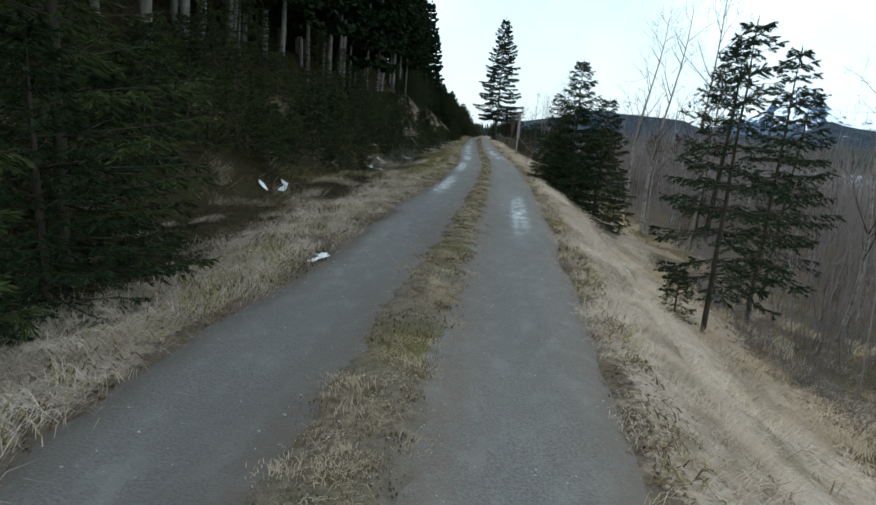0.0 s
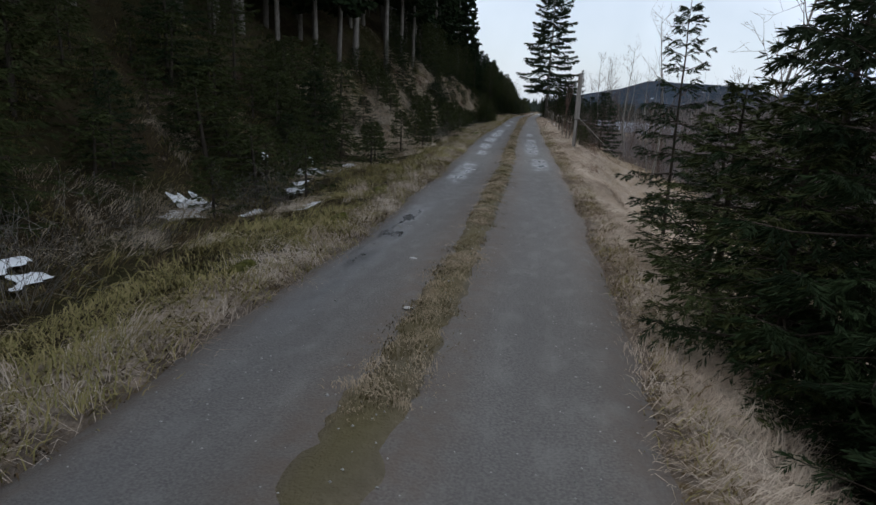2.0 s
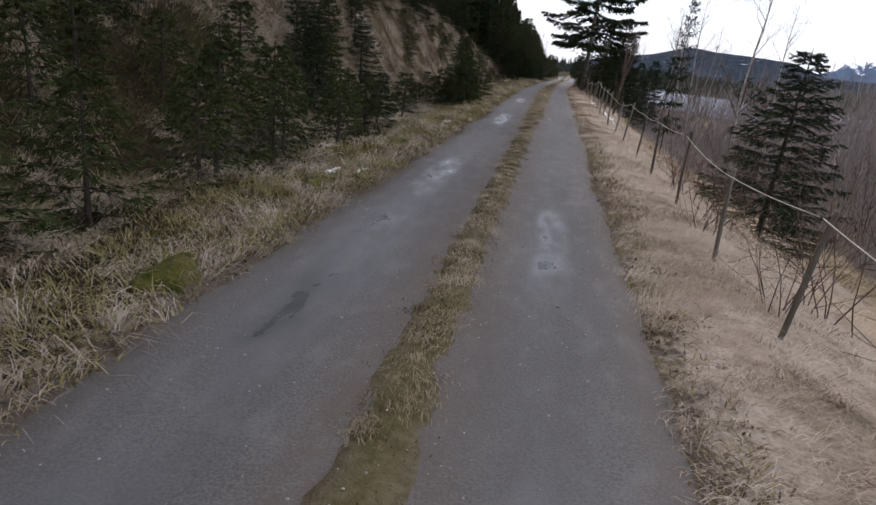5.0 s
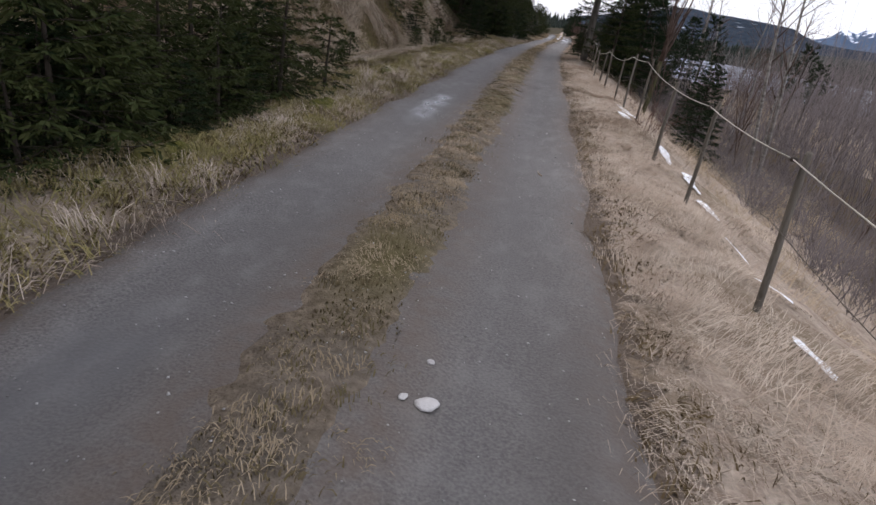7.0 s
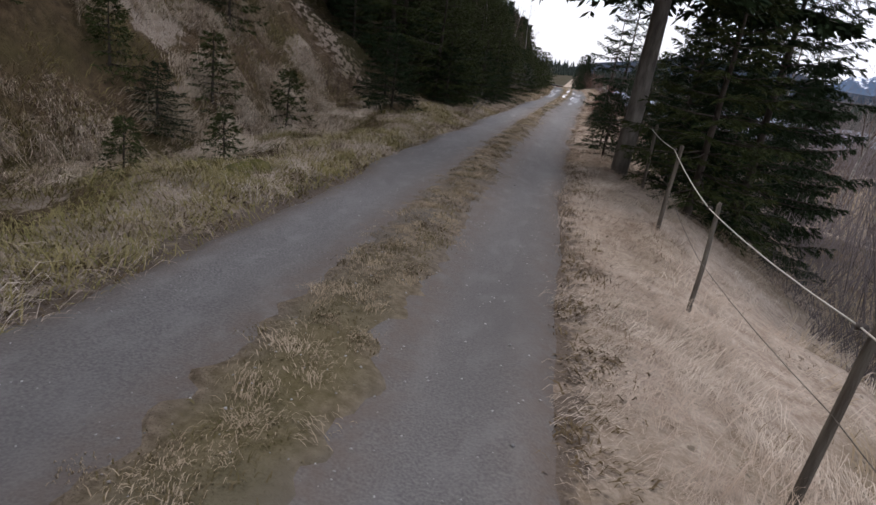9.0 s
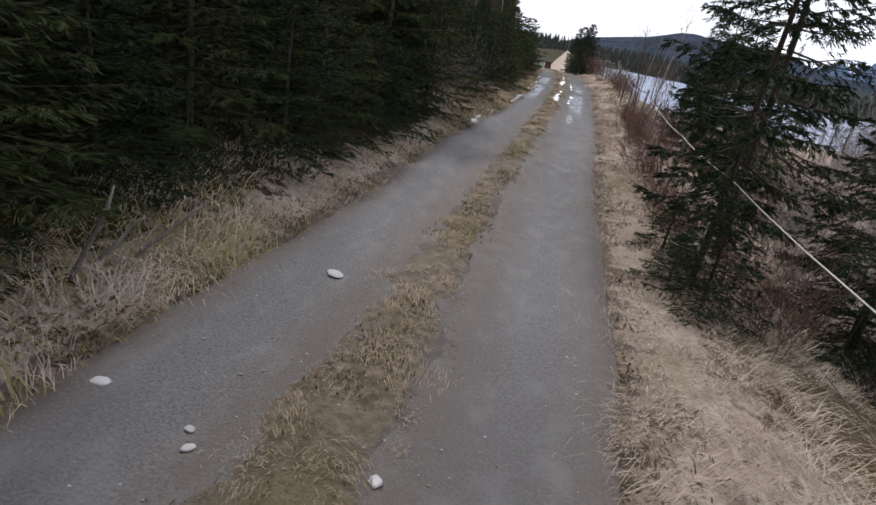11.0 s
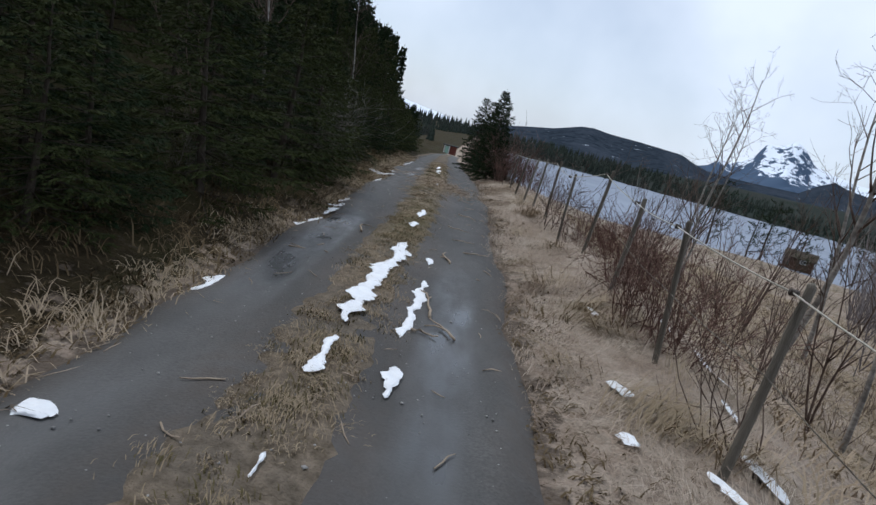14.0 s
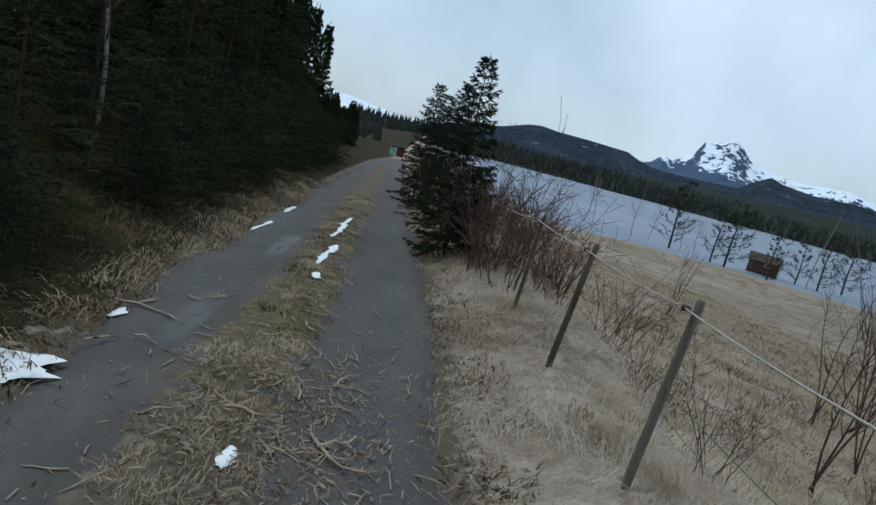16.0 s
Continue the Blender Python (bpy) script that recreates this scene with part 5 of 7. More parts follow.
while y < 152:
    back = np.interp(y, [94, 101.5, 102.5, 108, 109.5, 120, 126, 150], [0.35, 0.2, 1.5, 1.5, 0.15, 0.2, 0.9, 1.0])
    plant([SPRUCE_BUSHY, SPRUCE_BUSHY2][int(rng.rand() * 2)], rng.uniform(-3.1, -2.7) - back, y, rng.rand() * 6, rng.uniform(0.72, 0.95), rng.normal(0, 0.03), wide=1.1, group="spruces along the verge")
    plant([SPRUCE_BUSHY2, SPRUCE_BUSHY][int(rng.rand() * 2)], rng.uniform(-5.6, -4.6) - back, y + 0.8, rng.rand() * 6, rng.uniform(0.95, 1.35) * (0.78 if 103 < y < 127 else 1.0), rng.normal(0, 0.03), wide=1.1, group="spruces along the verge")
    y += rng.uniform(1.1, 1.6)
for i in range(58):
    yy = 93.5 + i * 1.0
    if 102.5 < yy < 109:
        continue
    plant([SPRUCE_BUSHY, SPRUCE_BUSHY2][i % 2], rng.uniform(-2.2, -1.8) - (0.25 if yy > 126 else 0.5 if yy < 97 else 0.1 if yy < 104 else 0.0), yy + rng.normal(0, 0.25), rng.rand() * 6, rng.uniform(0.5, 0.72) if yy < 102 else rng.uniform(0.4, 0.58), rng.normal(0, 0.05), wide=1.3, group="spruces along the verge")
for oo, yy, sz in ((-4.7, 145.2, 0.62), (-5.0, 147.6, 0.66), (-4.9, 149.8, 0.6), (-6.2, 146.4, 0.75), (-6.6, 149.0, 0.72)):
    plant(FOREST_C, oo, yy, rng.rand() * 6, sz, group="forest spruces")
for i in range(44):
    yy = 151 + i * 1.3
    plant(FOREST_C, rng.uniform(-7.0, -5.2) - (yy - 150) * 0.02, yy, rng.rand() * 6, rng.uniform(0.42, 0.6), group="forest spruces")
for yy in np.arange(95, 150, 2.1):
    for oo in (-7.6, -9.6):
        plant(FOREST_C, oo + rng.normal(0, 0.5), yy + rng.normal(0, 0.5), rng.rand() * 6, rng.uniform(0.55, 0.8) * (0.8 if 103 < yy < 127 else 1.0), group="forest spruces")
for i in range(26):
    plant(FOREST_C, rng.uniform(-15, -10.5), rng.uniform(96, 166), rng.rand() * 6, rng.uniform(0.6, 0.9), group="forest spruces")
for yy in np.arange(140, 166, 1.7):
    for oo in (-5.9, -7.4, -9.2):
        plant(FOREST_C, oo + rng.normal(0, 0.3), yy + rng.normal(0, 0.4), rng.rand() * 6, rng.uniform(0.9, 1.1), wide=0.75, group="forest spruces")
for yy in np.arange(63, 97, 2.6):
    for oo in (-9.2, -11.4, -14.0):
        plant([FOREST_B, FOREST_A, FOREST_D][int(rng.rand() * 3)], oo + rng.normal(0, 0.5), yy + rng.normal(0, 0.6), rng.rand() * 6, rng.uniform(0.85, 1.1), group="forest spruces")
for yy in np.arange(-9, 63, 2.3):
    for oo in (-8.4, -10.6, -12.9):
        plant([FOREST_A, FOREST_B][int(rng.rand() * 2)], oo + rng.normal(0, 0.45), yy + rng.normal(0, 0.6), rng.rand() * 6, rng.uniform(0.85, 1.15), rng.normal(0, 0.012), 0.2, group="forest spruces")
    for oo in (-15.6, -18.5, -22.0):
        deep(oo + rng.normal(0, 0.6), yy + rng.normal(0, 0.6), rng.uniform(0.85, 1.15))
for i in range(64):
    yy = rng.uniform(62, 164)
    oo = rng.uniform(-34, -15) if yy < 96 else rng.uniform(-30, -11)
    deep(oo, yy, rng.uniform(0.8, 1.1) * (1.0 if yy < 100 else 0.75))
for i in range(9):
    plant([BIRCH_B, BIRCH_C][i % 2], rng.uniform(-4.6, -2.9), 103 + i * 3.4 + rng.normal(0, 0.6), rng.rand() * 6, rng.uniform(0.7, 1.2) * (0.5 if i % 2 == 0 else 1.0), rng.normal(0, 0.12))
for i in range(30):
    plant([BUSH_A, BUSH_B][i % 2], rng.uniform(-8, -4.0), rng.uniform(4, 94), rng.rand() * 6, rng.uniform(0.5, 1.0), rng.normal(0, 0.1), group="bare bushes on the bank")

for i in range(26):
    plant(BUSH_GREY, rng.uniform(-5.4, -2.9), 16 + i * 1.55 + rng.normal(0, 0.4), rng.rand() * 6, rng.uniform(0.4, 0.75), rng.normal(0, 0.12), group="bare bushes on the bank")
for off, y, size in [(-2.0, 122.6, 0.8), (-2.3, 123.2, 1.0), (-2.1, 124.0, 0.9), (-2.5, 124.6, 1.1), (-2.2, 121.8, 0.7), (-2.4, 119.0, 0.6), (-3.2, 128.0, 0.8), (-2.0, 103.6, 0.9), (-2.5, 105.5, 1.0), (-2.2, 107.0, 0.8), (-2.2, 115.0, 0.5)]:
    plant(BUSH_GREY, off, y, rng.rand() * 6, size, rng.normal(0, 0.1), group="bare bushes on the bank")
for i in range(20):
    plant([SPRUCE_LOW, SPRUCE_BUSHY, SPRUCE_LOW2, SPRUCE_BUSHY2][i % 4], rng.uniform(-3.6, -2.3), 63.6 + i * 0.27 + rng.normal(0, 0.15), rng.rand() * 6, rng.uniform(0.75, 1.1) * (0.55 if i % 2 else 1.0), rng.normal(0, 0.04), group="spruce saplings on the bank")
for i in range(16):
    plant([SPRUCE_BUSHY, BUSH_GREY][i % 2], rng.uniform(-6.4, -2.8), 55.5 + i * 0.45, rng.rand() * 6, rng.uniform(0.4, 0.7), rng.normal(0, 0.05), wide=1.2, group="spruce saplings on the bank" if i % 2 == 0 else "bare bushes on the bank")
for i in range(22):
    plant([SPRUCE_BUSHY, SPRUCE_LOW][i % 2], rng.uniform(-7.4, -4.2), 56.5 + i * 1.6 + rng.normal(0, 0.4), rng.rand() * 6, rng.uniform(0.3, 0.6), rng.normal(0, 0.05), wide=1.3, group="spruce saplings on the bank")
for i in range(26):
    plant([BIRCH_C, BUSH_B, BIRCH_B][i % 3], rng.uniform(3.4, 9.5), rng.uniform(113, 123.5), rng.rand() * 6, rng.uniform(0.8, 1.3) * (1.0 if i % 3 == 1 else 0.4), rng.normal(0, 0.08), group="bare brush on the field slope")

for off, y, size in ((-1.75, 106.6, 0.62), (-2.0, 108.4, 0.55), (-3.3, 104.6, 0.5)):
    plant(SPRUCE_BUSHY, off, y, rng.rand() * 6, size, group="spruces along the verge")
for i in range(7):
    plant([BUSH_A, BUSH_B][i % 2], rng.uniform(-3.6, -2.2), 103.2 + i * 0.8, rng.rand() * 6, rng.uniform(0.7, 1.2), group="bare bushes on the bank")

for i in range(9):
    plant([SPRUCE_LOW, SPRUCE_BUSHY][i % 2], rng.uniform(-2.9, -2.2), 62.6 + i * 0.38, rng.rand() * 6, rng.uniform(0.6, 0.85) * (0.5 if i % 2 else 1.0), rng.normal(0, 0.04), wide=1.2, group="spruce saplings on the bank")
for off, y, size in ((-2.75, 102.4, 0.8), (-3.3, 103.4, 0.9), (-4.0, 104.5, 1.0), (-4.3, 106.0, 1.1), (-3.9, 107.4, 1.0), (-2.6, 102.2, 0.5), (-3.0, 103.2, 0.55), (-2.3, 101.4, 0.42), (-3.6, 104.8, 0.6), (-3.9, 106.4, 0.7)):
    plant(SPRUCE_BUSHY2, off, y, rng.rand() * 6, size, wide=1.2, group="spruces along the verge")

for i in range(24):
    plant([SPRUCE_LOW, SPRUCE_BUSHY, SPRUCE_LOW2, SPRUCE_LOW][i % 4], rng.uniform(-5.6, -3.9), 14.0 + i * 0.95 + rng.normal(0, 0.3), rng.rand() * 6, rng.uniform(0.6, 1.0) * (0.5 if i % 4 == 1 else 1.0), rng.normal(0, 0.05), wide=1.25, group="spruce saplings on the bank")


build_deep_wood()


# ---- lake-side trees and cabin ----
def placed(ob, x, y, size, sink=0.1):
    z = float(ground_z(np.array([x]), np.array([y]))[0])
    size *= GROWN.get(ob.name, (1, 1))[1]
    return set_out(ob, Matrix.LocRotScale((x, y, max(z, -10.4) - sink), Euler((0, 0, x * 3.1)), (size, size, size)))


for ob, x, y, size in [(BIRCH_B, 45.5, 252, 0.9), (BIRCH_A, 48.9, 250.8, 0.95), (PINE_LOW, 52.0, 247.4, 1.35), (BIRCH_A, 54.1, 246.5, 0.9), (BIRCH_A, 55.8, 243.5, 0.9), (PINE_LOW, 57.5, 239, 1.0), (PINE_LOW, 59.5, 237, 1.2),
                       (PINE_LOW, 55.9, 217, 0.8), (PINE_LOW, 74.5, 238, 0.85), (BIRCH_B, 75.5, 235, 1.2), (PINE_LOW, 78, 236, 1.0), (BIRCH_A, 38.0, 258, 1.0), (BIRCH_B, 36.4, 259, 1.1), (BIRCH_A, 82, 238, 1.0), (PINE_LOW, 86, 240, 1.1)]:
    placed(ob, x, y, size * (1.6 if ob is not PINE_LOW else 1.0))["group"] = "trees on the lake shore"


def gable_house(name, label, x, y, z, turn, length, width, wall_h, rise, wall_mat, roof_mat, boards, door_mat, window=True):
    root = new(name)
    bm = bmesh.new()
    v = [bm.verts.new(c) for c in [(-length / 2, -width / 2, -0.6), (length / 2, -width / 2, -0.6), (length / 2, width / 2, -0.6), (-length / 2, width / 2, -0.6),
                                   (-length / 2, -width / 2, wall_h), (length / 2, -width / 2, wall_h), (length / 2, width / 2, wall_h), (-length / 2, width / 2, wall_h),
                                   (-length / 2, 0, wall_h + rise), (length / 2, 0, wall_h + rise)]]
    for q in ((0, 1, 5, 4), (1, 2, 6, 9, 5), (2, 3, 7, 6), (3, 0, 4, 8, 7), (3, 2, 1, 0), (4, 5, 9, 8), (6, 7, 8, 9)):
        bm.faces.new([v[i] for i in q])
    part("wall", bm, wall_mat, root)
    over = 0.3
    for sg in (-1, 1):
        bm = bmesh.new()
        run = width / 2 + over
        drop = rise / (width / 2) * run
        lo, hi = wall_h + rise - drop + 0.02, wall_h + rise + 0.02
        a = [(-length / 2 - over, sg * run, lo), (length / 2 + over, sg * run, lo), (length / 2 + over, 0, hi), (-length / 2 - over, 0, hi)]
        vs = [bm.verts.new(c) for c in a] + [bm.verts.new((c[0], c[1], c[2] + 0.12)) for c in a]
        for q in ((0, 1, 2, 3), (7, 6, 5, 4), (0, 4, 5, 1), (1, 5, 6, 2), (2, 6, 7, 3), (3, 7, 4, 0)):
            bm.faces.new([vs[i] for i in q])
        bmesh.ops.recalc_face_normals(bm, faces=bm.faces)
        part("roof", bm, roof_mat, root)
    if boards:
        for i in range(int(length / 0.3)):
            bx = -length / 2 + 0.15 + i * 0.3
            part("board", box(bmesh.new(), bx - 0.03, bx + 0.03, -width / 2 - 0.025, -width / 2, 0, wall_h), wall_mat, root)
    part("door", box(bmesh.new(), -length / 2 + 0.25, -length / 2 + 1.1, -width / 2 - 0.05, -width / 2 - 0.002, 0.0, min(2.0, wall_h - 0.1)), door_mat, root, "pale painted door")
    if window:
        w = part("window", box(bmesh.new(), 0.2, 1.3, -width / 2 - 0.06, -width / 2 - 0.002, 0.9, 1.7), M_WHITE, root, "small white-framed window")
        for k in (0, 1):
            part("pane", box(bmesh.new(), 0.27 + k * 0.5, 0.73 + k * 0.5, -width / 2 - 0.07, -width / 2 - 0.061, 0.97, 1.63), M_DARKGLASS, w)
    root.matrix_basis = pose(x, y, z, 0, 0, turn)
    return tagged(root, label, "cabin")


gable_house("lakeside_cabin", "small dark log cabin with a pale roof by the lake", 69.5, 241.5, -9.3, -30, 5.6, 4.2, 1.9, 1.3, M_BROWNWALL, M_CABINROOF, False, M_TARWOOD)


def shelter(x, y, z):
    """A small red shed with a dark flat-pitched roof and a pale green and white front."""
    root = new("roadside_shed")
    part("wall", box(bmesh.new(), -1.2, 1.2, -0.9, 0.9, -0.4, 2.0), M_RED, root, "red boarded wall")
    part("roof", box(bmesh.new(), -1.5, 1.5, -1.3, 1.1, 2.0, 2.16, 0.02), M_ROOF, root)
    for i in range(9):
        bx = -0.05 + i * 0.14
        part("board", box(bmesh.new(), bx - 0.05, bx + 0.05, -0.93, -0.9, -0.2, 1.98), M_RED, root)
    part("door", box(bmesh.new(), -0.95, -0.3, -0.96, -0.902, 0.0, 1.9), M_GREENPAINT, root, "pale green door")
    for bx in (-1.1, -0.2):
        part("door_frame", box(bmesh.new(), bx - 0.07, bx + 0.07, -0.97, -0.9, -0.1, 1.99), M_WHITE, root, "white corner board")
    root.matrix_basis = pose(x, y, z, 0, 0, 4)
    return tagged(root, "small red shed with white and green front by the track", "shed")


shelter(-6.9, 228.5, -4.9)


# ---- pole and fences ----
def utility_pole(off, y):
    root = new("wooden_pole_stump")
    part("pole", box(bmesh.new(), -0.06, 0.06, -0.06, 0.06, -0.4, 2.68, 0.01), M_TARWOOD, root, "dark tarred inner post")
    part("casing", box(bmesh.new(), -0.095, 0.05, -0.085, 0.075, 1.08, 2.73, 0.015), M_POLE, root, "weathered grey casing board")
    part("casing", box(bmesh.new(), 0.053, 0.085, -0.07, 0.065, 1.08, 1.86, 0.006), M_POLE, root, "short side board")
    part("lower_board", box(bmesh.new(), -0.085, 0.015, -0.082, -0.063, -0.3, 1.06, 0.006), M_POLE, root, "grey lower board")
    part("strap", box(bmesh.new(), -0.1, 0.09, -0.09, 0.08, 1.055, 1.085), M_TARWOOD, root, "dark iron strap")
    part("cap", box(bmesh.new(), -0.1, 0.065, -0.09, 0.08, 2.732, 2.75), M_TARWOOD, root)
    part("bolt", box(bmesh.new(), 0.07, 0.12, -0.095, -0.07, 1.82, 1.86), M_TARWOOD, root)
    root.matrix_basis = at(off, y, 0.12, 1.0, 0.01, 0.0)
    return tagged(root, "weathered grey cut-off utility pole in dry grass", "pole")


utility_pole(2.36, 41.7)


def rope(root, name, pts, r, mat, label=""):
    s = Soup()
    s.tube(pts, [r] * len(pts), 5)
    return s.build(name, mat, root, True, label)


def fence(name, label, posts, seed, rail=True):
    """Round leaning posts, each a part, and a sagging rope and wire from post to post."""
    r = np.random.RandomState(seed)
    root = new(name)
    tops = []
    for off, y, h in posts:
        x, yy, z = ground_at(off, y)
        lean = r.normal(0.02, 0.05, 2)
        rad = r.uniform(0.018, 0.026)
        s = Soup()
        zs = [-0.35, 0.0, h * 0.4, h * 0.8, h - 0.02, h]
        s.tube([(x + lean[0] * q + r.normal(0, 0.004), yy + lean[1] * q, z + q) for q in zs], [rad * 1.05, rad * 1.03, rad, rad * 0.94, rad * 0.9, rad * 0.7], 8)
        post = s.build("post", M_POST, root)
        top = np.array([x + lean[0] * h, yy + lean[1] * h, z + h])
        k = Soup()
        k.tube([top + (-0.045, 0, -0.06), top + (-0.085, 0, -0.06)], [0.014, 0.018], 6)
        k.build("insulator", M_TARWOOD, post, True, "black ring insulator")
        tops.append(top + (-0.075, 0, -0.06))
    for a, b in zip(tops, tops[1:]):
        sag = 0.012 * np.linalg.norm(b - a)
        for dz, rr, mat, nm in ((0.0, 0.0045, M_ROPE, "rope"), (-0.42, 0.003, M_POST, "wire")):
            rope(root, nm, [a + (b - a) * s + np.array([0.03 if dz else 0, 0, dz - sag * 4 * s * (1 - s)]) for s in (0, 0.2, 0.4, 0.6, 0.8, 1.0)], rr, mat)
    return tagged(root, label, "fence"), tops


fence_mid, tops_mid = fence("pasture_fence", "old fence of leaning wooden posts strung with pale rope",
                            [(2.42, 45.6, 0.9), (2.42, 47.6, 1.0), (2.36, 49.4, 0.95), (2.4, 51.8, 1.0), (2.4, 54.2, 1.0), (2.45, 56.7, 1.0), (2.4, 59.2, 1.0), (2.42, 61.7, 1.0), (2.4, 64.2, 1.08), (2.4, 66.6, 1.06), (2.42, 68.8, 1.05), (2.45, 71.2, 1.08),
                             (2.4, 72.8, 1.05), (2.45, 74.9, 1.0), (2.42, 77.4, 1.02), (2.42, 79.4, 1.0), (2.4, 81.8, 0.95), (2.42, 84.2, 1.02), (2.45, 86.4, 1.0), (2.4, 89.0, 1.0)], 3)
fence("pasture_fence", "weathered fence of leaning posts and rope along the field",
                            [(2.1, 92.4, 1.05), (2.05, 97.2, 1.0), (2.0, 99.6, 1.0), (2.05, 101.6, 1.0), (2.05, 103.3, 1.0), (2.02, 105.4, 1.02), (2.0, 107.3, 1.0), (2.0, 109.2, 1.05), (2.1, 113.6, 1.05), (2.15, 115.6, 1.05), (2.2, 117.0, 1.05), (2.2, 118.6, 1.0),
                             (2.2, 120.2, 1.05), (2.15, 121.8, 1.05), (2.12, 123.3, 1.05), (2.08, 124.7, 1.04), (2.08, 126.3, 1.04), (2.05, 127.9, 1.02), (2.05, 129.4, 1.0), (2.1, 131.0, 0.9), (2.1, 133.0, 0.9), (2.2, 135.5, 0.9)], 8)
pole_pt = np.array(at(2.36, 41.7).translation) + np.array([-0.14, 0, 1.25])
tie = rope(None, "tied_rope", [pole_pt + (tops_mid[0] - pole_pt) * s + np.array([0, 0, -0.12 * s * (1 - s)]) for s in (0, 0.25, 0.5, 0.75, 1)], 0.0045, M_ROPE)
tagged(tie, "pale rope tied from the pole to the first fence post", "rope")
tie = rope(None, "slack_wire", [pole_pt + np.array([0.2, -0.02, -0.1]) + np.array([1.3, -1.9, -1.2]) * s * 1.6 for s in (0, 0.3, 0.6, 1)], 0.004, M_ROPE)
tagged(tie, "pale slack fence wire running down from the pole", "wire")


# leaning bare trunk at the fence
def leaning_trunk(off, y, h, lean, seed):
    """A mossy leaning stem that splits into a tight bundle of dark upright shoots."""
    root = new("leaning_trunk")
    r = np.random.RandomState(seed)
    s = Soup()
    fork = h * 0.42
    zs = np.linspace(-0.2, fork, 6)
    s.tube([(lean * z + 0.03 * math.sin(z * 2), 0.04 * z, z) for z in zs], [0.075 - 0.02 * max(z, 0) / fork for z in zs], 8)
    s.build("trunk", M_MOSSBARK, root, True, "mossy grey-green trunk")
    t = Soup()
    for k in range(7):
        az = r.rand() * 6.28
        base = np.array([lean * fork, 0.04 * fork, fork - 0.05])
        tip = base + np.array([lean * (h - fork) + 0.3 * math.cos(az), 0.3 * math.sin(az), (h - fork) * r.uniform(0.8, 1.1)])
        pts = [base + (tip - base) * q + np.array([0.06 * math.sin(q * 4 + k), 0.05 * math.cos(q * 5 + k), 0]) for q in (0, 0.25, 0.5, 0.75, 1.0)]
        t.tube(pts, [0.034, 0.03, 0.025, 0.018, 0.008], 5)
        for j in range(12):
            i = r.randint(1, 5)
            az = r.rand() * 6.28
            branchy(t, r, pts[i], (math.cos(az) * 0.5, math.sin(az) * 0.5, 0.9), 0.5, 0.009, 1, 3, 0.3, 3, 0.4)
    t.build("crown", M_TWIG, root, True, "bundle of dark upright shoots")
    root.matrix_basis = at(off, y)
    tagged(root, "thin leafless mossy tree leaning behind the fence", "tree")


M_MOSSBARK = material("mossy_bark", (0.05, 0.045, 0.03), (0.12, 0.105, 0.07), 9, (0.075, 0.08, 0.022), 3, 0.95, 0.9, 40, fac3=0.8, stretch=(1, 1, 0.4))


def sapling(off, y, h, seed):
    """A slim leafless roadside tree: straight dark stem that forks into fine upright twigs."""
    root = new("roadside_sapling")
    r = np.random.RandomState(seed)
    s, t = Soup(), Soup()
    zs = np.linspace(-0.15, h, 9)
    pts = [(-0.06 * z + 0.03 * math.sin(z * 3), 0.03 * z, z) for z in zs]
    s.tube(pts, [max(0.005, 0.024 - 0.009 * z) for z in zs], 7)
    for k in range(20):
        i = r.randint(3, 9)
        az = r.rand() * 6.28
        branchy(t, r, pts[i], (math.cos(az) * 0.5, math.sin(az) * 0.5, 1), h * r.uniform(0.16, 0.32), 0.008, 2, 3, 0.35, 3, 0.4)
    for k in range(8):
        i = r.randint(2, 6)
        az = r.rand() * 6.28
        branchy(t, r, pts[i], (math.cos(az) * 0.8, math.sin(az) * 0.8, 0.6), 0.3, 0.006, 1, 3, 0.3, 3, 0.5)
    s.build("trunk", M_BARK, root)
    t.build("crown", M_TWIG, root, True, "fine leafless twigs")
    root.matrix_basis = at(off, y)
    tagged(root, "slim leafless young tree beside the field fence", "tree")


sapling(2.5, 113.4, 2.05, 12)


def snag(off, y, turn, tilt, h, seed):
    """A dead broken branch stuck upright in the grass."""
    r = np.random.RandomState(seed)
    s = Soup()
    o = np.array([math.cos(turn) * tilt, math.sin(turn) * tilt, 1.0])
    pts = [o * q * h + r.normal(0, 0.008, 3) for q in (-0.2, 0.2, 0.5, 0.8, 1.0)]
    s.tube(pts, [0.016, 0.015, 0.013, 0.011, 0.006], 6)
    for k in range(3):
        branchy(s, r, pts[2 + k % 2], (r.normal(0, 1), r.normal(0, 1), 0.4), 0.22, 0.005, 0)
    ob = s.build("dead_branch", M_GREYBARK)
    ob.matrix_basis = at(off, y)
    tagged(ob, "broken grey dead branch sticking up from the verge", "branch", "fallen branches")


snag(-1.72, 94.25, 0.1, 0.45, 0.58, 1)
snag(-1.78, 94.5, 0.4, 0.9, 0.3, 2)
snag(-1.66, 94.7, 0.7, 1.1, 0.34, 3)

leaning_trunk(4.0, 80.2, 4.2, 0.08, 9)


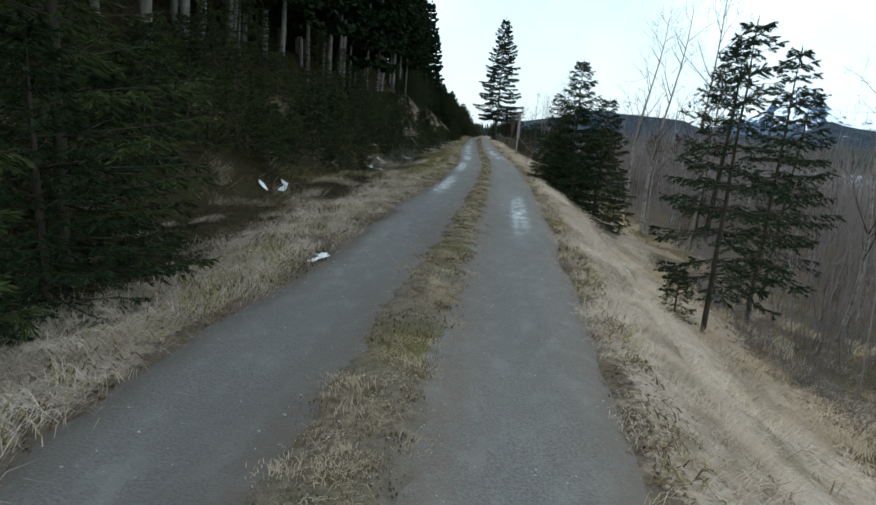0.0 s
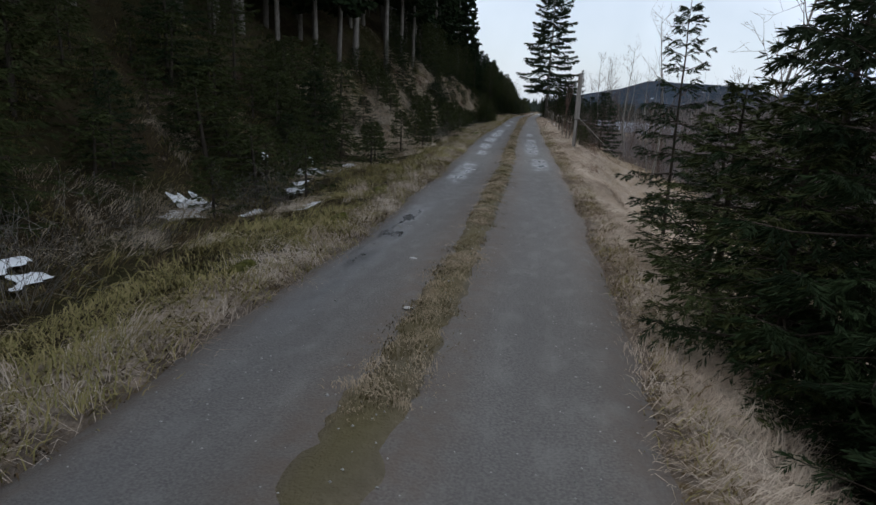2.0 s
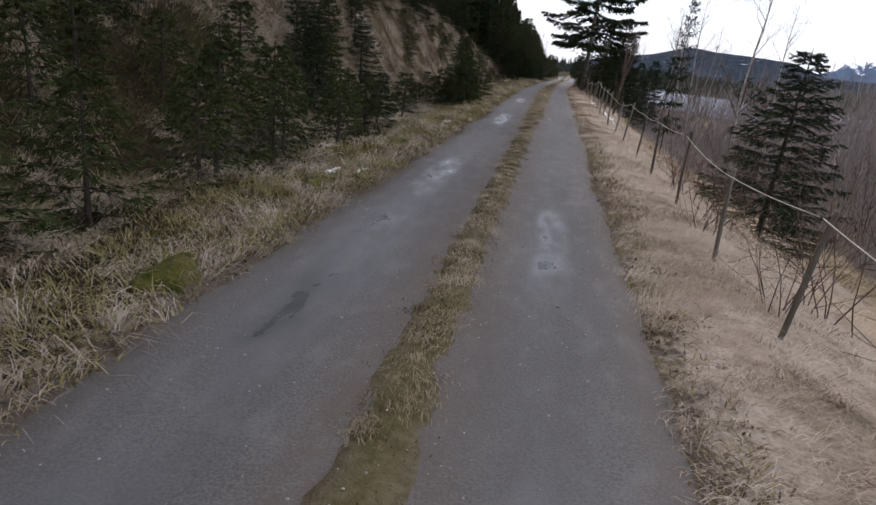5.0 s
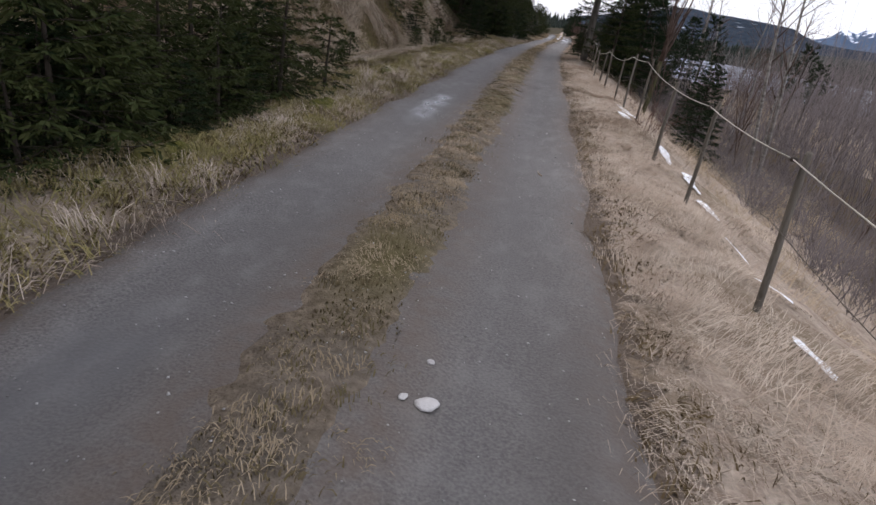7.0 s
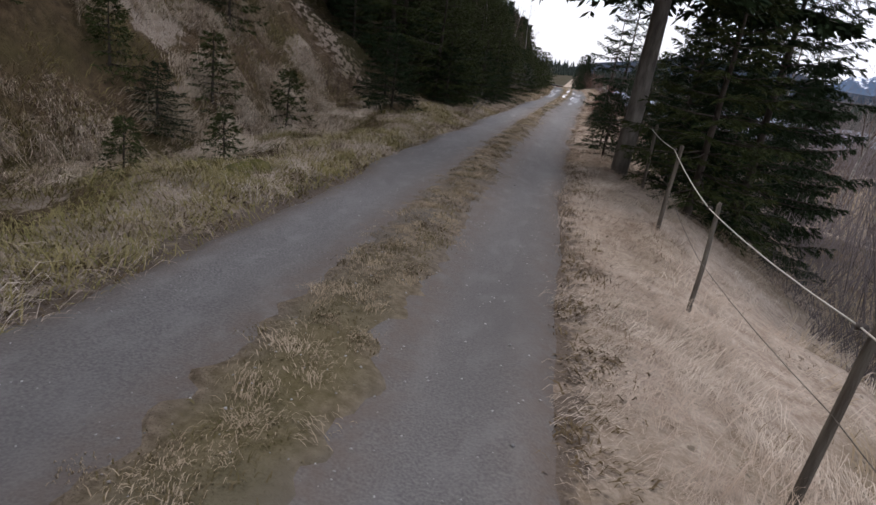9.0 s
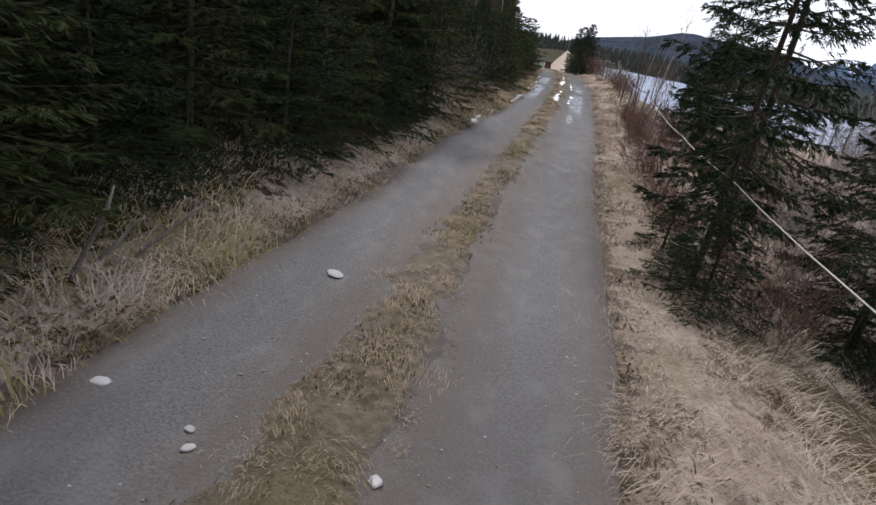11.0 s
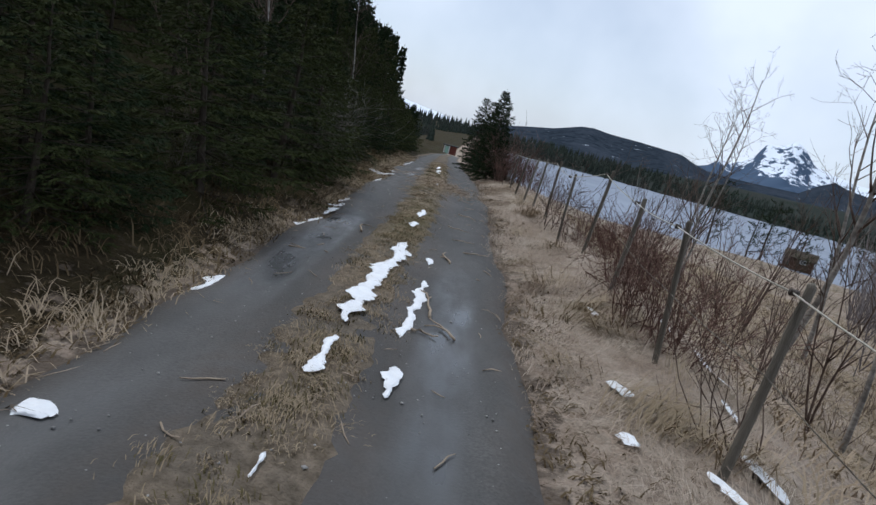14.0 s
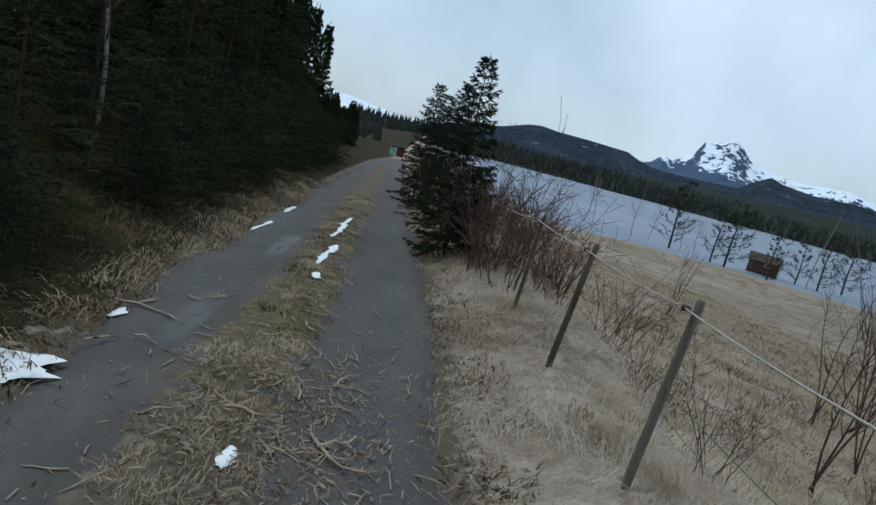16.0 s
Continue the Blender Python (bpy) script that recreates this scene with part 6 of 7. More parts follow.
# ---- snow, puddles, stones, sticks ----
def blob(name, label, cat, off, y, length, width, mat, seed, dome, on_ground=False, tilt=0.0, group="", lift=0.012):
    """An irregular patch laid along the track: uneven sides, blunt ragged ends, slightly domed, draped on the surface below."""
    r = np.random.RandomState(seed)
    rows = int(np.clip(length / 0.022, 14, 90))
    s = np.linspace(-1, 1, rows)
    c = np.linspace(-1, 1, 9)
    ends = (1 - np.abs(s) ** 5) ** 0.7
    def side(k):
        w = 1.9 * lattice(s * length * 3.0 + seed * 3.7 + k, s * 0 + seed) * (0.35 + 0.9 * lattice(s * length * 11 + seed * 1.3 + k, s * 0 + 9.5)) + 0.12 + r.normal(0, 0.06, rows)
        return w * ends * width / 2
    lo, hi = side(0), side(50)
    drift = (lattice(s * length * 0.9 + seed, s * 0 + 33) - 0.5) * width * 0.5
    C, _ = np.meshgrid(c, s)
    px = drift[:, None] + np.where(C < 0, C * lo[:, None], C * hi[:, None])
    py = np.repeat((s * length / 2)[:, None], 9, 1) + r.normal(0, 0.006, C.shape)
    cx = float(track_x(y)) + off
    X, Y = cx + px * math.cos(tilt) - py * math.sin(tilt), y + px * math.sin(tilt) + py * math.cos(tilt)
    base = ground_z(X, Y) if on_ground else surface_z(X, Y)
    rim = (np.abs(C) > 0.99) | (np.abs(s)[:, None] > 0.99)
    Z = base + lift + dome * ((1 - C ** 4) * ends[:, None]) * (0.55 + 0.5 * lattice(X * 9, Y * 9) + 0.4 * lattice(X * 21, Y * 21)) - np.where(rim, 0.02 + lift, 0) * (dome > 0.01)
    idx = np.arange(rows * 9).reshape(rows, 9)
    f = np.stack([idx[:-1, :-1], idx[:-1, 1:], idx[1:, 1:], idx[1:, :-1]], -1).reshape(-1, 4)
    ob = mesh_object(name, np.stack([X, Y, Z], -1).reshape(-1, 3), f, mat, None, True)
    return tagged(ob, label, cat, group)


def surface_z(x, y):
    off = x - track_x(y)
    road = track_z(y) + 0.025 - 0.035 * np.exp(-((np.abs(off) - 0.72) / 0.3) ** 2) + 0.02 * np.exp(-(off / 0.3) ** 2)
    strip = track_z(y) + 0.03 + 0.045 * np.clip(1 - (off / (strip_half(y) + 0.05)) ** 2, 0, 1)
    z = np.where(np.abs(off) < strip_half(y), np.maximum(road, strip), road)
    out = np.clip((np.abs(off) - np.where(off < 0, half_left(y), half_right(y)) + 0.1) / 0.2, 0, 1)
    return z * (1 - out) + np.maximum(ground_z(x, y), z - 0.1) * out


SNOW_TRACK = [(0.04, 111.15, 2.5, 0.19), (0.1, 113.3, 0.6, 0.12), (0.46, 112.6, 0.9, 0.17), (0.45, 111.35, 0.4, 0.14), (0.44, 110.6, 0.6, 0.15), (0.07, 117.9, 2.75, 0.19), (0.02, 116.0, 0.55, 0.16), (0.4, 117.4, 1.5, 0.12), (0.41, 116.0, 0.4, 0.12),
              (0.09, 120.4, 0.4, 0.11), (0.07, 114.93, 0.16, 0.07), (0.41, 118.9, 0.28, 0.08), (0.09, 121.4, 0.72, 0.1), (0.0, 132.6, 2.2, 0.11), (0.03, 130.4, 1.3, 0.1), (0.04, 129.3, 0.25, 0.1), (0.14, 126.1, 0.18, 0.07)]
SNOW_VERGE = [(-1.18, 103.8, 1.2, 0.22), (-1.05, 108.35, 0.28, 0.1), (-1.02, 108.9, 0.3, 0.09), (-1.03, 109.4, 0.4, 0.12), (-1.05, 110.2, 0.75, 0.18), (-1.02, 113.4, 0.25, 0.12), (-0.97, 116.65, 0.4, 0.15), (-1.02, 119.1, 1.1, 0.16), (-1.03, 120.2, 0.6, 0.14), (-0.97, 120.8, 0.4, 0.18), (-1.03, 121.36, 0.55, 0.18), (-1.14, 126.3, 0.65, 0.36), (-1.05, 127.4, 0.2, 0.08),
              (-1.04, 124.5, 0.9, 0.1), (-0.98, 131.5, 1.1, 0.1), (-0.95, 133.2, 1.0, 0.1), (-0.88, 114.8, 0.14, 0.15), (-1.43, 6.4, 0.5, 0.16), (-2.2, 50.5, 0.5, 0.1), (-1.9, 50.8, 0.35, 0.1), (-1.9, 57.5, 0.9, 0.14), (-2.1, 42.6, 0.4, 0.16)]
SNOW_DITCH = [(-3.7, 31.4, 1.3, 0.5), (-3.3, 30.6, 0.5, 0.25), (-3.5, 28.0, 0.6, 0.3), (-3.9, 29.5, 0.8, 0.5), (-4.8, 29.2, 0.4, 0.25), (-2.65, 26.0, 0.5, 0.28), (-4.44, 13.4, 0.6, 0.3), (-4.62, 12.7, 0.25, 0.15), (-4.25, 22.3, 0.5, 0.22), (-4.35, 25.5, 1.5, 0.42), (-3.65, 26.1, 0.5, 0.25), (-3.85, 22.1, 0.5, 0.24), (-4.7, 31.5, 0.4, 0.2), (-4.0, 32.3, 0.9, 0.4), (-4.1, 75.8, 0.5, 0.16), (-3.6, 76.4, 0.4, 0.14), (-3.6, 27.6, 0.5, 0.3)]
SNOW_FENCE = [(2.37, 73.1, 0.5, 0.16), (2.44, 72.55, 0.5, 0.18), (2.47, 72.1, 0.45, 0.2), (2.24, 71.7, 0.4, 0.14), (2.3, 71.4, 0.4, 0.16), (2.95, 68.6, 0.5, 0.22), (2.9, 67.4, 0.6, 0.26), (2.8, 66.0, 0.5, 0.24), (2.75, 64.9, 0.5, 0.16), (2.7, 63.9, 0.4, 0.16), (2.75, 69.6, 0.5, 0.22), (3.5, 13.2, 0.4, 0.14), (3.5, 12.3, 0.5, 0.14)]
SNOW_FIELD = [(2.1, 105.3, 0.25, 0.07), (2.25, 104.8, 0.4, 0.08), (1.9, 103.9, 0.2, 0.07), (2.35, 114.3, 0.4, 0.09), (1.91, 117.9, 0.2, 0.09), (1.66, 111.5, 0.14, 0.06), (1.79, 116.35, 0.2, 0.14), (1.72, 115.74, 0.15, 0.08), (2.76, 118.45, 0.25, 0.1), (3.2, 118.2, 0.6, 0.12), (2.67, 116.74, 0.2, 0.08), (2.43, 115.75, 0.35, 0.1), (2.08, 115.43, 0.3, 0.1)]
for k, (lab, cells, ground) in enumerate([("thin rotten snow patch on the track", SNOW_TRACK, False), ("strip of old snow along the verge", SNOW_VERGE, False), ("patch of old snow lying on the bank", SNOW_DITCH, True),
                                          ("patch of old snow below the fence", SNOW_FENCE, True), ("scrap of melting snow in the grass", SNOW_FIELD, True)]):
    for i, (off, y, ln, wd) in enumerate(cells):
        blob("snow_patch", lab, "snow", off, y - (0.22 if k == 0 else 0.0), ln, wd * (0.78 if k == 0 else 0.8 if k == 3 else 1.05), M_SNOW, 100 * k + i, 0.008, ground, 0.0 if not ground else 0.25, "snow patches", (0.06 if k == 2 else 0.03) if ground else 0.008)

MOSS = [(-1.78, 22.2, 0.9, 0.5), (-1.75, 24.6, 0.9, 0.4), (-1.9, 27.3, 1.2, 0.45), (-1.9, 46.5, 1.6, 0.5), (-2.0, 49.5, 1.8, 0.5), (-2.1, 53.5, 2.2, 0.5), (-2.0, 64.2, 1.6, 0.45), (-1.95, 67.5, 1.8, 0.5), (-2.1, 71.5, 1.6, 0.5), (-2.0, 78.0, 1.8, 0.5), (-2.1, 82.5, 1.6, 0.5)]
for i, (off, y, ln, wd) in enumerate(MOSS):
    blob("moss_cushion", "yellow-green moss cushion at the edge of the track", "moss", off, y, ln * 0.45, wd * 0.55, M_MOSS, 900 + i, 0.1, True, 0.0, "moss cushions", 0.01)


def stone(name, label, off, y, size, flat, seed, mat):
    r = np.random.RandomState(seed)
    bm = bmesh.new()
    bmesh.ops.create_icosphere(bm, subdivisions=2, radius=1)
    for v in bm.verts:
        v.co = v.co * (1 + 0.25 * noise.noise(v.co * 1.5 + Vector((seed, 0, 0))))
        v.co = Vector((v.co.x * size * 0.5, v.co.y * size * 0.38, max(v.co.z, -0.6) * size * flat))
    me = bpy.data.meshes.new(name)
    bm.to_mesh(me)
    bm.free()
    me.polygons.foreach_set("use_smooth", np.ones(len(me.polygons), bool))
    me.materials.append(mat)
    ob = new(name, me)
    x = float(track_x(y)) + off
    ob.matrix_basis = pose(x, y, float(surface_z(np.array([x]), np.array([y]))[0]) + size * flat * 0.4, 0, 0, seed * 37 % 360)
    return tagged(ob, label, "stone", "stones on the track")


for i, (off, y, s) in enumerate([(0.5, 62.2, 0.11), (0.4, 62.2, 0.05), (0.46, 62.5, 0.05), (-0.59, 95.2, 0.13), (-0.99, 93.6, 0.09), (-0.45, 93.4, 0.06), (-0.83, 93.4, 0.05), (0.26, 93.5, 0.07), (-0.51, 93.5, 0.05), (-0.34, 11.7, 0.08), (0.57, 12.7, 0.07),
                                 (-0.69, 31.6, 0.1), (-1.24, 27.0, 0.14), (-0.47, 23.2, 0.1), (-0.18, 21.7, 0.08), (0.55, 40.9, 0.12), (0.49, 34.4, 0.06), (-0.54, 104.7, 0.06), (0.47, 77.0, 0.05), (-0.17, 76.1, 0.07)]):
    stone("pale_stone", "flat pale stone lying on the gravel track", off, y, s, 0.09, i + 1, M_STONE)


def gravel():
    """Loose pebbles strewn over the track, too many to count."""
    r = np.random.RandomState(17)
    n = 15000
    y = r.uniform(-2, 140, n)
    off = r.uniform(-1.3, 1.3, n)
    keep = (off > -half_left(y)) & (off < half_right(y))
    y, off = y[keep], off[keep]
    n = len(y)
    x = off + track_x(y)
    z = surface_z(x, y)
    s = r.uniform(0.003, 0.009, n) * (1 + 0.8 * (r.rand(n) < 0.03))
    octa = np.array([(1, 0, 0), (0, 1, 0), (-1, 0, 0), (0, -1, 0), (0, 0, 0.7), (0, 0, -0.5)])
    v = octa[None] * s[:, None, None] * r.uniform(0.6, 1.4, (n, 6, 1))
    v += np.stack([x, y, z + s * 0.2], -1)[:, None]
    tri = np.array([(0, 1, 4), (1, 2, 4), (2, 3, 4), (3, 0, 4), (1, 0, 5), (2, 1, 5), (3, 2, 5), (0, 3, 5)])
    f = (tri[None] + (np.arange(n) * 6)[:, None, None]).reshape(-1, 3)
    ob = mesh_object("loose_gravel", v.reshape(-1, 3), f, M_PEBBLE)
    tagged(ob, "small loose pebbles strewn over the track", "gravel", kind="stuff")


M_PEBBLE = material("pebbles", (0.11, 0.108, 0.105), (0.22, 0.21, 0.2), 3, rough=0.8, bump=0, island=(0.6, 0.58, 0.55))
gravel()


def stick(off, y, length, turn, seed, r0=0.012, forks=2):
    r = np.random.RandomState(seed)
    s = Soup()
    x = float(track_x(y)) + off
    pts, p, a = [], np.array([x, y]), turn
    for k in range(7):
        z = float(surface_z(np.array([p[0]]), np.array([p[1]]))[0])
        pts.append((p[0], p[1], z + 0.016 + abs(r.normal(0, 0.008))))
        a += r.normal(0, 0.28)
        p = p + length / 6 * np.array([math.cos(a), math.sin(a)])
    s.tube(pts, [r0 * (1 - 0.1 * k) for k in range(7)], 5)
    for k in range(forks):
        i = r.randint(1, 6)
        q = np.array(pts[i])
        b = a + r.choice([-1, 1]) * r.uniform(0.5, 1.1)
        L = length * r.uniform(0.2, 0.45)
        s.tube([q, q + (L * 0.5 * math.cos(b), L * 0.5 * math.sin(b), 0.01), q + (L * math.cos(b + 0.2), L * math.sin(b + 0.2), 0.0)], [r0 * 0.6, r0 * 0.5, r0 * 0.3], 4)
    ob = s.build("fallen_branch", M_STICK)
    tagged(ob, "broken dry branch lying across the track", "branch", "fallen branches")


M_STICK = material("dry_branch", (0.26, 0.2, 0.15), (0.44, 0.36, 0.27), 12, rough=0.9, bump=0.4, bump_scale=80, obj_random=(0.36, 0.29, 0.22))
for i, (off, y, ln, turn, r0, forks) in enumerate([(-1.15, 127.6, 0.55, -0.1, 0.011, 3), (-0.75, 127.9, 0.3, 0.1, 0.008, 1), (-0.75, 127.0, 0.18, 0.1, 0.007, 0), (-0.95, 126.8, 0.2, 0.3, 0.009, 1), (-0.35, 126.1, 0.22, 0.6, 0.008, 0), (0.0, 126.25, 0.3, 0.1, 0.011, 0),
                                                   (0.45, 126.3, 0.42, -0.35, 0.010, 1), (0.5, 126.2, 0.3, 1.3, 0.010, 1), (0.33, 126.6, 0.2, 1.4, 0.008, 0), (0.5, 126.9, 0.26, 1.1, 0.008, 1), (0.6, 127.4, 0.25, 1.4, 0.006, 0), (0.25, 127.6, 0.2, 2.6, 0.007, 1),
                                                   (-0.4, 119.2, 0.4, 2.2, 0.012, 1), (0.62, 118.9, 0.4, 2.0, 0.012, 1), (0.75, 116.7, 0.35, 1.9, 0.010, 1), (0.45, 116.6, 0.2, 0.6, 0.010, 0), (0.75, 119.6, 0.3, 0.1, 0.007, 0), (0.5, 121.0, 0.3, 0.4, 0.007, 0), (0.62, 122.4, 0.35, -0.4, 0.008, 0), (0.55, 117.0, 0.5, 1.7, 0.012, 1),
                                                   (-0.3, 123.6, 0.25, 2.4, 0.008, 0), (0.6, 120.2, 0.3, 0.2, 0.007, 1), (0.85, 41.7, 0.25, 1.5, 0.006, 0), (0.9, 66.3, 0.2, 1.9, 0.006, 0)]):
    stick(off, y, ln, turn, 300 + i, r0 * 1.15, forks)


def chips():
    """Bark and wood chips where branches were dragged over the track."""
    r = np.random.RandomState(23)
    n = 1500
    y = 126.1 + r.normal(0, 0.7, n)
    off = 0.35 + r.normal(0, 0.35, n)
    x = off + track_x(y)
    z = surface_z(x, y) + r.uniform(0.004, 0.03, n)
    a, ln, w = r.rand(n) * 6.28, r.uniform(0.006, 0.035, n), r.uniform(0.0014, 0.004, n)
    d1 = np.stack([np.cos(a) * ln, np.sin(a) * ln, r.normal(0, 0.01, n)], -1)
    d2 = np.stack([-np.sin(a) * w, np.cos(a) * w, r.normal(0, 0.003, n)], -1)
    c = np.stack([x, y, z], -1)
    up = np.array([0, 0, 0.006])
    v = np.stack([c - d1 - d2, c + d1 - d2, c + d1 + d2, c - d1 + d2, c + up], 1).reshape(-1, 3)
    tri = np.array([(0, 1, 4), (1, 2, 4), (2, 3, 4), (3, 0, 4)])
    f = (tri[None] + (np.arange(n) * 5)[:, None, None]).reshape(-1, 3)
    ob = mesh_object("wood_chips", v, f, M_CHIP)
    tagged(ob, "bark scraps and wood chips littering the track", "wood chips", kind="stuff")


def twig_litter():
    """Short broken twigs scattered over the track below the wood, too many to count."""
    r = np.random.RandomState(29)
    n = 210
    y = np.concatenate([126.6 + r.normal(0, 0.9, 130), r.uniform(114, 130, n - 130)])
    off = np.concatenate([0.35 + r.normal(0, 0.42, 130), r.uniform(-1.1, 1.2, n - 130)])
    s = Soup()
    for o, yy in zip(off, y):
        a, ln = r.rand() * 6.28, r.uniform(0.05, 0.2)
        x = float(track_x(yy)) + o
        pts = []
        for q in (-0.5, -0.1, 0.25, 0.5):
            px, py = x + q * ln * math.cos(a), yy + q * ln * math.sin(a)
            a += r.normal(0, 0.15)
            pts.append((px, py, float(surface_z(np.array([px]), np.array([py]))[0]) + 0.012))
        rr = r.uniform(0.0025, 0.0055)
        s.tube(pts, [rr, rr, rr * 0.9, rr * 0.6], 4)
    tagged(s.build("twig_litter", M_STICK), "short broken twigs strewn over the track", "twigs", kind="stuff")


twig_litter()
M_CHIP = material("wood_chip", (0.10, 0.07, 0.048), (0.24, 0.175, 0.12), 3, rough=0.9, bump=0, island=(0.45, 0.37, 0.27))
chips()


# ---- grass ----
def tufts(name, label, count, seed, region, mat, length=(0.18, 0.42), blades=26, radius=0.13, flat=(0.5, 1.35), width=0.006, down=None, on_track=False, lift=0.0, swirl=0.0):
    """Tufts of bent blades, combed one way in each tuft. region(r, n) gives offsets and stations."""
    r = np.random.RandomState(seed)
    off, y = region(r, count)
    n = len(y)
    cx = off + track_x(y)
    comb = r.rand(n) * 6.28 if down is None else down + r.normal(0, 0.7, n)
    if swirl:
        comb = comb + swirl * (lattice(cx * 0.9 + 3, y * 0.9) - 0.5)
    size = r.uniform(0.55, 1.35, n)
    k = blades
    bx = cx[:, None] + r.normal(0, radius, (n, k)) * size[:, None]
    by = y[:, None] + r.normal(0, radius, (n, k)) * size[:, None]
    bz = (surface_z if on_track else ground_z)(bx, by) - 0.01 + lift
    L = r.uniform(*length, (n, k)) * size[:, None]
    a = comb[:, None] + r.normal(0, 0.45, (n, k))
    th = r.uniform(*flat, (n, k))
    dirx, diry = np.cos(a), np.sin(a)
    base = np.stack([bx, by, bz], -1)
    out = np.stack([dirx, diry, np.zeros_like(dirx)], -1)
    upv = np.array([0, 0, 1.0])
    mid = base + (out * np.sin(th * 0.6)[..., None] + upv * np.cos(th * 0.6)[..., None]) * (L * 0.5)[..., None]
    tip = mid + (out * np.sin(th * 1.25)[..., None] + upv * np.cos(th * 1.25)[..., None]) * (L * 0.5)[..., None]
    floor_mid = (surface_z if on_track else ground_z)(mid[..., 0], mid[..., 1]) + 0.012 + lift
    floor_tip = (surface_z if on_track else ground_z)(tip[..., 0], tip[..., 1]) + 0.008 + lift
    mid[..., 2] = np.maximum(mid[..., 2], floor_mid)
    tip[..., 2] = np.maximum(tip[..., 2], floor_tip)
    side = np.stack([-diry, dirx, r.normal(0, 0.3, (n, k))], -1) * width * r.uniform(0.6, 1.4, (n, k, 1))
    v = np.stack([base - side, base + side, mid + side * 0.8, mid - side * 0.8, tip], 2).reshape(-1, 3)
    m = n * k
    tri = np.array([(0, 1, 2), (0, 2, 3), (3, 2, 4)])
    f = (tri[None] + (np.arange(m) * 5)[:, None, None]).reshape(-1, 3)
    ob = mesh_object(name, v, f, mat)
    tagged(ob, label, "grass", kind="stuff")


def band(o0, o1, y0, y1, power=1.0):
    return lambda r, n: (o0 + (o1 - o0) * r.rand(n) ** power, r.uniform(y0, y1, n))


def edge_band(side, width, y0, y1):
    def pick(r, n):
        y = r.uniform(y0, y1, n)
        e = half_left(y) if side < 0 else half_right(y)
        return side * (e + 0.1 + r.rand(n) * width), y
    return pick


def strip_band(y0, y1, seed_shift=0.0):
    def pick(r, n):
        y = r.uniform(y0, y1, n)
        o = r.normal(0, 0.5, n).clip(-1.25, 1.25) * strip_half(y)
        full = np.interp(y, [-3, 12, 17, 58, 63, 92, 97, 107, 112, 138], [0.75, 0.72, 0.6, 0.6, 0.74, 0.74, 0.6, 0.62, 0.8, 0.82])
        keep = lattice(o * 4 + 20, y * 1.7 + seed_shift) * 0.6 + lattice(o * 2, y * 0.45 + 5) * 0.4 > 1 - full
        return o[keep], y[keep]
    return pick


def clumps(o0, o1, y0, y1, level=0.55, scale=0.8, steep=1.0):
    """Offsets and stations gathered into clumps."""
    def pick(r, n):
        off, y = r.uniform(o0, o1, n * 4), r.uniform(y0, y1, n * 4)
        keep = np.nonzero(lattice(off * scale * steep + 40, y * scale + 12) > level)[0][:n]
        return off[keep], y[keep]
    return pick


tufts("dry_verge_grass", "matted straw-coloured grass along the verge", 620, 1, edge_band(-1, 1.4, -4, 18), M_STRAW, (0.08, 0.26), 76, 0.12, (1.2, 1.58), 0.0015)
tufts("dry_verge_grass", "matted straw-coloured grass along the verge", 300, 24, edge_band(-1, 0.5, 18, 45), M_STRAW, (0.1, 0.26), 50, 0.12, (1.2, 1.58), 0.002)
tufts("dry_verge_grass", "matted straw-coloured grass along the verge", 400, 34, edge_band(-1, 0.85, 45, 95), M_STRAW, (0.1, 0.3), 56, 0.12, (1.2, 1.58), 0.002)
tufts("dry_verge_grass", "pale straw in front of the spruces", 45, 35, edge_band(-1, 0.32, 94, 105), M_FIELD, (0.1, 0.3), 56, 0.12, (1.2, 1.58), 0.002)
tufts("verge_tussocks", "arching tussocks of dry grass on the verge", 180, 25, edge_band(-1, 0.9, 0, 93), M_STRAW, (0.2, 0.4), 44, 0.06, (0.8, 1.55), 0.0022)
tufts("verge_tussocks", "arching tussocks of dry grass on the shoulder", 420, 26, edge_band(1, 1.6, 0, 138), M_STRAW, (0.16, 0.34), 60, 0.06, (0.9, 1.6), 0.0015, down=0.0)
tufts("brown_grass", "brown grass patches among the straw", 1100, 27, clumps(1.4, 3.6, -2, 136, 0.54, 1.5), M_HEATH, (0.04, 0.12), 30, 0.12, (1.0, 1.6), 0.0016)
tufts("dry_verge_grass", "thin dry grass at the foot of the spruces", 300, 21, edge_band(-1, 0.34, 105, 140), M_FIELD, (0.06, 0.2), 36, 0.13, (1.0, 1.6), 0.003)
tufts("shaded_grass", "brown dead grass in the shade of the spruces", 500, 22, edge_band(-1, 1.3, 105, 140), M_HEATH, (0.08, 0.25), 30, 0.15, (0.9, 1.6), 0.004)
tufts("dry_verge_grass", "matted straw-coloured grass on the shoulder", 2800, 2, edge_band(1, 1.3, -4, 138), M_STRAW, (0.08, 0.24), 84, 0.13, (1.2, 1.58), 0.0014, down=0.0, swirl=5.0)
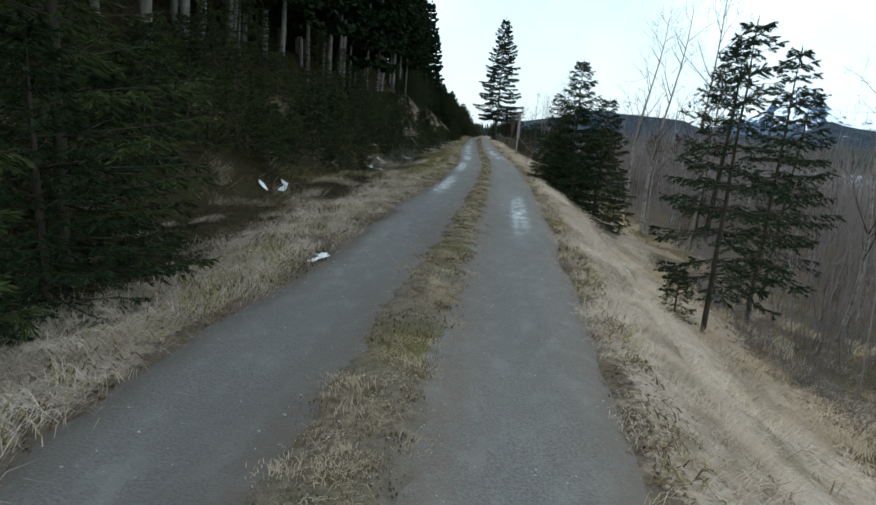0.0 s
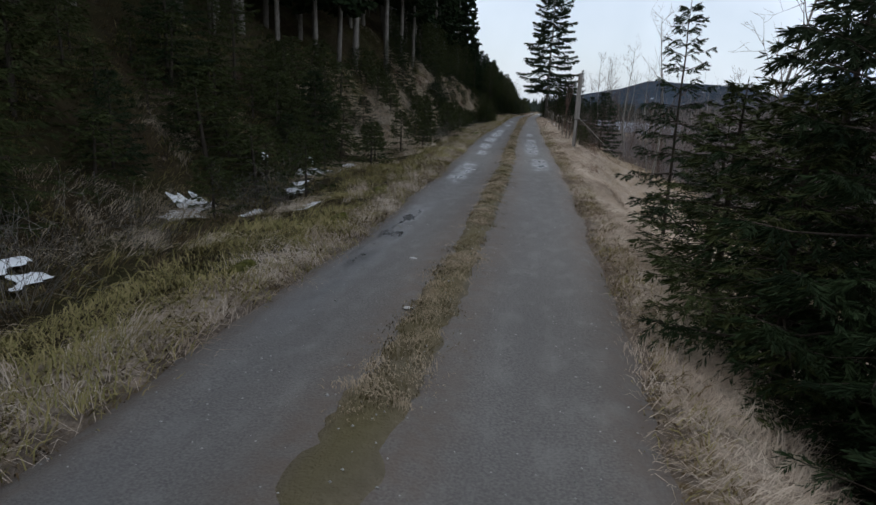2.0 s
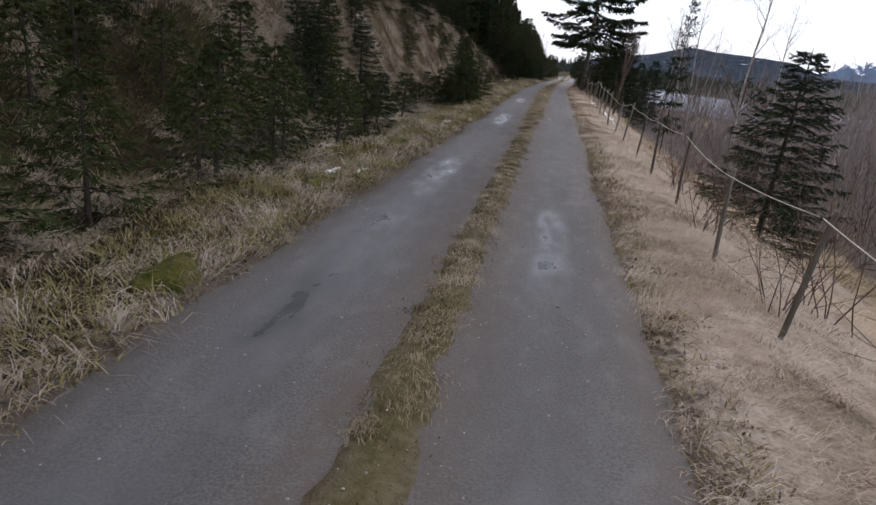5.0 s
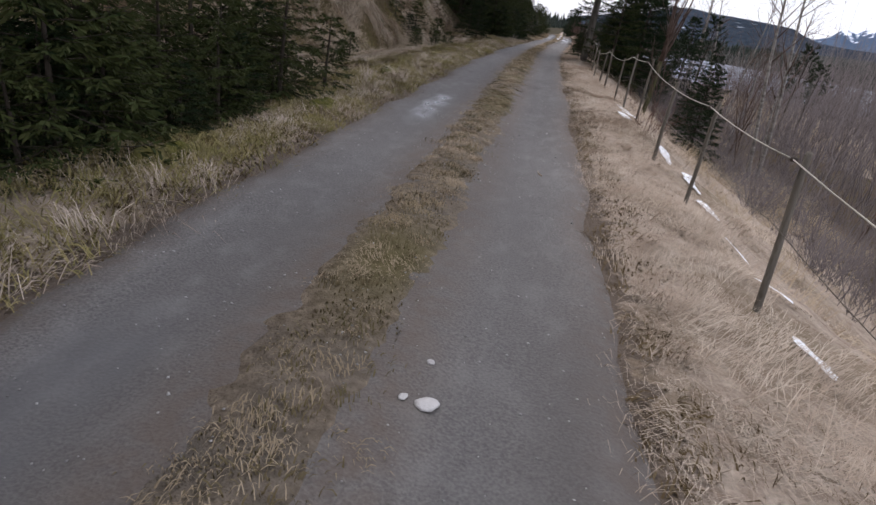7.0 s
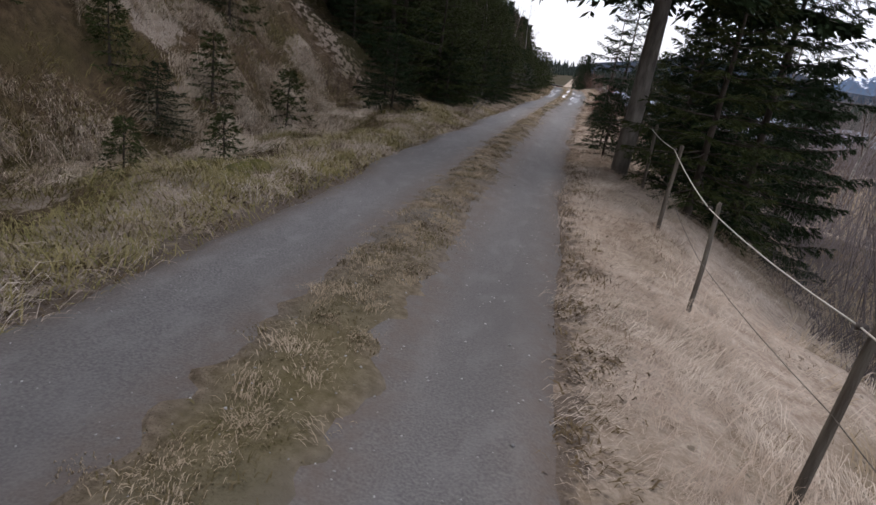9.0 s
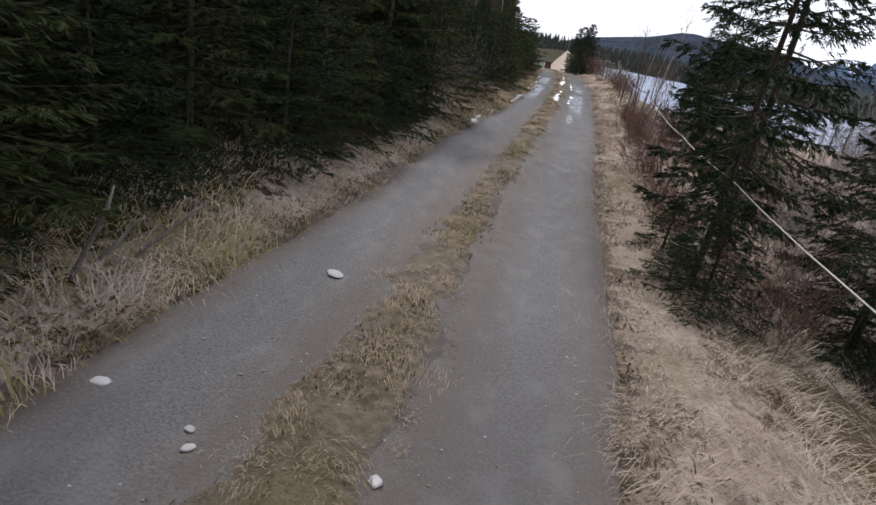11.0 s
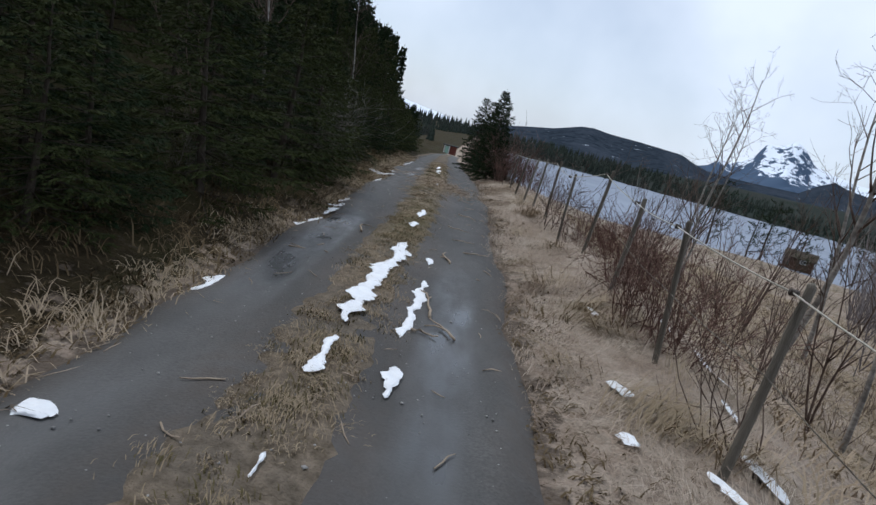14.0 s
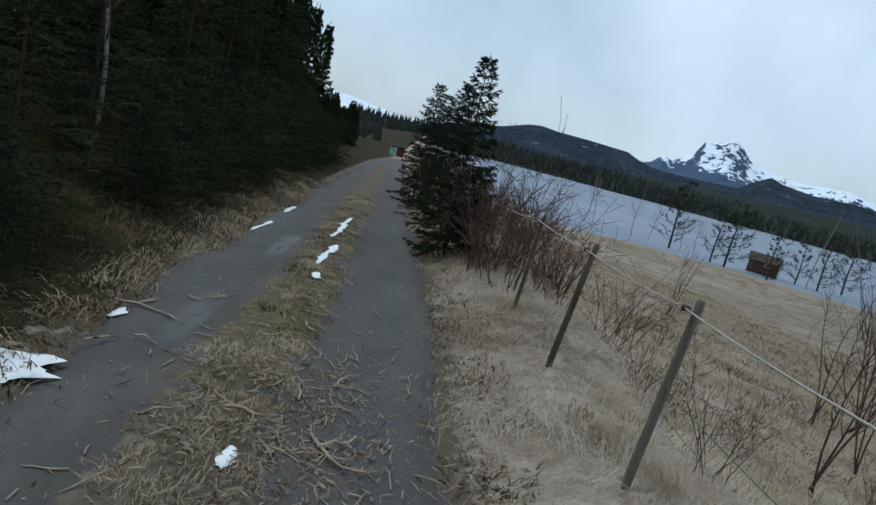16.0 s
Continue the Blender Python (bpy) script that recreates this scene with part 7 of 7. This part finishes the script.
tufts("near_litter", "brown dead leaves and grass at the edge of the track", 1100, 23, edge_band(1, 0.3, -3, 138), M_HEATH, (0.04, 0.12), 24, 0.1, (1.1, 1.55), 0.005)
tufts("dry_slope_grass", "long dry grass hanging down the slope", 2800, 3, band(2.4, 8.0, -2, 134, 1.4), M_STRAW, (0.12, 0.34), 48, 0.18, (1.1, 1.62), 0.002, down=0.0, swirl=4.0)
tufts("field_grass", "dry tussocks over the sloping field", 5200, 4, band(3.4, 26, 104, 168, 1.3), M_FIELD, (0.14, 0.34), 26, 0.3, (0.7, 1.5), 0.007)
tufts("bank_grass", "brown dead grass and heather on the bank", 2800, 5, band(-11, -2.6, 2, 96), M_HEATH, (0.12, 0.3), 34, 0.2, (0.8, 1.8), 0.003, down=0.0)
tufts("bank_straw", "tufts of pale straw hanging from the bank", 3000, 6, clumps(-8.4, -3.3, 54, 91, 0.5, 1.5, 2.4), M_BANKSTRAW, (0.16, 0.36), 60, 0.1, (0.9, 2.1), 0.0034, down=0.0, swirl=3.0, lift=0.05)
tufts("bank_straw", "tufts of pale straw in the ditch", 620, 13, clumps(-6.5, -2.5, 4, 56, 0.6, 1.4), M_BANKSTRAW, (0.14, 0.38), 56, 0.11, (1.1, 1.85), 0.002, down=0.0, lift=0.05)
tufts("bank_straw", "tufts of pale straw under the spruces", 60, 7, band(-2.6, -1.4, 93, 98), M_BANKSTRAW, (0.1, 0.3), 40, 0.13, (1.1, 1.6), 0.0025)
tufts("green_verge_grass", "yellow-green grass mixed into the verge", 2900, 8, edge_band(-1, 1.2, 18, 96), M_GREENGRASS, (0.06, 0.18), 30, 0.13, (0.8, 1.5), 0.0035)
tufts("green_verge_grass", "yellow-green grass mixed into the verge", 240, 14, edge_band(-1, 0.9, -4, 18), M_GREENGRASS, (0.06, 0.18), 30, 0.13, (0.8, 1.5), 0.0035)
tufts("green_verge_grass", "yellow-green grass at the edge of the track", 420, 9, edge_band(1, 0.35, 0, 60), M_GREENGRASS, (0.05, 0.13), 26, 0.1, (0.8, 1.5), 0.003)
tufts("strip_grass", "short dry grass on the hump between ruts", 2900, 10, strip_band(-3, 138), M_FIELD, (0.02, 0.065), 50, 0.055, (1.2, 1.58), 0.0018, on_track=True)
tufts("strip_moss_grass", "short green-brown grass on the hump between ruts", 2000, 11, strip_band(-3, 138, 40.0), M_STRIPMOSS, (0.015, 0.05), 28, 0.07, (0.7, 1.5), 0.003, on_track=True)
tufts("near_litter", "brown dead leaves and grass at the foot of the verge", 1200, 12, edge_band(-1, 0.3, -3, 138), M_HEATH, (0.04, 0.12), 24, 0.1, (1.1, 1.55), 0.006)
tufts("ditch_grass", "dull green grass and moss in the ditch", 520, 31, band(-4.6, -2.0, 26, 62), M_GREENGRASS, (0.08, 0.25), 30, 0.15, (0.7, 1.5), 0.004)
tufts("ditch_grass", "brown sedge in the ditch", 420, 32, band(-5.2, -2.2, 4, 62), M_HEATH, (0.12, 0.3), 30, 0.14, (0.7, 1.5), 0.004)
tufts("bank_green", "yellow-green grass and moss on the bank", 1900, 33, clumps(-9, -3.0, 40, 91, 0.5, 1.2, 2.0), M_GREENGRASS, (0.1, 0.26), 40, 0.15, (0.8, 1.7), 0.0035, down=0.0, lift=0.05)
tufts("slope_straw", "pale grass clumps on the valley slope", 1900, 36, clumps(3.6, 11, -2, 96, 0.42, 0.9), M_FIELD, (0.2, 0.5), 36, 0.16, (0.9, 1.65), 0.004, down=0.0, swirl=3.0)
tufts("bank_straw", "pale straw clumps on the wooded bank", 1000, 37, clumps(-7.4, -2.8, 34, 62, 0.52, 1.5, 2.0), M_BANKSTRAW, (0.18, 0.4), 60, 0.1, (0.9, 2.1), 0.0034, down=0.0, swirl=3.0, lift=0.04)
tufts("ditch_straw", "straw and sedge filling the ditch below the bank", 520, 38, band(-5.2, -2.0, 55, 93), M_FIELD, (0.12, 0.3), 44, 0.13, (1.0, 1.7), 0.003, swirl=6.0)
tufts("ditch_grass", "yellow-green grass and moss in the ditch", 380, 39, clumps(-5.0, -1.9, 55, 93, 0.5, 1.4), M_GREENGRASS, (0.1, 0.26), 34, 0.15, (0.9, 1.6), 0.0035)
tufts("field_sedge", "brown sedge patches over the sloping field", 600, 46, clumps(3.0, 26, 106, 168, 0.5, 0.7), M_HEATH, (0.08, 0.22), 26, 0.3, (0.8, 1.5), 0.004)
tufts("bank_straw", "pale straw below the young spruces", 260, 47, band(-3.4, -1.15, 103.6, 109), M_FIELD, (0.12, 0.32), 48, 0.13, (0.9, 1.6), 0.003)
tufts("bank_green", "dull green grass and moss on the wooded bank", 620, 48, clumps(-8, -2.4, 12, 42, 0.48, 0.9), M_GREENGRASS, (0.08, 0.24), 32, 0.16, (0.8, 1.7), 0.005, down=0.0, lift=0.03)
tufts("green_verge_grass", "yellow-green mossy grass mounds along the verge", 700, 49, clumps(-2.6, -1.5, 18, 92, 0.5, 1.2), M_GREENGRASS, (0.06, 0.16), 44, 0.12, (0.9, 1.55), 0.003, lift=0.05)
tufts("verge_tussocks", "large brown-yellow sedge tussocks on the field shoulder", 70, 50, clumps(1.5, 2.4, 96, 130, 0.5, 1.4), M_FIELD, (0.15, 0.4), 70, 0.08, (0.9, 1.6), 0.0028)
tufts("bank_straw", "grey straw tussocks hanging on the open bank", 460, 51, clumps(-6.2, -2.9, 34.5, 46, 0.52, 1.5, 2.0), M_BANKSTRAW, (0.18, 0.4), 64, 0.1, (0.9, 2.1), 0.0034, down=0.0, lift=0.05)
